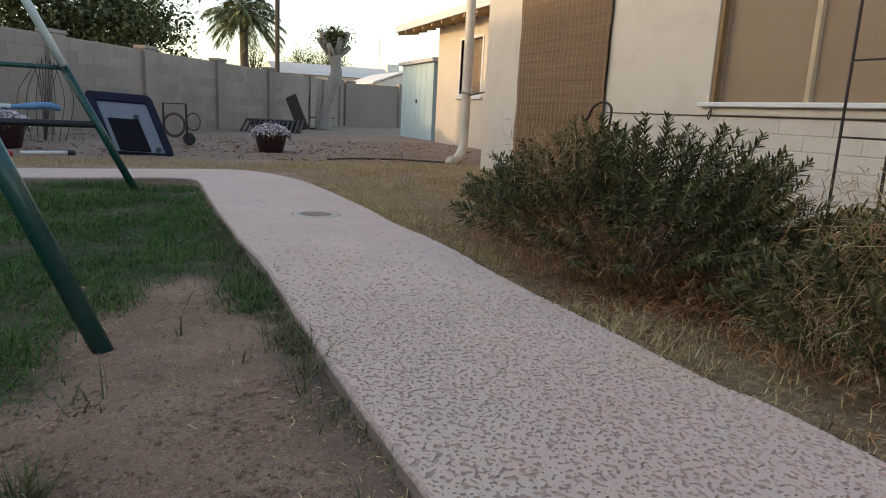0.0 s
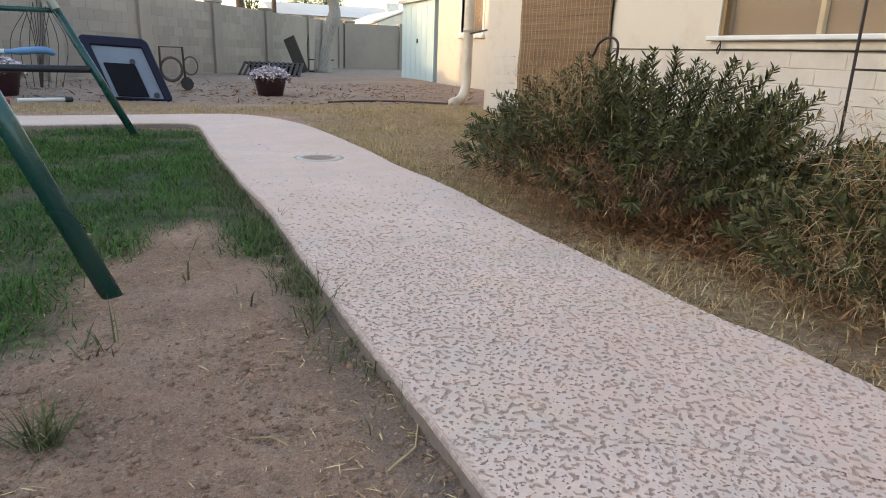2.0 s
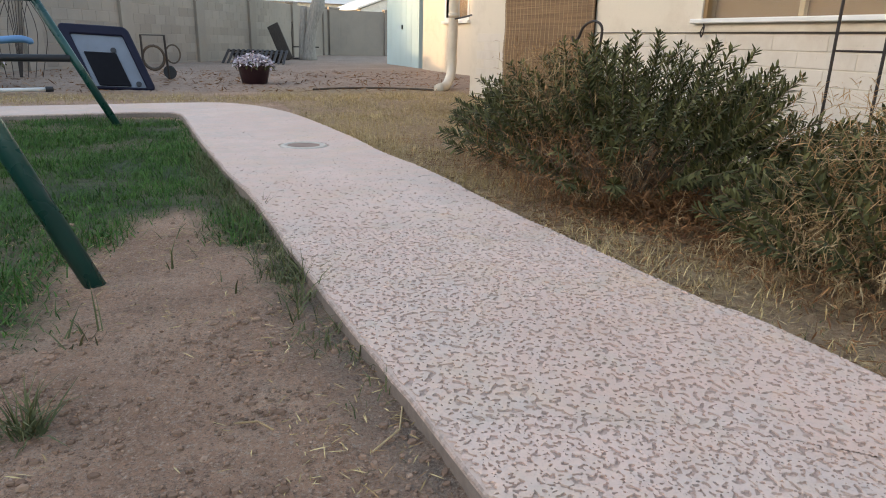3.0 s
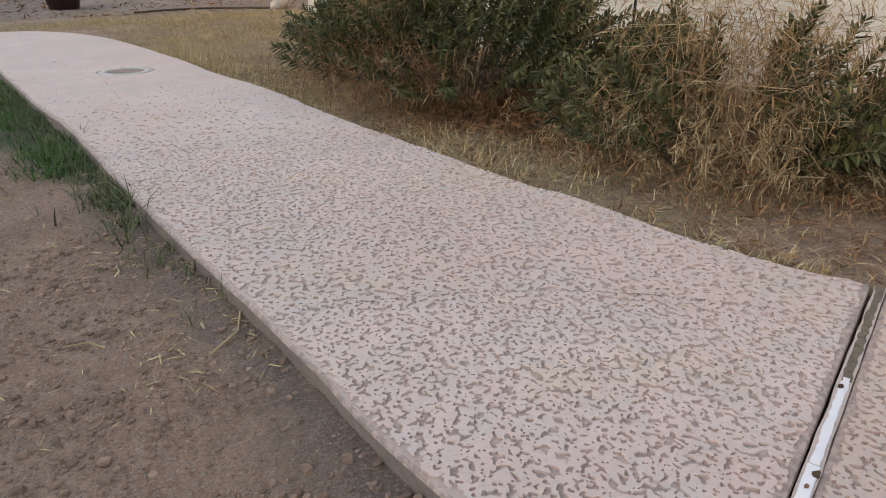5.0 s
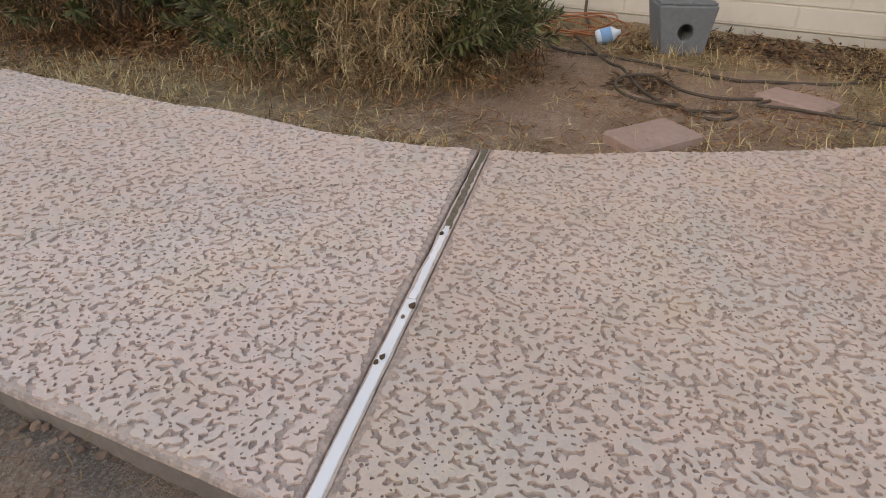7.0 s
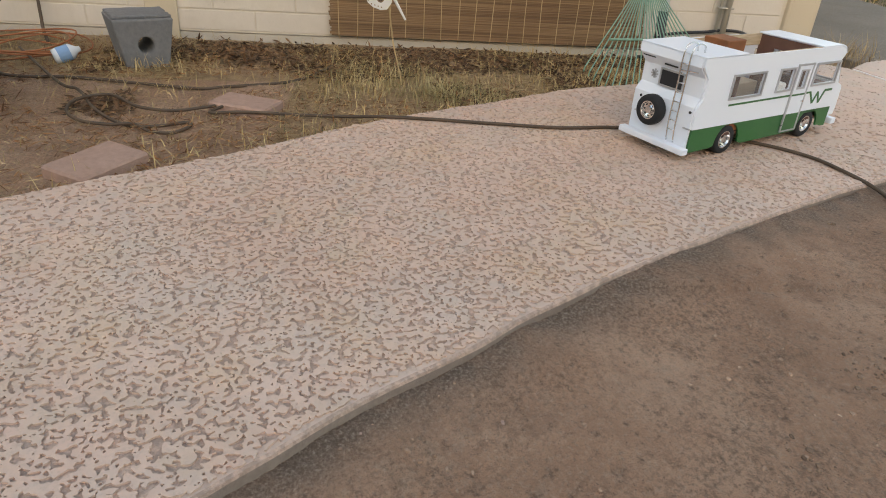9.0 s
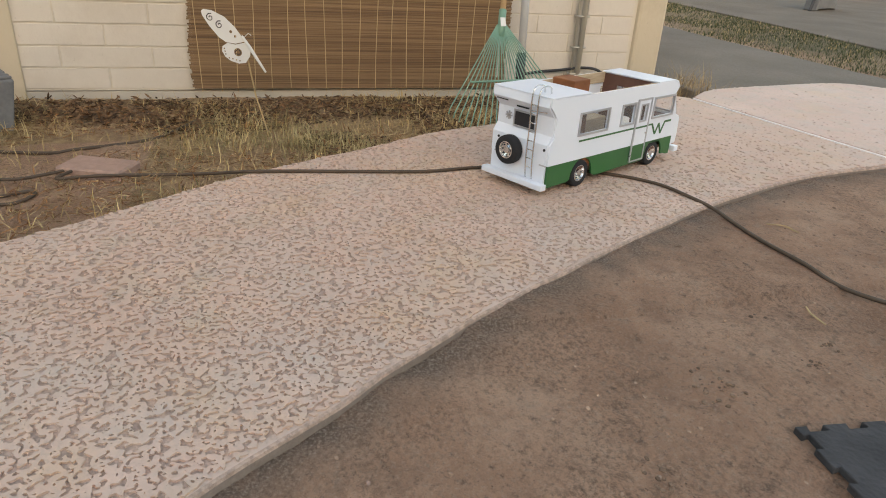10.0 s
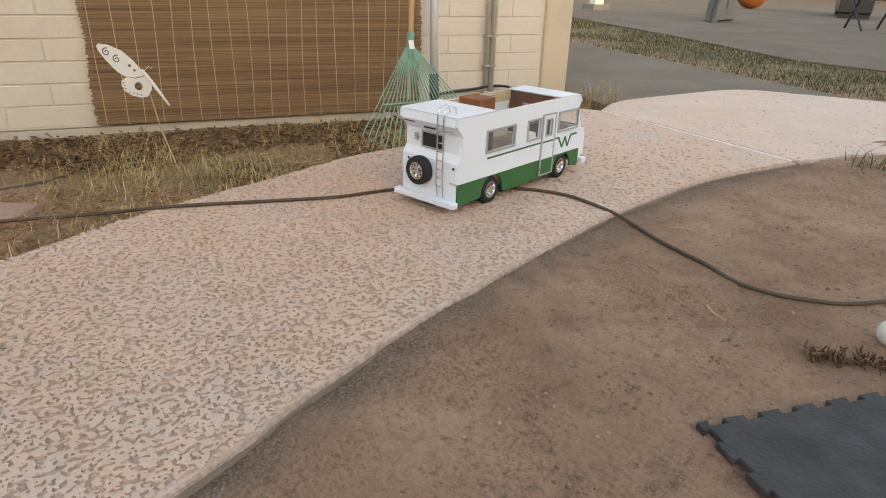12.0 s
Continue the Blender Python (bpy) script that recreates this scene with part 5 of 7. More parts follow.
# Foam mat
ma, mb = Vector((0.796, -1.539)), Vector((0.742, -1.958))
ux = (mb - ma).normalized()
uy = Vector((ux.y, -ux.x))
if uy.x > 0:
    uy = -uy
S = 0.61
outline = []
T = 8
for e in range(4):
    for k in range(T):
        for a, o in ((0.0, 0.0), (0.30, 0.0), (0.26, 0.014), (0.74, 0.014), (0.70, 0.0)):
            t = (k + a) / T * S
            x, y = ((t, o), (S - o, t), (S - t, S - o), (o, S - t))[e]
            outline.append((x, y))
loop = [tuple(ma + ux * x + uy * y) for x, y in outline]
mat_ob = thing("foam_mat", "dark grey interlocking foam mat lying on the dirt", "foam mat")
part("tile", Geo().plate([loop], 0.014, Matrix.Translation((0, 0, -0.030))), FOAM, mat_ob, bevel=0.0015)


# ---- the back yard ----
def build_swing():
    s = thing("swing_set", "green tubular swing set with splayed legs standing on the lawn edge", "swing set")
    apex_a, apex_b = Vector((-1.03, 2.06, 2.0)), Vector((-1.29, 5.8, 2.0))
    feet = ((Vector((-0.205, 2.06, -0.06)), apex_a), (Vector((-0.29, 5.80, -0.06)), apex_b), (Vector((-1.85, 2.0, -0.06)), apex_a), (Vector((-2.1, 5.8, -0.06)), apex_b))
    for foot, top in feet:
        leg = part("leg", Geo().tube([foot, foot.lerp(top, 0.46)], 0.029, 16), TEAL_TUBE, s, "dark green painted leg", smooth=True)
        # White from just under half the leg's length up to the apex.
        part("upper_sleeve", Geo().tube([foot.lerp(top, 0.455), top], 0.031, 16), WHITE_TUBE, leg, "white upper part of the leg", smooth=True)
        part("bolt", Geo().tube([foot.lerp(top, 0.45) + Vector((0, -0.04, 0)), foot.lerp(top, 0.45) + Vector((0, 0.04, 0))], 0.010, 8), DARK, leg)
    for (f0, t0), (f1, t1) in ((feet[0], feet[2]), (feet[1], feet[3])):
        part("crossbar", Geo().tube([f0.lerp(t0, 0.45), f1.lerp(t1, 0.45)], 0.019, 12), TEAL_TUBE, s, smooth=True)
    part("top_bar", Geo().tube([apex_a, apex_b], 0.031, 14), WHITE_TUBE, s, smooth=True)
    part("low_beam", Geo().tube([(-2.1, 5.78, 0.455), (-0.56, 5.78, 0.46)], 0.027, 12), DARK, s, "black low beam", smooth=True)
    seat = Geo().tube(spline([(-0.98, 4.9, 0.58), (-0.85, 4.9, 0.59), (-0.72, 4.9, 0.60), (-0.66, 4.9, 0.58)], 4), [0.016] * 4 + [0.022] * 5 + [0.02] * 3 + [0.008], 10)
    part("glider_seat", seat, BLUE_SEAT, s, "faded blue plastic seat", smooth=True)
    part("glider_arm", Geo().tube([(-1.9, 4.9, 0.585), (-0.93, 4.9, 0.585)], 0.017, 10), WHITE_TUBE, s, smooth=True)


build_swing()


def build_backboard():
    """A basketball backboard lying tilted on its back."""
    b = thing("backboard", "grey backboard with a thick black rim, leaning in the dirt", "backboard")
    o, ux, uz = Vector((-0.74, 9.02, 0.0)), Vector((0.75, 0.0, -0.03)), Vector((-0.27, 0.29, 0.73))
    n = ux.cross(uz).normalized()
    m = Matrix(((ux.x, uz.x, n.x, o.x), (ux.y, uz.y, n.y, o.y), (ux.z, uz.z, n.z, o.z), (0, 0, 0, 1)))

    def rr(a, b_, c, d, r):
        pts = []
        for cx, cy, k0 in ((b_ - r, d - r, 0), (a + r, d - r, 1), (a + r, c + r, 2), (b_ - r, c + r, 3)):
            pts += [(cx + r * math.cos((k0 + k / 4) * math.pi / 2), cy + r * math.sin((k0 + k / 4) * math.pi / 2)) for k in range(5)]
        return pts
    part("rim", Geo().plate([rr(0, 1, 0, 1, 0.09), rr(0.13, 0.87, 0.04, 0.85, 0.02)[::-1]], 0.07, m @ Matrix.Translation((0, 0, -0.03))), NAVY, b, "thick navy-black plastic rim", bevel=0.012)
    part("board", Geo().plate([rr(0.11, 0.89, 0.03, 0.87, 0.02)], 0.02, m @ Matrix.Translation((0, 0, -0.012))), plain("board_grey", (0.17, 0.19, 0.23), 0.5), b, "blue-grey board face")
    part("recess", Geo().plate([rr(0.20, 0.66, 0.06, 0.58, 0.02)], 0.02, m @ Matrix.Translation((0, 0, 0.009))), BLACK_PLATE, b, "black mount plate", bevel=0.004)
    part("strut", Geo().tube([m @ Vector((0.5, 0.6, -0.03)), Vector((-0.2, 10.2, 0.02))], 0.03, 8), DARK, b)
    for x, y in ((0.64, 0.62), (0.78, 0.10)):
        part("bolt", Geo().tube([m @ Vector((x, y, 0.01)), m @ Vector((x, y, 0.03))], 0.032, 10), DARK, b)


build_backboard()


def flower_pot(x, y, r, h, label):
    p = thing("flower_pot", label, "flower pot", pose(x, y, -0.02), "flower pots")
    part("pot", Geo().lathe([(r * 0.72, 0), (r * 0.95, h * 0.8), (r * 1.05, h * 0.82), (r * 1.05, h * 0.97), (r * 0.93, h), (r * 0.9, h * 0.9)], 22), POT, p, "glazed maroon pot", smooth=True)
    n = 900
    a, q = rng.uniform(0, 2 * np.pi, n), np.sqrt(rng.uniform(0, 1, n))
    base = np.stack([r * 1.15 * q * np.cos(a), r * 1.15 * q * np.sin(a), h * (0.95 + 0.35 * (1 - q * q)) + rng.normal(0, 0.02, n)], 1)
    v, f = leaves(base, rng.normal(0, 1, (n, 3)) + [0, 0, 0.4], rng.uniform(0.03, 0.06, n), 0.03)
    raw("blossoms", v, f, PETAL).parent = p
    v, f = leaves(base[:400] - [0, 0, 0.03], rng.normal(0, 1, (400, 3)), rng.uniform(0.04, 0.07, 400), 0.02)
    raw("foliage", v, f, OLIVE).parent = p


flower_pot(1.33, 10.2, 0.24, 0.30, "maroon pot of pale pink flowers standing on the dirt")
flower_pot(-1.95, 9.75, 0.25, 0.34, "maroon pot of white flowers beside the swing set")

reel = thing("hose_reel", "rusty hose reel cart with a looped hose against the block wall", "hose reel")
RX, RY = 0.06, 11.2
for dy in (-0.18, 0.18):
    part("frame_side", Geo().tube([(RX - 0.2, RY + dy, 0.0), (RX - 0.2, RY + dy, 0.62), (RX + 0.12, RY + dy, 0.62), (RX + 0.14, RY + dy, 0.0)], 0.015, 8), IRON, reel)
    part("wheel", Geo().tube([(RX + 0.16, RY + dy, 0.09), (RX + 0.16, RY + dy + 0.03, 0.09)], 0.09, 16), DARK, reel)
for k in range(6):
    y = RY - 0.13 + 0.05 * k
    part("coil", Geo().tube([(RX - 0.05 + 0.15 * math.cos(a), y, 0.3 + 0.17 * math.sin(a)) for a in np.linspace(0, 2 * math.pi, 18)], 0.02, 6), HOSE, reel)
part("loose_loop", Geo().tube([(RX + 0.22 + 0.10 * math.cos(a), RY - 0.2, 0.36 + 0.13 * math.sin(a)) for a in np.linspace(-2.5, 2.6, 18)], 0.012, 6), HOSE, reel)

rack = thing("slatted_rack", "dark metal slatted rack lying tilted on the dirt", "rack", pose(2.35, 17.7, 0.1, 22, 0, -18))
part("rack_frame", Geo().box((-0.75, -0.42, 0), (0.75, -0.38, 0.04)).box((-0.75, 0.38, 0), (0.75, 0.42, 0.04)), IRON, rack)
for k in range(13):
    part("slat", Geo().box((-0.74 + 0.12 * k, -0.42, 0.042), (-0.68 + 0.12 * k, 0.42, 0.06)), IRON, rack)
part("prop", Geo().box((-0.6, 0.3, -0.3), (0.6, 0.36, 0.0)), IRON, rack)
single("leaning_board", Geo().box((-0.17, -0.03, 0), (0.17, 0.03, 1.12), pose(3.62, 20.4, -0.02, -14, -26, -25)), POLE_WOOD, "weathered grey board leaning on the block wall", "board", bevel=0.006)
truck = thing("hand_truck", "dark metal hand truck standing by the block wall", "hand truck")
for dx in (0, 0.32):
    part("rail", Geo().tube(spline([(3.95 + dx, 21.3, 0.0), (3.95 + dx, 21.35, 0.7), (3.95 + dx, 21.25, 1.0), (3.90 + dx, 21.0, 1.05)], 4), 0.018, 8), IRON, truck)
part("toe_plate", Geo().box((3.9, 20.9, 0.0), (4.6, 21.35, 0.03)), IRON, truck)
part("cross_rail", Geo().tube([(3.95, 21.32, 0.35), (4.75, 21.32, 0.35)], 0.018, 8), IRON, truck)
trel = thing("wire_trellis", "thin rusty wire trellis leaning on the block wall", "trellis")
for k in range(7):
    lo, up = -2.02 + 0.09 * k, -1.86 + 0.05 * k
    lean = 0.26 - 0.085 * k
    part("wire", Geo().tube(spline([(up, 11.55, 1.22 - 0.05 * abs(k - 3)), ((lo + up) / 2 + lean * 0.6, 11.45, 0.62), (lo + lean, 11.3, 0.0)], 4), 0.005, 5), IRON, trel)
    part("wire", Geo().tube(spline([(up, 11.56, 1.22 - 0.05 * abs(k - 3)), ((lo + up) / 2 - 0.15 + 0.05 * k, 11.46, 0.62), (lo, 11.31, 0.0)], 4), 0.005, 5), IRON, trel)


def build_stump():
    t = thing("pollarded_tree", "pale pollarded tree trunk with a knobbly sprouting top", "tree")
    path = [(4.30, 20.6, -0.05), (4.33, 20.6, 0.5), (4.45, 20.6, 1.1), (4.62, 20.6, 1.65), (4.58, 20.6, 2.05), (4.55, 20.6, 2.3)]
    part("trunk", Geo().tube(spline(path, 4), [0.26, 0.21, 0.185, 0.175, 0.165, 0.16, 0.16, 0.16, 0.17, 0.185, 0.20, 0.21, 0.19, 0.17, 0.16, 0.16, 0.18, 0.20, 0.20, 0.18, 0.13], 16), BARK, t, smooth=True)
    part("side_stem", Geo().tube(spline([(4.1, 20.7, -0.05), (4.15, 20.7, 0.8), (4.2, 20.7, 1.5)], 4), 0.10, 10), BARK, t, "dark broken side stem", smooth=True)
    for k in range(9):
        a = k * 0.7
        part("stub", Geo().tube([(4.55, 20.6, 2.15), (4.55 + 0.32 * math.cos(a), 20.6 + 0.3 * math.sin(a), 2.35 + 0.12 * (k % 3)), (4.55 + 0.48 * math.cos(a), 20.6 + 0.42 * math.sin(a), 2.5 + 0.2 * (k % 3))], [0.10, 0.085, 0.07], 8), BARK, t, smooth=True)
    n = 1800
    base = np.array([4.55, 20.6, 2.75]) + rng.normal(0, 1, (n, 3)) * [0.22, 0.22, 0.13]
    v, f = leaves(base, rng.normal(0, 1, (n, 3)), rng.uniform(0.04, 0.09, n), 0.05)
    raw("crown", v, f, OLEANDER).parent = t


build_stump()

shed = thing("garden_shed", "pale blue metal garden shed with a low roof", "shed")
part("shell", Geo().box((5.95, 15.75, -0.1), (8.0, 18.2, 1.90)), SHED, shed)
part("shed_roof", Geo().plate([[(5.85, 1.905), (8.1, 1.905), (8.1, 1.97), (6.9, 2.08), (5.85, 1.99)]], -2.7, Matrix(((1, 0, 0, 0), (0, 0, -1, 15.6), (0, 1, 0, 0), (0, 0, 0, 1)))), ROOF, shed, "pale shed roof")
for k in range(6):
    part("rib", Geo().box((5.945, 15.85 + 0.4 * k, -0.05), (5.9495, 15.89 + 0.4 * k, 1.89)), SHED, shed)
part("latch", Geo().box((5.925, 16.9, 0.9), (5.948, 16.96, 1.0)), DARK, shed)

vent = thing("drain_pipe", "cream-painted drain pipe bending out at the ground by the house corner", "drain pipe")
part("riser", Geo().tube(spline([(4.0, 9.2, 2.9), (4.0, 9.2, 1.5), (4.0, 9.2, 0.5), (3.97, 9.16, 0.2), (3.82, 8.97, 0.05), (3.58, 8.68, 0.02)], 6), 0.068, 16), CREAM, vent, smooth=True)
part("collar", Geo().tube([(4.0, 9.2, 0.97), (4.0, 9.2, 1.03)], 0.075, 16), CREAM, vent, smooth=True)
part("tie", Geo().tube([(4.0, 9.12, 0.95), (3.9, 8.4, 0.98), (3.8, 8.0, 0.97)], 0.012, 6), DARK, vent)
drip = spline([(3.6, 8.7, 0.0), (3.2, 9.0, 0.0), (2.8, 9.15, 0.0), (2.3, 9.1, 0.0), (1.9, 8.9, 0.0)], 5)
single("drip_hose", Geo().tube(drip, 0.013, 7), HOSE, "dark drip hose lying on the dirt", "hose", smooth=True)

toy = thing("toy_rail", "white and red plastic toy rail lying beyond the walkway", "toy")
part("bar", Geo().tube([(-1.55, 8.45, 0.03), (-1.12, 8.60, 0.03)], 0.022, 8), WHITE_TRIM, toy, smooth=True)
part("grip", Geo().box((-0.16, -0.05, 0.0), (0.16, 0.05, 0.06), pose(-1.78, 8.42, -0.012, 0, 0, 15)), plain("red_plastic", (0.35, 0.03, 0.03), 0.45), toy, "red plastic end", bevel=0.012)
part("tip", Geo().tube([(-1.12, 8.60, 0.03), (-1.05, 8.63, 0.03)], 0.03, 8), DARK, toy, smooth=True)

# Beyond the wall
def far_house(name, x0, x1, y0, y1, h, ridge, label, roofmat):
    hs = thing(name, label, "house")
    part("wall", Geo().box((x0, y0, -0.2), (x1, y1, h)), FAR_WALL, hs)
    part("roof", Geo().plate([[(y0 - 0.5, h), (y1 + 0.5, h), ((y0 + y1) / 2, ridge)]], x1 - x0 + 1, Matrix(((0, 0, 1, x0 - 0.5), (1, 0, 0, 0), (0, 1, 0, 0.02), (0, 0, 0, 1)))), roofmat, hs)
    return hs


h1 = far_house("neighbour_house", 7.5, 34.0, 52.0, 60.0, 3.0, 4.05, "long pale neighbour house with a low roof behind the wall", ROOF)
for x in (16.5, 17.0, 19.5):
    part("roof_vent", Geo().box((x, 54.5, 3.4), (x + 0.5, 55.0, 4.4)), FAR_WALL, h1)
h2 = thing("neighbour_bungalow", "small pale bungalow with a blue gabled roof", "house")
part("wall", Geo().plate([[(10.9, -0.2), (14.5, -0.2), (14.5, 2.2), (12.6, 2.85), (10.9, 2.2)]], -7, Matrix(((1, 0, 0, 0), (0, 0, -1, 38), (0, 1, 0, 0), (0, 0, 0, 1)))), FAR_WALL, h2)
part("roof", Geo().plate([[(12.55, 2.9), (12.55, 2.98), (16.5, 2.1), (16.5, 2.0)]], -7.4, Matrix(((1, 0, 0, 0), (0, 0, -1, 37.8), (0, 1, 0, 0), (0, 0, 0, 1)))), BLUE_ROOF, h2, "blue metal roof slope")
part("verge", Geo().plate([[(10.6, 2.15), (12.58, 2.9), (12.58, 2.98), (10.6, 2.25)]], -7.4, Matrix(((1, 0, 0, 0), (0, 0, -1, 37.8), (0, 1, 0, 0), (0, 0, 0, 1)))), WHITE_TRIM, h2)

pole = thing("utility_pole", "dark wooden utility pole behind the block wall", "utility pole")
part("shaft", Geo().tube([(6.0, 43.0, -0.2), (6.0, 43.0, 12)], 0.14, 10), POLE_WOOD, pole)
single("antenna", Geo().tube([(16.2, 56, 3.9), (16.2, 56, 7.2)], 0.03, 5), GALV, "thin roof antenna mast", "antenna")


def build_palm(x, y, z, r):
    p = thing("palm_tree", "tall palm with a drooping grey-green crown", "palm")
    part("trunk", Geo().tube([(x, y, -0.2), (x, y, z * 0.5), (x, y, z)], [0.32, 0.27, 0.33], 12), POLE_WOOD, p)
    V, F = [], []
    for k in range(70):
        az = rng.uniform(0, 2 * math.pi)
        el = rng.uniform(-0.7, 1.35)
        ln = r * rng.uniform(0.85, 1.1)
        d = np.array([math.cos(az) * math.cos(el), math.sin(az) * math.cos(el), math.sin(el)])
        t = np.linspace(0.15, 1, 26)[:, None]
        mid = np.array([x, y, z]) + d * ln * t + np.array([0, 0, -1]) * (t ** 2.2) * ln * 0.42
        s = np.cross(d, [0, 0, 1.0])
        s /= np.linalg.norm(s) + 1e-6
        tang = np.gradient(mid, axis=0)
        for sg in (-1, 1):
            v, f = leaves(mid, tang / (np.linalg.norm(tang, axis=1)[:, None]) * 0.8 + s * sg + [0, 0, -0.25], np.full(26, r * 0.2), 0.07, 0.5)
            n = len(V)
            V += v
            F += [tuple(i + n for i in q) for q in f]
    raw("crown", V, F, PALMLEAF).parent = p


build_palm(4.9, 52.0, 7.0, 2.7)


def build_tree(name, x, y, h, spread, z0, label, count=9000, leafmat=None):
    t = thing(name, label, "tree")
    part("trunk", Geo().tube([(x, y, -0.2), (x + 0.1, y, h * 0.35), (x - 0.1, y, h * 0.6)], [0.22, 0.17, 0.1], 10), POLE_WOOD, t)
    lim = Geo()
    tips = []
    for k in range(26):
        a = rng.uniform(0, 2 * math.pi)
        top = np.array([x + spread * math.cos(a) * rng.uniform(0.2, 1), y + spread * 0.6 * math.sin(a) * rng.uniform(0.2, 1), rng.uniform(z0, h)])
        st = np.array([x, y, h * rng.uniform(0.25, 0.55)])
        lim.tube([st, (st + top) / 2 + [0, 0, 0.3], top], [0.07, 0.045, 0.015], 6)
        tips.append(top)
    part("limbs", lim, POLE_WOOD, t)
    tips = np.array(tips)
    base = tips[rng.integers(0, len(tips), count)] + rng.normal(0, 1, (count, 3)) * [spread * 0.17, spread * 0.15, h * 0.085]
    v, f = leaves(base, rng.normal(0, 1, (count, 3)), rng.uniform(0.09, 0.19, count), 0.085)
    raw("crown", v, f, leafmat or TREELEAF).parent = t


build_tree("shade_tree", -2.3, 22.5, 5.4, 3.2, 1.9, "large green shade tree leaning over the block wall", 26000)
build_tree("shade_tree", -7.5, 20.0, 5.6, 3.0, 1.8, "large green shade tree behind the block wall", 12000)
build_tree("far_tree", 13.5, 62.0, 5.6, 2.0, 3.2, "distant dark green tree", 2500)
build_tree("far_tree", 10.5, 60.0, 5.2, 1.6, 3.2, "distant dark green tree", 2000)
build_tree("far_tree", 6.2, 58.0, 4.9, 1.0, 3.0, "small distant tree by the palm", 900)

# ---- on the patio ----
saw = thing("sawhorse", "grey plastic sawhorse with a slot, standing on the patio", "sawhorse", pose(9.2, -9.9, -0.005, 0, 0, -62))
body = [(-0.48, 0.0), (-0.38, 0.0), (-0.36, 0.02), (0.36, 0.02), (0.38, 0.0), (0.48, 0.0), (0.34, 0.62), (-0.34, 0.62)]
part("side", Geo().plate([body, [(-0.06, 0.18), (-0.06, 0.34), (0.06, 0.34), (0.06, 0.18)]], 0.2, Matrix(((1, 0, 0, 0), (0, 0, 1, 0), (0, 1, 0, 0), (0, 0, 0, 1)))), GREY_CONC, saw, bevel=0.012)
part("leg_bar", Geo().tube([(-0.62, 0.05, 0.0), (-0.40, 0.05, 0.5)], 0.025, 8), DARK, saw)
# The ball's orange is darkened for the shade of a patio roof not built.
single("orange_ball", Geo().lathe([(0.38 * math.sin(k * math.pi / 14), 0.38 - 0.38 * math.cos(k * math.pi / 14)) for k in range(15)], 24, Matrix.Translation((13.0, -14.45, -0.005))), plain("shaded_orange_rubber", (0.22, 0.07, 0.02), 0.6), "large orange ball resting on the patio", "ball", smooth=True)
bench = thing("storage_bench", "dark storage bench on the patio", "bench", pose(10.4, -14.6, -0.005, 0, 0, -50))
part("seat_box", Geo().box((-0.9, -0.3, 0.1), (0.9, 0.3, 0.42)), DARK, bench, bevel=0.02)
part("plank", Geo().box((-0.95, -0.33, 0.425), (0.95, 0.33, 0.47)), EAVE, bench, bevel=0.01)
for sx in (-0.8, 0.8):
    part("foot", Geo().box((sx - 0.05, -0.28, 0), (sx + 0.05, 0.28, 0.099)), DARK, bench)
chair = thing("folding_chair", "dark folding chair frame standing on the patio", "chair", pose(7.6, -11.3, -0.005, 0, 0, -30))
for sy in (-0.25, 0.25):
    part("leg", Geo().tube([(-0.35, sy, 0), (0.2, sy, 0.45)], 0.018, 7), DARK, chair)
    part("leg", Geo().tube([(0.25, sy, 0), (-0.25, sy, 0.75)], 0.018, 7), DARK, chair)
part("seat", Geo().box((-0.2, -0.25, 0.43), (0.22, 0.25, 0.46)), DARK, chair, bevel=0.005)
part("backrest", Geo().box((-0.27, -0.25, 0.62), (-0.23, 0.25, 0.85)), DARK, chair, bevel=0.005)
post = thing("patio_post", "white patio post on a grey base", "post")
part("shaft", Geo().box((12.0, -9.4, 0.1), (12.2, -9.2, 2.4)), WHITE_TRIM, post)
part("base", Geo().box((11.9, -9.5, -0.005), (12.3, -9.1, 0.1)), GREY_CONC, post)


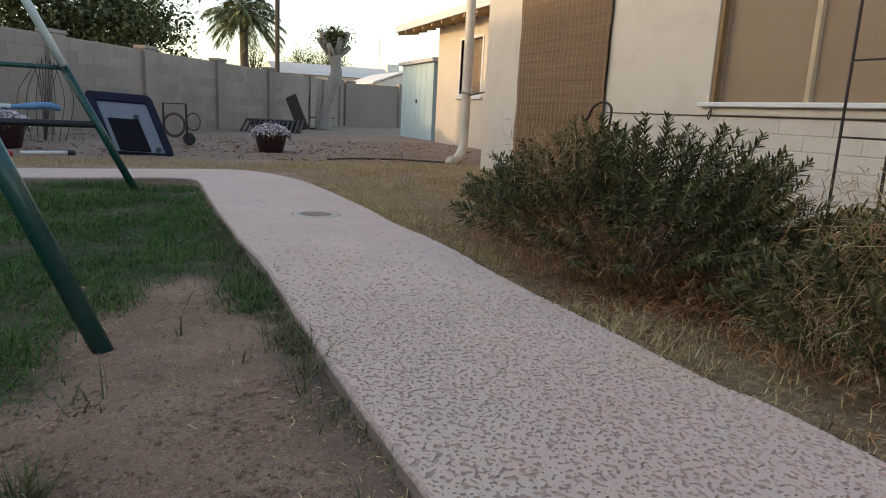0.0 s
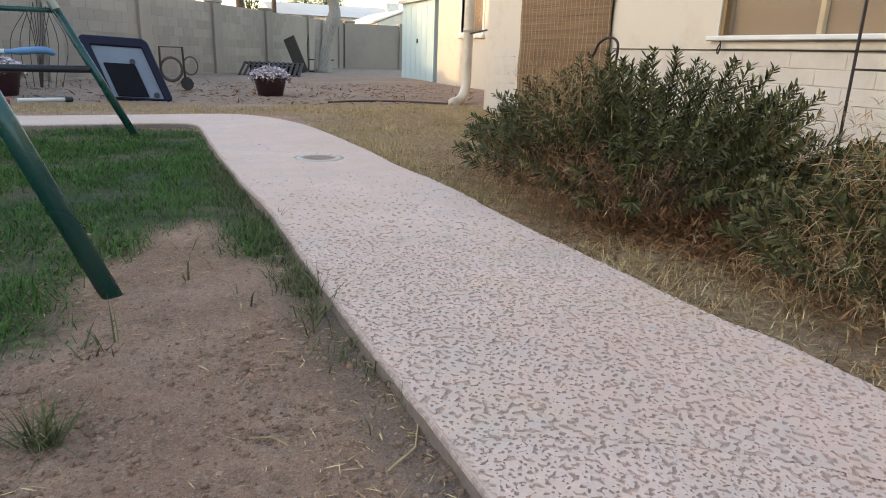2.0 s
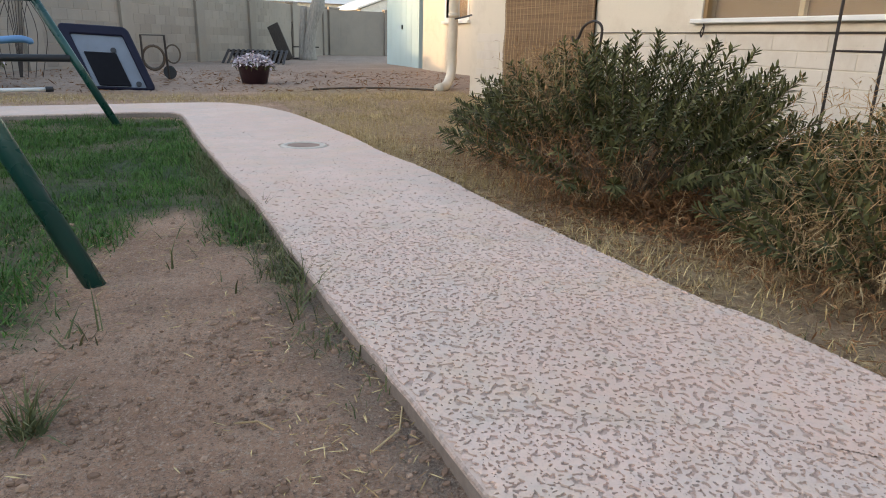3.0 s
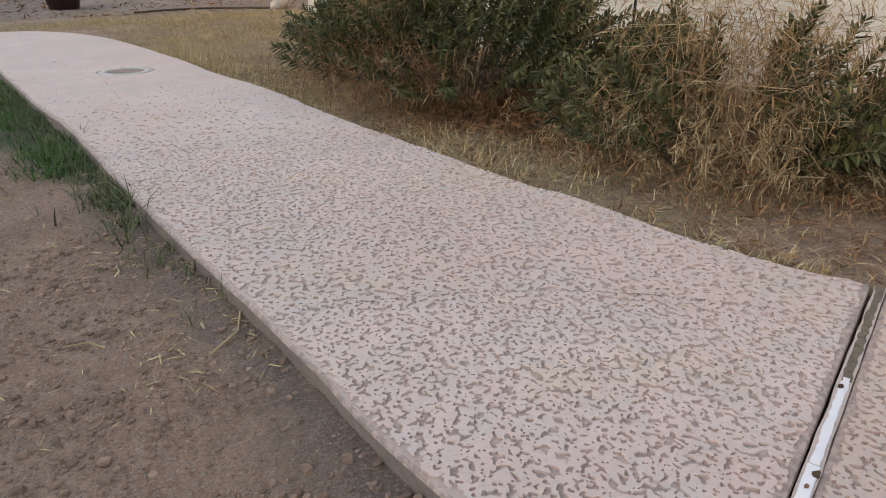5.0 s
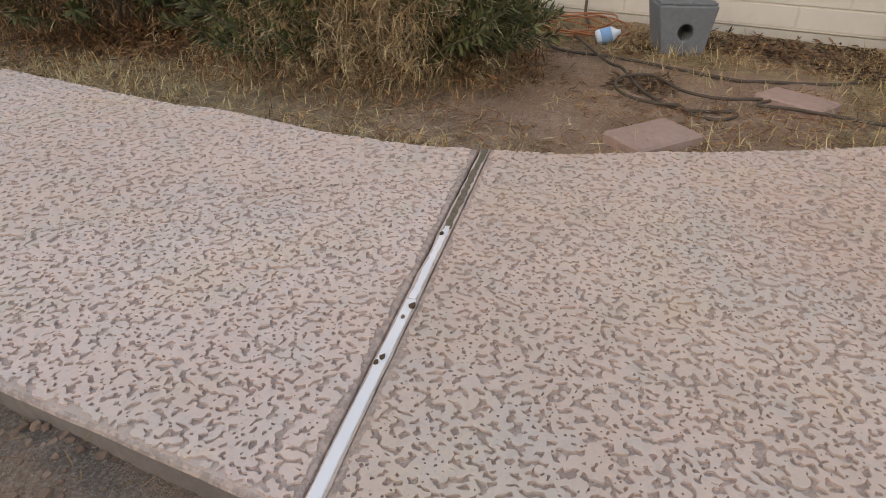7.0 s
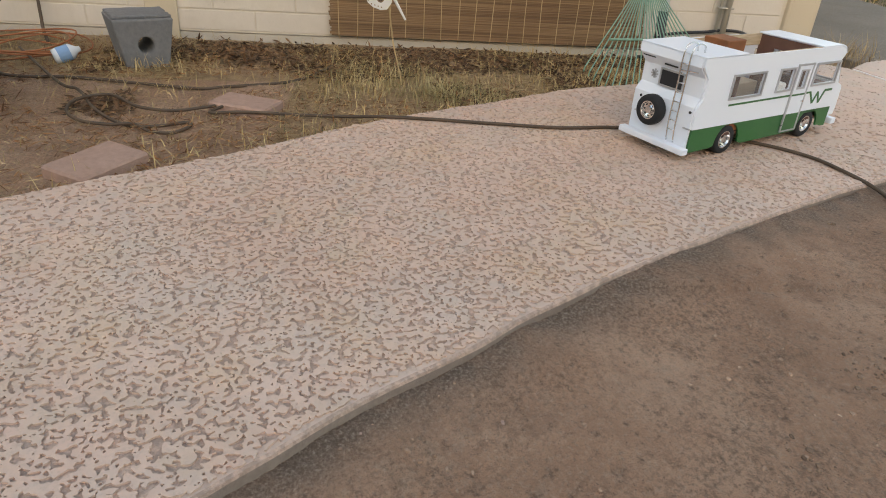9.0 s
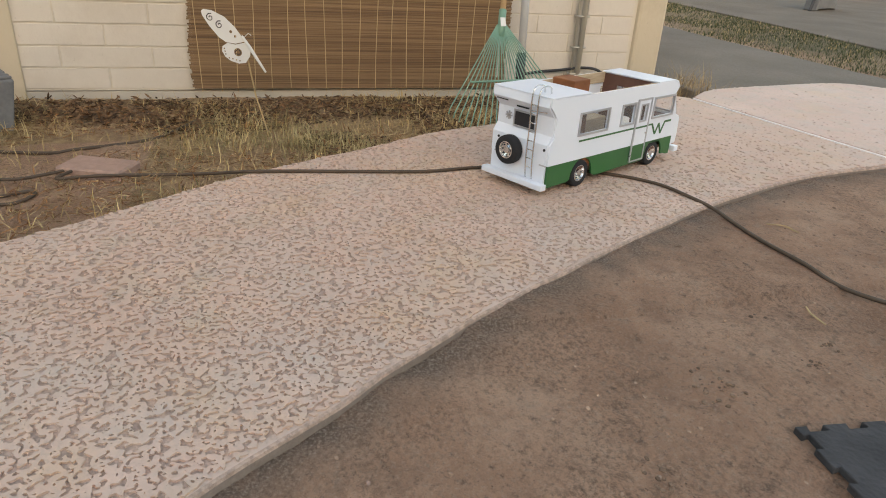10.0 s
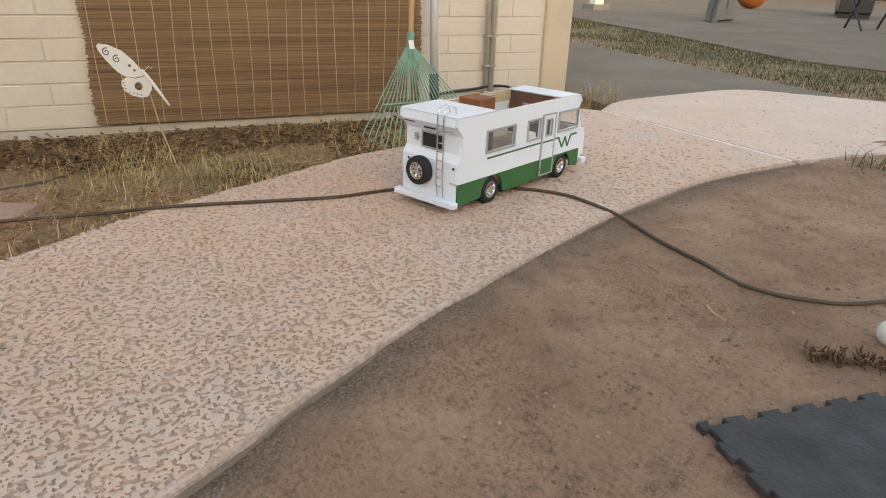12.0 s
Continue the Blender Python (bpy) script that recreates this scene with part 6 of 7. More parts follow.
# ---- bushes and ground cover ----
def oleander(center, radius, height, shoots, dry, label, dry_side=(0, 0), base_z=-0.1, sides=None):
    """A leggy bush: many leaning shoots ringed with narrow leaves, dry stalks among them."""
    bush = thing("oleander_bush", label, "bush", group="oleander bushes")
    c = np.array([*center, base_z])
    stems, LB, LD, LL = Geo(), [], [], []
    for k in range(shoots):
        az, q = rng.uniform(0, 2 * math.pi), math.sqrt(rng.uniform(0.02, 1))
        if sides is not None and rng.uniform(0, 1) > abs(math.sin(az - sides)) ** 1.5 + 0.12:
            continue
        r = np.array(radius) * q
        root = c + np.array([0.30 * r[0] * math.cos(az), 0.30 * r[1] * math.sin(az), 0])
        top_z = height * (1 - 0.62 * q ** 2.4) * rng.uniform(0.70, 1.04)
        top = c + np.array([r[0] * math.cos(az), r[1] * math.sin(az), top_z])
        lift = rng.uniform(0.1, 0.3)
        midp = root * 0.45 + top * 0.55 + np.array([0, 0, lift * (0.12 - 0.2 * (1 - q))])
        path = spline([root, midp, top], 6)
        stems.tube(path, [0.005] * 4 + [0.0035] * 5 + [0.0022] * (len(path) - 9), 5, caps=False)
        pts = np.array([tuple(p) for p in path])
        seg = np.linalg.norm(np.diff(pts, axis=0), axis=1)
        s = np.concatenate([[0], np.cumsum(seg)])
        start = s[-1] * rng.uniform(0.40, 0.68)
        at = np.arange(start, s[-1] + 0.004, 0.0125)
        for j, d in enumerate(at):
            p = np.array([np.interp(d, s, pts[:, a]) for a in range(3)])
            tang = np.array([np.interp(min(d + 0.02, s[-1]), s, pts[:, a]) for a in range(3)]) - np.array([np.interp(d - 0.02, s, pts[:, a]) for a in range(3)])
            tang /= np.linalg.norm(tang) + 1e-9
            u = np.cross(tang, [0.2, 0.5, 0.8])
            u /= np.linalg.norm(u) + 1e-9
            w = np.cross(tang, u)
            for m in range(3):
                a = 2.1 * m + 1.1 * j + rng.uniform(-0.3, 0.3)
                LB.append(p)
                LD.append(tang * rng.uniform(0.6, 1.35) + math.cos(a) * u + math.sin(a) * w)
                LL.append(rng.uniform(0.042, 0.074) * (1 if d < s[-1] - 0.05 else 0.75))
    part("stem_work", stems, STEM, bush, "thin brown stems")
    v, f = leaves(np.array(LB), np.array(LD), np.array(LL), 0.0110, 0.08)
    crown = raw("crown", v, f, OLEANDER)
    crown.parent = bush
    tagged(crown, "narrow dark green leaves")
    # rusty dead matter low inside the bush
    n = int(dry * 9)
    az, q = rng.uniform(0, 2 * np.pi, n), np.sqrt(rng.uniform(0, 1, n))
    rb = c + np.stack([radius[0] * 0.9 * q * np.cos(az), radius[1] * 0.9 * q * np.sin(az), height * rng.uniform(0, 0.5, n) * (1 - 0.6 * q)], 1)
    v, f = leaves(rb, rng.normal(0, 1, (n, 3)), rng.uniform(0.02, 0.06, n), 0.0045, 0.2)
    low = raw("dead_leaves", v, f, RUSTLEAF)
    low.parent = bush
    tagged(low, "rusty dead leaves")
    g = Geo()
    DB, DD = [], []
    for k in range(dry):
        az, q = rng.uniform(0, 2 * math.pi), math.sqrt(rng.uniform(0.0, 1))
        r = np.array(radius) * q * 0.95
        off = np.array([dry_side[0] * radius[0], dry_side[1] * radius[1], 0]) * rng.uniform(0.2, 1)
        root = c + np.array([0.7 * r[0] * math.cos(az), 0.7 * r[1] * math.sin(az), 0]) + off * 0.6
        top = c + np.array([r[0] * math.cos(az), r[1] * math.sin(az), height * (1 - 0.5 * q ** 2) * rng.uniform(0.2, 0.66 if dry < 500 else 0.76)]) + off
        kink = rng.normal(0, 0.11, 3)
        if dry > 500:
            root[2] += rng.uniform(0, 0.5) * height
            top = root * 0.6 + top * 0.4 + rng.normal(0, 0.07, 3) * [1, 1, 0.7]
            kink *= 0.45
            top[2] = max(top[2], base_z + 0.05)
        g.tube([root, (root + top) / 2 + kink, top, top + rng.normal(0, 0.05, 3)], [0.0008, 0.0007, 0.0006, 0.0004], 3, caps=False)
        for m in range(17):
            t = rng.uniform(0.35, 1)
            DB.append(root * (1 - t) + top * t + kink * (1 - abs(2 * t - 1)))
            DD.append(rng.normal(0, 1, 3) + [0, 0, 0.2])
    part("dead_growth", g, STRAWLEAF, bush, "dead straw-coloured stalks")
    v, f = leaves(np.array(DB), np.array(DD), rng.uniform(0.02, 0.065, len(DB)), 0.0024, 0.45)
    dryl = raw("dry_leaves", v, f, STRAWLEAF)
    dryl.parent = bush
    tagged(dryl, "curled dry leaves")


oleander((2.26, 2.84), (0.93, 1.34), 0.80, 290, 70, "dark green oleander bush with dead stalks, growing by the house", (-0.1, 0.0))
oleander((2.16, 1.20), (0.66, 0.74), 0.62, 190, 820, "straggly oleander bush, half dried to straw, beside the walkway", (-0.1, 0.0), sides=3.65)


def dead_clump(center, spread, count, label, leaf=TANLEAF, twig=STRAWLEAF):
    """A tangle of dead tan twigs and curled leaves caught in a bush."""
    t = thing("dead_branch", label, "dead branch", group="dead branches")
    base = np.array(center) + np.clip(rng.normal(0, 1, (count, 3)), -1.7, 1.7) * spread
    base[:, 2] = np.maximum(base[:, 2], -0.08)
    v, f = leaves(base, rng.normal(0, 1, (count, 3)) + [0, 0, 0.3], rng.uniform(0.03, 0.08, count), 0.003, 0.4)
    raw("dry_foliage", v, f, leaf).parent = t
    g = Geo()
    root = np.array([center[0], center[1], -0.1])
    for k in range(count // 36):
        tip = np.array(center) + np.clip(rng.normal(0, 1, 3), -1.2, 1.2) * spread * 1.3
        tip[2] = max(tip[2], 0.0)
        st = root + rng.normal(0, 0.08, 3) * [1, 1, 0] if k < 7 else np.array(center) + np.clip(rng.normal(0, 1, 3), -1.3, 1.3) * spread
        g.tube([st, (st + tip) / 2 + rng.normal(0, 0.05, 3), tip], [0.0010, 0.0007, 0.0005], 3, caps=False)
    tagged(part("twig_work", g, twig, t), "thin dead twigs", kind="stuff")


dead_clump((1.74, 2.80, 0.42), np.array([0.10, 0.13, 0.14]), 1500, "dead tan branch tangled in the oleander bush")
dead_clump((2.10, 3.50, 0.44), np.array([0.12, 0.14, 0.10]), 560, "dry tan branch top beside the reed blind")
dead_clump((1.66, 2.55, 0.14), np.array([0.18, 0.32, 0.09]), 3200, "dead rust-brown undergrowth below the oleander bush", RUSTLEAF, STEM)
dead_clump((2.02, 1.08, 0.34), np.array([0.22, 0.24, 0.13]), 4800, "dead straw-coloured branch in the drying bush")


def scatter(n, x0, x1, y0, y1):
    return rng.uniform(x0, x1, n), rng.uniform(y0, y1, n)


WALK_POLY = LEFT_EDGE + RIGHT_EDGE
CURVE_POLY = NEAR_EDGE + FAR_EDGE


def clear(x, y):
    return ~(inside(x, y, WALK_POLY) | inside(x, y, CURVE_POLY) | inside(x, y, APRON)) & (x < WX - 0.03)


def field(x, y, s=1.9):
    return np.array([noise.noise((a * s, b * s, 0.3)) for a, b in zip(x, y)])


def cover(name, x, y, heights, width, lean, curl, material, label, category="grass"):
    z = ground_z(x, y) - 0.004
    v, f = blades(np.stack([x, y, z], 1), heights, width, lean, curl)
    tagged(raw(name, v, f, material), label, category, kind="stuff")


# Lawn
x, y = scatter(160000, -2.2, 0.36, 1.4, 6.35)
w = field(x, y, 3.0)
k = inside(x + rng.normal(0, 0.05, len(x)), y + rng.normal(0, 0.06, len(x)), LAWN) & clear(x, y) & (rng.uniform(0, 1, len(x)) < np.clip(0.95 + w, 0.7, 1))
x, y, w = x[k], y[k], w[k]
near = np.clip((3.4 - y) / 1.2, 0, 1)
h = rng.uniform(0.022, 0.062, len(x)) * (1 + 0.7 * w) * (1 + 0.35 * near * rng.uniform(0, 1, len(x)))
cover("lawn_grass", x, y, h * 1.15, 0.0040, 0.95, 0.7, GRASS, "short green lawn beside the walkway")
# Weedy fringe along the slab
ys = 0.9 + 3.4 * rng.uniform(0, 1, 6500) ** 0.8
xs = np.interp(ys, [q[1] for q in LEFT_EDGE[::-1]], [q[0] for q in LEFT_EDGE[::-1]]) - np.abs(rng.normal(0.0, 0.06, len(ys))) - 0.006
k = rng.uniform(0, 1, len(ys)) < np.clip(0.16 + 0.7 * (ys - 1.3) / 1.6 + 0.9 * field(xs, ys, 4), 0.03, 1)
cover("edge_weeds", xs[k], ys[k], rng.uniform(0.02, 0.085, k.sum()), 0.0034, 0.6, 0.9, OLIVE, "ragged weeds along the slab edge", "weeds")
# Dead grass lying on the dirt
x, y = scatter(5200, -1.3, 0.42, 0.85, 2.9)
k = clear(x, y) & (rng.uniform(0, 1, len(x)) < np.clip(0.12 + 0.9 * field(x, y, 3.1) + 0.45 * (x > 0.25) + 0.3 * (y > 2.0), 0.02, 1))
v, f = leaves(np.stack([x[k], y[k], ground_z(x[k], y[k]) + relief(x[k], y[k]) + 0.003], 1), np.stack([*rng.normal(0, 1, (2, k.sum())), rng.normal(0.08, 0.12, k.sum())], 1), rng.uniform(0.012, 0.045, k.sum()), 0.0022, 0.05)
tagged(raw("dead_grass", v, f, DRYGRASS), "bits of dead grass lying on the bare dirt", "grass", kind="stuff")
# Single tufts on the dirt
TB = []
for cx, cy, n, sp in ((-0.265, 1.27, 70, 0.016), (0.31, 1.70, 34, 0.022), (-0.003, 2.13, 7, 0.006), (0.17, 1.84, 9, 0.02), (0.30, 1.58, 14, 0.03), (0.335, 2.0, 40, 0.03), (0.372, 1.48, 10, 0.008), (-0.22, 1.66, 18, 0.03), (0.1, 2.5, 24, 0.10), (0.345, 2.75, 30, 0.02), (0.36, 1.86, 14, 0.008), (1.85, -3.45, 60, 0.05)):
    TB.append(np.stack([rng.normal(cx, sp, n), rng.normal(cy, sp, n)], 1))
TB = np.concatenate(TB)
cover("weed_tufts", TB[:, 0], TB[:, 1], rng.uniform(0.05, 0.15, len(TB)), 0.0046, 0.75, 0.5, OLIVE, "scattered weed tufts on the bare dirt", "weeds")
# Dry grass by the house
x, y = scatter(270000, 1.15, 3.7, -2.9, 8.3)
w = field(x, y)
edge = np.where(y > 0.4, np.interp(y, [0.4, 1.1, 3.2, 5.8, 8], [1.48, 1.39, 1.31, 1.15, 0.6]), np.interp(y, [-2.9, -2.3, -1.1, -0.25, 0.4], [3.2, 2.92, 2.44, 1.86, 1.48]))
house_side = np.where(y > 0.4, x > 1.1, x > edge - 0.05)
near = np.exp(-np.abs(x - edge) / 0.18)
dens = np.clip(0.40 + 0.5 * w + 0.5 * near, 0.05, 1)
bare = (y < 0.85) & (y > -0.45) & (x > 1.6) & (x < 3.0)
dens = np.where(bare, dens * 0.2, dens)
dens = np.where((y > 1.0) & (y < 2.8) & (x > 1.68), dens * 0.14, dens)
k = (rng.uniform(0, 1, len(x)) < dens) & clear(x, y) & house_side
cover("dry_grass", x[k], y[k], rng.uniform(0.025, 0.10, k.sum()) * (0.55 + 0.6 * np.clip(w[k] + 0.5, 0, 1)), 0.0028, 1.32, 0.35, DRYGRASS, "matted dry yellow grass by the house wall", "grass")
x, y = scatter(14000, 1.15, 3.7, -2.9, 8.3)
edge2 = np.interp(y, [-2.9, -2.3, -1.1, -0.25, 0.4, 1.1], [3.2, 2.92, 2.44, 1.86, 1.48, 1.1])
k = (x > edge2 - 0.03) & (field(x, y, 1.3) > 0.12) & clear(x, y) & ~((y < 0.85) & (y > -0.3) & (x < 3))
cover("olive_grass", x[k], y[k], rng.uniform(0.02, 0.055, k.sum()), 0.003, 0.7, 0.9, OLIVE, "half-green grass among the straw", "grass")
# Dry strip behind the walkway
x, y = scatter(30000, -4, 4, 6.85, 9.2)
k = (rng.uniform(0, 1, len(x)) < np.clip(1.1 - np.abs(y - 7.75 + 0.05 * x) / 0.7 + 0.5 * field(x, y), 0, 1)) & clear(x, y)
cover("dry_strip", x[k], y[k], rng.uniform(0.02, 0.06, k.sum()), 0.005, 0.6, 0.8, DRYGRASS, "dry grass strip behind the walkway", "grass")
# Strip between drive and patio
x, y = scatter(60000, 2.4, 12, -7.4, -5.0)
yy = np.interp(x, [2.4, 3.4, 4.8, 6.8, 10, 12], [-7.2, -6.75, -6.4, -6.85, -7.35, -7.6])
k = (y > yy) & (y < np.interp(x, [2.4, 3.2, 5.6, 7.2, 12], [-5.75, -5.05, -5.06, -5.15, -5.6])) & (field(x, y, 1.6) + rng.uniform(-0.4, 0.6, len(x)) > -0.05)
half = rng.uniform(0, 1, len(x)) < 0.86
cover("strip_grass", x[k & half], y[k & half], rng.uniform(0.02, 0.06, (k & half).sum()), 0.006, 0.6, 0.8, VERGE, "patchy grass strip beside the patio", "grass")
cover("strip_straw", x[k & ~half], y[k & ~half], rng.uniform(0.02, 0.06, (k & ~half).sum()), 0.006, 0.7, 0.8, DRYGRASS, "dry patches in the grass strip", "grass")
# Dry weeds at the foot of the house corner
x, y = rng.normal(3.52, 0.10, 420), rng.normal(-3.20, 0.09, 420)
k = clear(x, y) & ((x < WX - 0.04) | (y < WALL_Y0 - 0.03))
cover("corner_weeds", x[k], y[k], rng.uniform(0.06, 0.24, k.sum()), 0.0034, 0.4, 0.7, STRAWLEAF, "pale dry weeds at the foot of the house corner", "weeds")
x, y = np.concatenate([rng.normal(2.72, 0.09, 900), rng.normal(2.98, 0.16, 700), rng.normal(2.55, 0.05, 300)]), np.concatenate([rng.normal(-0.98, 0.10, 900), rng.normal(-0.72, 0.16, 700), rng.normal(-1.18, 0.06, 300)])
k = clear(x, y)
cover("verge_weeds", x[k], y[k], rng.uniform(0.03, 0.12, k.sum()), 0.0026, 0.7, 0.8, PALEWEED, "pale green and straw weeds beside the walkway", "weeds")
# Rust pile under the first bush
x, y = rng.normal(2.02, 0.28, 7000), rng.normal(2.15, 0.30, 7000)
v, f = leaves(np.stack([x, y, ground_z(x, y) + rng.uniform(0, 0.14, len(x)) * np.exp(-((x - 2.05) ** 2 + (y - 2.05) ** 2) / 0.1)], 1), np.stack([*rng.normal(0, 1, (2, len(x))), rng.normal(0, 0.4, len(x))], 1), rng.uniform(0.02, 0.07, len(x)), 0.006, 0.1)
tagged(raw("rust_pile", v, f, RUSTLEAF), "pile of rust-brown dead leaves under the bush", "leaf litter", kind="stuff")
# Dry sprigs on the dirt inside the bend
along = rng.uniform(0, 1, 260)
x, y = 0.90 - 0.09 * along + rng.normal(0, 0.010, 260), -1.945 - 0.12 * along + rng.normal(0, 0.010, 260)
v, f = leaves(np.stack([x, y, ground_z(x, y) + rng.uniform(0, 0.02, 260)], 1), rng.normal(0, 1, (260, 3)), rng.uniform(0.01, 0.03, 260), 0.005, 0.1)
tagged(raw("dry_sprigs", v, f, MULCH), "dry brown sprigs lying on the dirt", "twigs", kind="stuff")
# Debris on the far dirt
x, y = scatter(5000, -3.5, 5.5, 8.6, 14)
v, f = leaves(np.stack([x, y, ground_z(x, y) + 0.006], 1), np.stack([*rng.normal(0, 1, (2, len(x))), rng.normal(0, 0.2, len(x))], 1), rng.uniform(0.03, 0.14, len(x)), 0.015, 0.05)
tagged(raw("yard_debris", v, f, RUSTLEAF), "scattered dry leaves and twigs on the back dirt", "leaf litter", kind="stuff")
# Straw lying flat over the bed
x, y = scatter(75000, 1.3, 3.66, -2.8, 5.2)
bed = np.interp(y, [-2.9, -2.3, -1.1, -0.25, 0.4, 1.1], [3.2, 2.92, 2.44, 1.86, 1.48, 1.1])
k = clear(x, y) & (x > bed - 0.03) & ~((x > 1.66) & (x < 2.6) & (y > 1.75) & (y < 2.75)) & (rng.uniform(0, 1, len(x)) < np.clip(0.6 + 1.0 * field(x, y, 2.3) + 0.3 * (x < bed + 0.3), 0.1, 1) * np.where((y < 0.85) & (y > -0.3) & (x > 1.75) & (x < 3.0), 0.45, 1))
x, y = x[k], y[k]
v, f = leaves(np.stack([x, y, ground_z(x, y) + rng.uniform(0.001, 0.02, len(x))], 1), np.stack([*rng.normal(0, 1, (2, len(x))), rng.normal(0.1, 0.22, len(x))], 1), rng.uniform(0.015, 0.055, len(x)), 0.0018, 0.12)
tagged(raw("straw_mat", v, f, STRAWLEAF), "tangled flat straw over the bed by the house", "straw", kind="stuff")
# Dark mulch by the wall
x, y = scatter(15000, 2.3, 3.68, -2.6, 0.5)
k = clear(x, y) & (x > np.interp(y, [-2.9, -2.3, -1.1, -0.25, 0.4, 1.1], [3.2, 2.92, 2.44, 1.86, 1.48, 1.1]) + 0.12) & (field(x, y, 2.6) + 0.5 * (x - 3.1) > -0.12)
x, y = x[k], y[k]
v, f = leaves(np.stack([x, y, ground_z(x, y) + rng.uniform(0.002, 0.02, len(x))], 1), np.stack([*rng.normal(0, 1, (2, len(x))), rng.normal(0, 0.2, len(x))], 1), rng.uniform(0.02, 0.06, len(x)), 0.010, 0.05)
tagged(raw("dark_mulch", v, f, MULCH), "dark brown mulch chips along the house wall", "mulch", kind="stuff")
# Leaf litter and twigs under the bushes
x, y = scatter(36000, 1.35, 3.6, -2.7, 4.6)
k = (field(x, y, 1.6) > -0.2) & clear(x, y) & (x > np.interp(y, [-2.9, -2.3, -1.1, -0.25, 0.4, 1.1], [3.2, 2.92, 2.44, 1.86, 1.48, 1.1]) - 0.03)
x, y = x[k], y[k]
v, f = leaves(np.stack([x, y, ground_z(x, y) + rng.uniform(0, 0.018, len(x))], 1), np.stack([*rng.normal(0, 1, (2, len(x))), rng.normal(0, 0.25, len(x))], 1), rng.uniform(0.02, 0.06, len(x)), 0.004, 0.08)
tagged(raw("leaf_litter", v, f, RUSTLEAF), "rust-brown fallen leaves under the bushes", "leaf litter", kind="stuff")


def stones(name, pts, sizes, material, label):
    """Small rounded clods, sunk a little into the ground."""
    pts = pts + np.stack([np.zeros(len(pts)), np.zeros(len(pts)), relief(pts[:, 0], pts[:, 1])], 1)
    V, F = [], []
    low = [(math.cos(k * 1.257), math.sin(k * 1.257), -0.35) for k in range(5)]
    ico = low + [(0.72 * math.cos(k * 1.257 + 0.6), 0.72 * math.sin(k * 1.257 + 0.6), 0.42) for k in range(5)]
    sides = [(k, (k + 1) % 5, 5 + k) for k in range(5)] + [((k + 1) % 5, 5 + (k + 1) % 5, 5 + k) for k in range(5)] + [(5, 6, 7, 8, 9)]
    fine = low + [(0.15, 0.05, 0.55)]
    cone = [(k, (k + 1) % 5, 5) for k in range(5)]
    for p, s in zip(pts, sizes):
        shape, faces = (ico, sides) if s > 0.0034 else (fine, cone)
        n = len(V)
        jit = rng.uniform(0.65, 1.2, (len(shape), 3)) * s * np.array([rng.uniform(0.7, 1.3), rng.uniform(0.7, 1.1), 0.8])
        V += (np.array(shape) * jit + p).tolist()
        F += [tuple(i + n for i in q) for q in faces]
    tagged(raw(name, V, F, material, False), label, "stones", kind="stuff")


def spot_plates():
    g = Geo()
    for cx, cy, r in JOINT_SPOTS:
        ring = [(cx + 0.7 * r * rng.uniform(0.5, 1.2) * math.cos(k), cy + 0.7 * r * rng.uniform(0.35, 0.8) * math.sin(k)) for k in np.arange(0, 6.2, 0.9)]
        g.plate([ring], 0.009, Matrix.Translation((0, 0, -0.004)))
    return g


x, y = scatter(52000, -1.2, 2.6, -3.0, 2.8)
k = clear(x, y) & (x < np.where(y > 0.3, 0.42, 0.5 + np.clip(-y, 0, 3) * 0.85)) & (rng.uniform(0, 1, len(x)) < np.clip(0.5 + 1.8 * gradient_noise(x / 0.3, y / 0.3, 31), 0.1, 1))
x, y = x[k], y[k]
stones("soil_clods", np.stack([x, y, ground_z(x, y)], 1), 0.0016 + np.where(y > 0.2, 0.007, 0.0045) * rng.uniform(0, 1, len(x)) ** 6, CLOD, "small clods and grit on the bare dirt")
tagged(part("joint_crumbs", spot_plates(), MULCH), "dark pieces for the holes and debris in the slab joint", "dirt", kind="stuff")
CL = np.concatenate([np.stack([rng.normal(cx, sp, n), rng.normal(cy, sp, n)], 1) for cx, cy, n, sp in ((0.932, -1.481, 60, 0.028), (0.958, -1.748, 20, 0.010), (1.007, -1.822, 16, 0.010), (1.142, -1.753, 8, 0.008), (1.477, -1.782, 14, 0.012), (0.62, -0.85, 40, 0.035), (1.1, -2.3, 30, 0.03), (0.75, -1.25, 24, 0.02), (1.45, -2.55, 30, 0.04), (0.05, 1.35, 40, 0.05), (-0.12, 1.9, 30, 0.06), (0.2, 1.2, 36, 0.04))])
stones("dark_clods", np.stack([CL[:, 0], CL[:, 1], ground_z(CL[:, 0], CL[:, 1])], 1), 0.0015 + 0.006 * rng.uniform(0, 1, len(CL)) ** 2, DARKCLOD, "crumbled dark clods on the dirt")
x, y = scatter(900, -1.3, 0.44, -0.4, 2.7)
k = clear(x, y) & (field(x, y, 2.2) > -0.1)
stones("dirt_lumps", np.stack([x[k], y[k], ground_z(x[k], y[k]) - 0.002], 1), 0.004 + 0.012 * rng.uniform(0, 1, k.sum()) ** 3, LUMP, "crumbly lumps of dirt on the bare ground")
x, y = scatter(11000, -0.7, 0.6, -0.5, 1.7)
k = clear(x, y) & (rng.uniform(0, 1, len(x)) < np.clip(0.55 + 1.6 * gradient_noise(x / 0.2, y / 0.2, 33), 0.1, 1))
stones("rubble", np.stack([x[k], y[k], ground_z(x[k], y[k]) + 0.002], 1), 0.0028 + 0.009 * rng.uniform(0, 1, k.sum()) ** 4, LUMP, "crumbled clods of dirt beside the walkway")
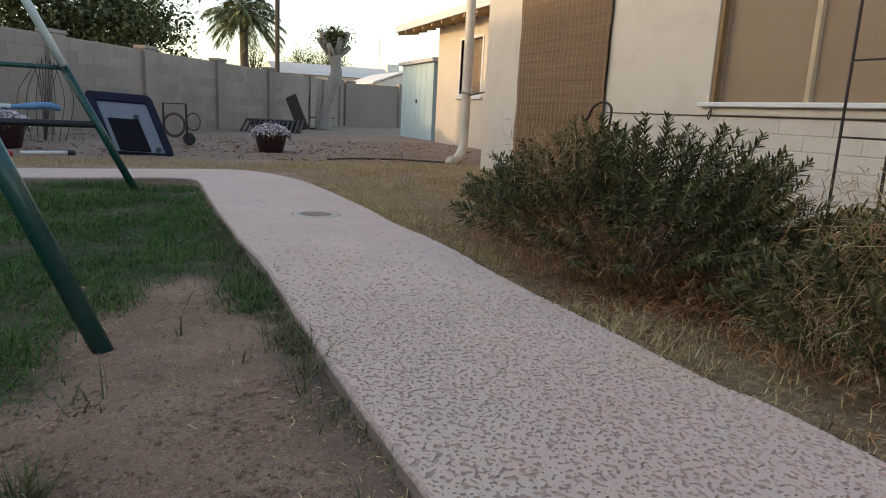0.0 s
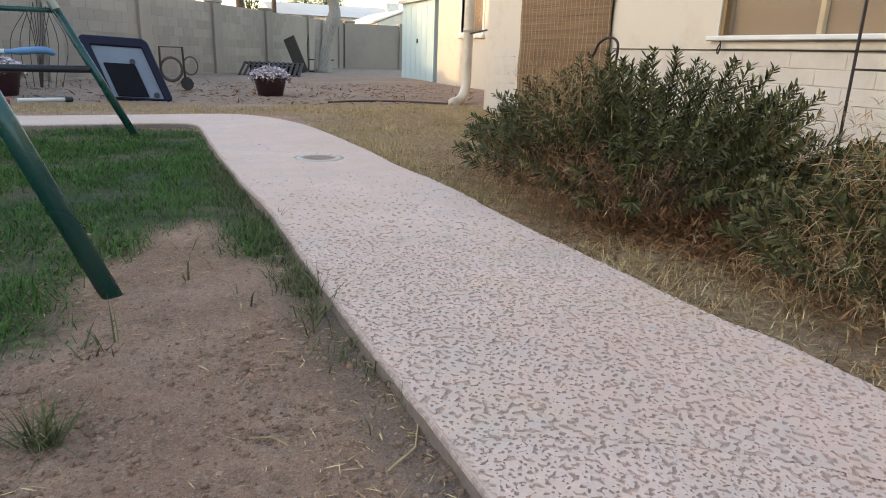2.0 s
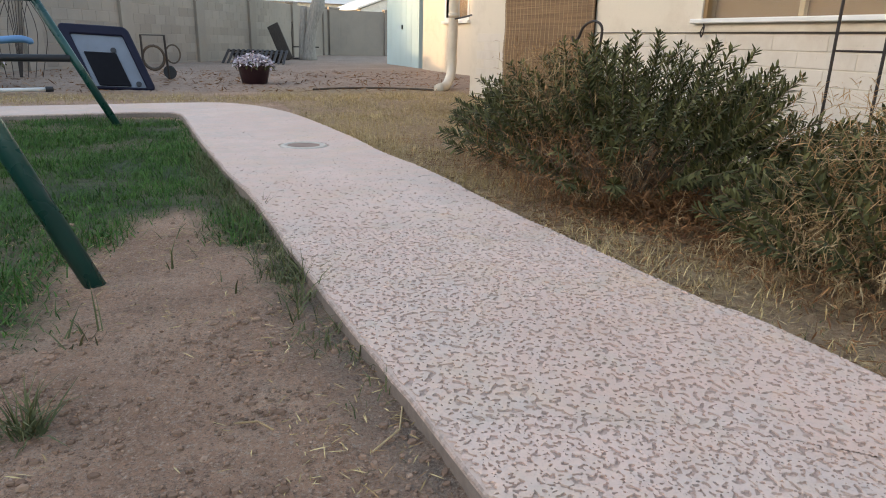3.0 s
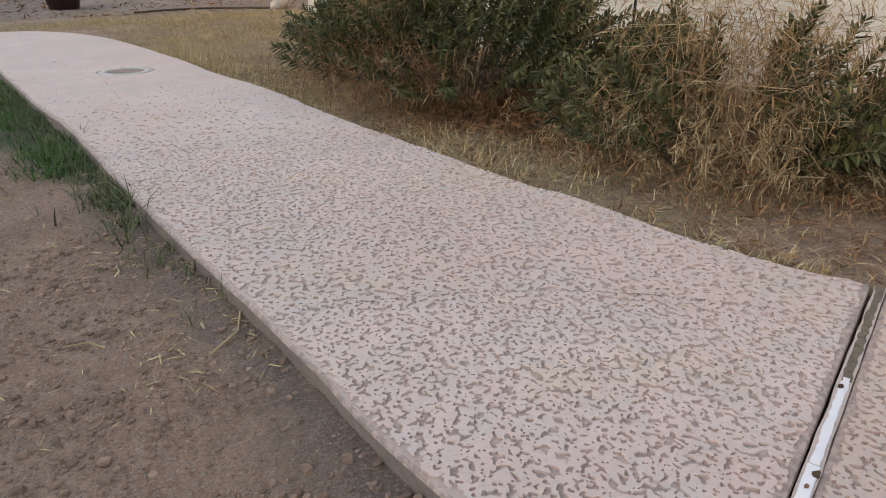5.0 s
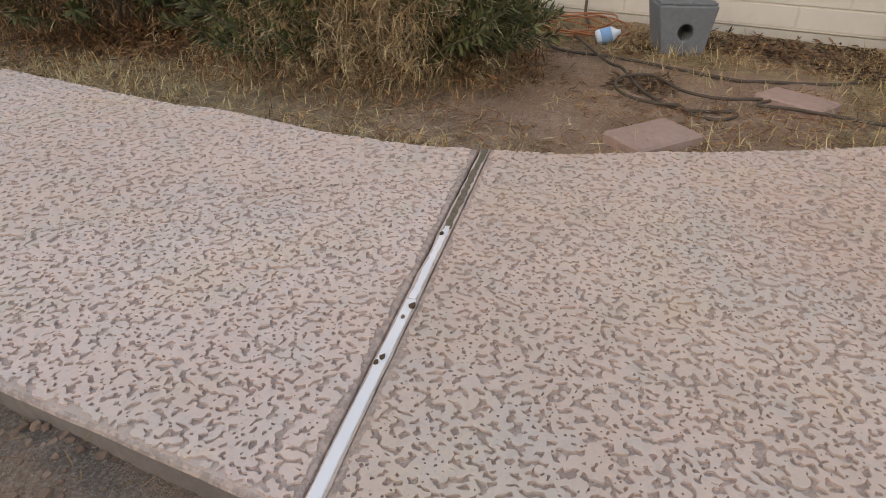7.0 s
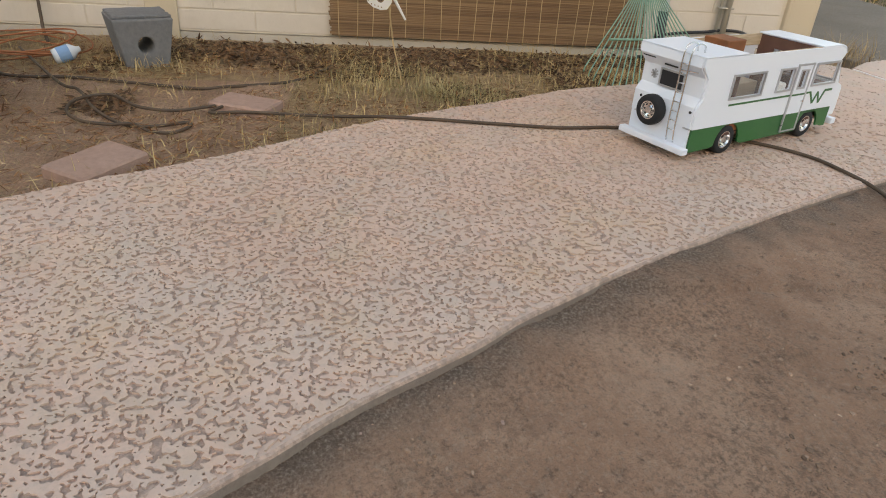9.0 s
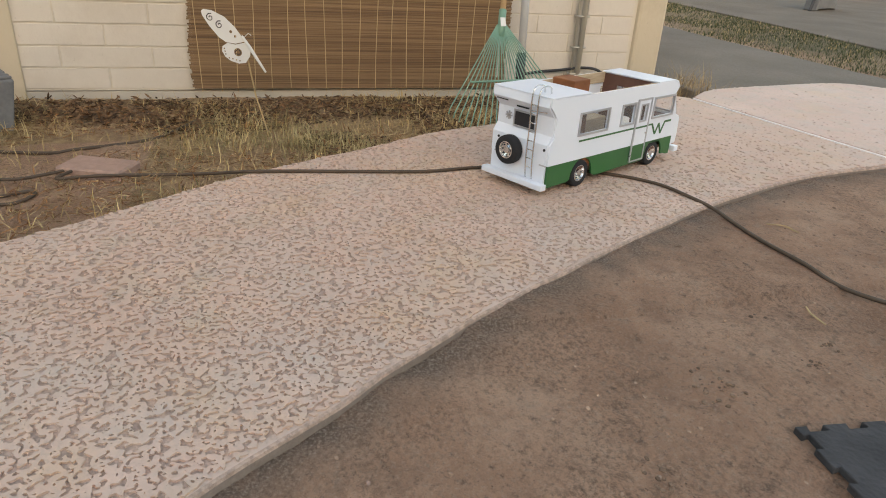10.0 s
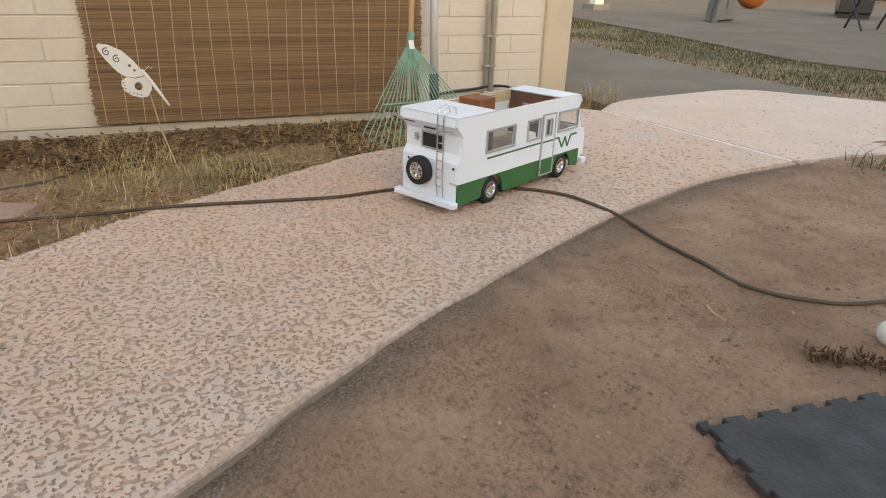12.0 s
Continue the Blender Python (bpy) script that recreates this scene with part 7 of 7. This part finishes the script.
x, y = scatter(2600, -0.5, 0.6, -0.4, 1.7)
k = clear(x, y) & (edge_distance(x, y, LEFT_EDGE[8:] + NEAR_EDGE) < np.abs(rng.normal(0.0, 0.08, len(x))))
v, f = leaves(np.stack([x[k], y[k], ground_z(x[k], y[k]) + relief(x[k], y[k]) + 0.004], 1), np.stack([*rng.normal(0, 1, (2, k.sum())), rng.normal(0.1, 0.2, k.sum())], 1), rng.uniform(0.02, 0.07, k.sum()), 0.0016, 0.2)
tagged(raw("dry_roots", v, f, TANLEAF), "thin dry roots and stalks along the slab edge", "twigs", kind="stuff")
x, y = scatter(260, -1.2, 2.4, -3.0, 2.8)
k = clear(x, y)
stones("pale_pebbles", np.stack([x[k], y[k], ground_z(x[k], y[k])], 1), rng.uniform(0.0015, 0.0045, k.sum()), PAVER, "pale pebbles on the dirt")
g = Geo()
for px_, py_, a, ln in ((0.30, 0.97, 0.6, 0.16), (0.15, 1.1, 2.2, 0.08), (1.5, -2.2, 0.3, 0.09), (0.6, -0.9, 1.5, 0.06), (0.22, 1.4, 1.0, 0.07), (1.15, -1.9, 2.6, 0.08)):
    z = float(ground_z(px_, py_)) + 0.004
    g.tube([(px_, py_, z), (px_ + ln * 0.5 * math.cos(a), py_ + ln * 0.5 * math.sin(a), z + 0.004), (px_ + ln * math.cos(a + 0.3), py_ + ln * math.sin(a + 0.3), z)], 0.002, 5)
tagged(part("dry_twigs", g, STRAWLEAF), "thin dry twigs lying on the dirt", "twigs", kind="stuff")

# ---- wall blocks, last ----
unit = Geo().box((0.0015, 0.0035, 0.0035), (0.0055, L - 0.0035, H - 0.0035)).mesh("wall_block", BLOCK, bevel=0.002)
half_unit = Geo().box((0.0015, 0.0035, 0.0035), (0.0055, L / 2 - 0.0035, H - 0.0035)).mesh("wall_half_block", BLOCK, bevel=0.002)
joined = Geo()
made = 0
for r in range(8):
    z = -0.062 + r * H
    y = WALL_Y0 + 0.19 - (L / 2 if r % 2 else 0)
    while y < WALL_Y1 - L:
        lo, hi = max(y, WALL_Y0 + 0.19), y + L
        if hi > 5.28 and lo < 7.0:
            y += L
            continue
        if hi - lo > L * 0.9 and made < 300:
            ob = new("block", unit)
            made += 1
        elif made < 300:
            ob = new("block", half_unit)
            made += 1
        ob.parent = wall_main
        ob.matrix_world = Matrix.Translation((WX, lo, z))
        y += L
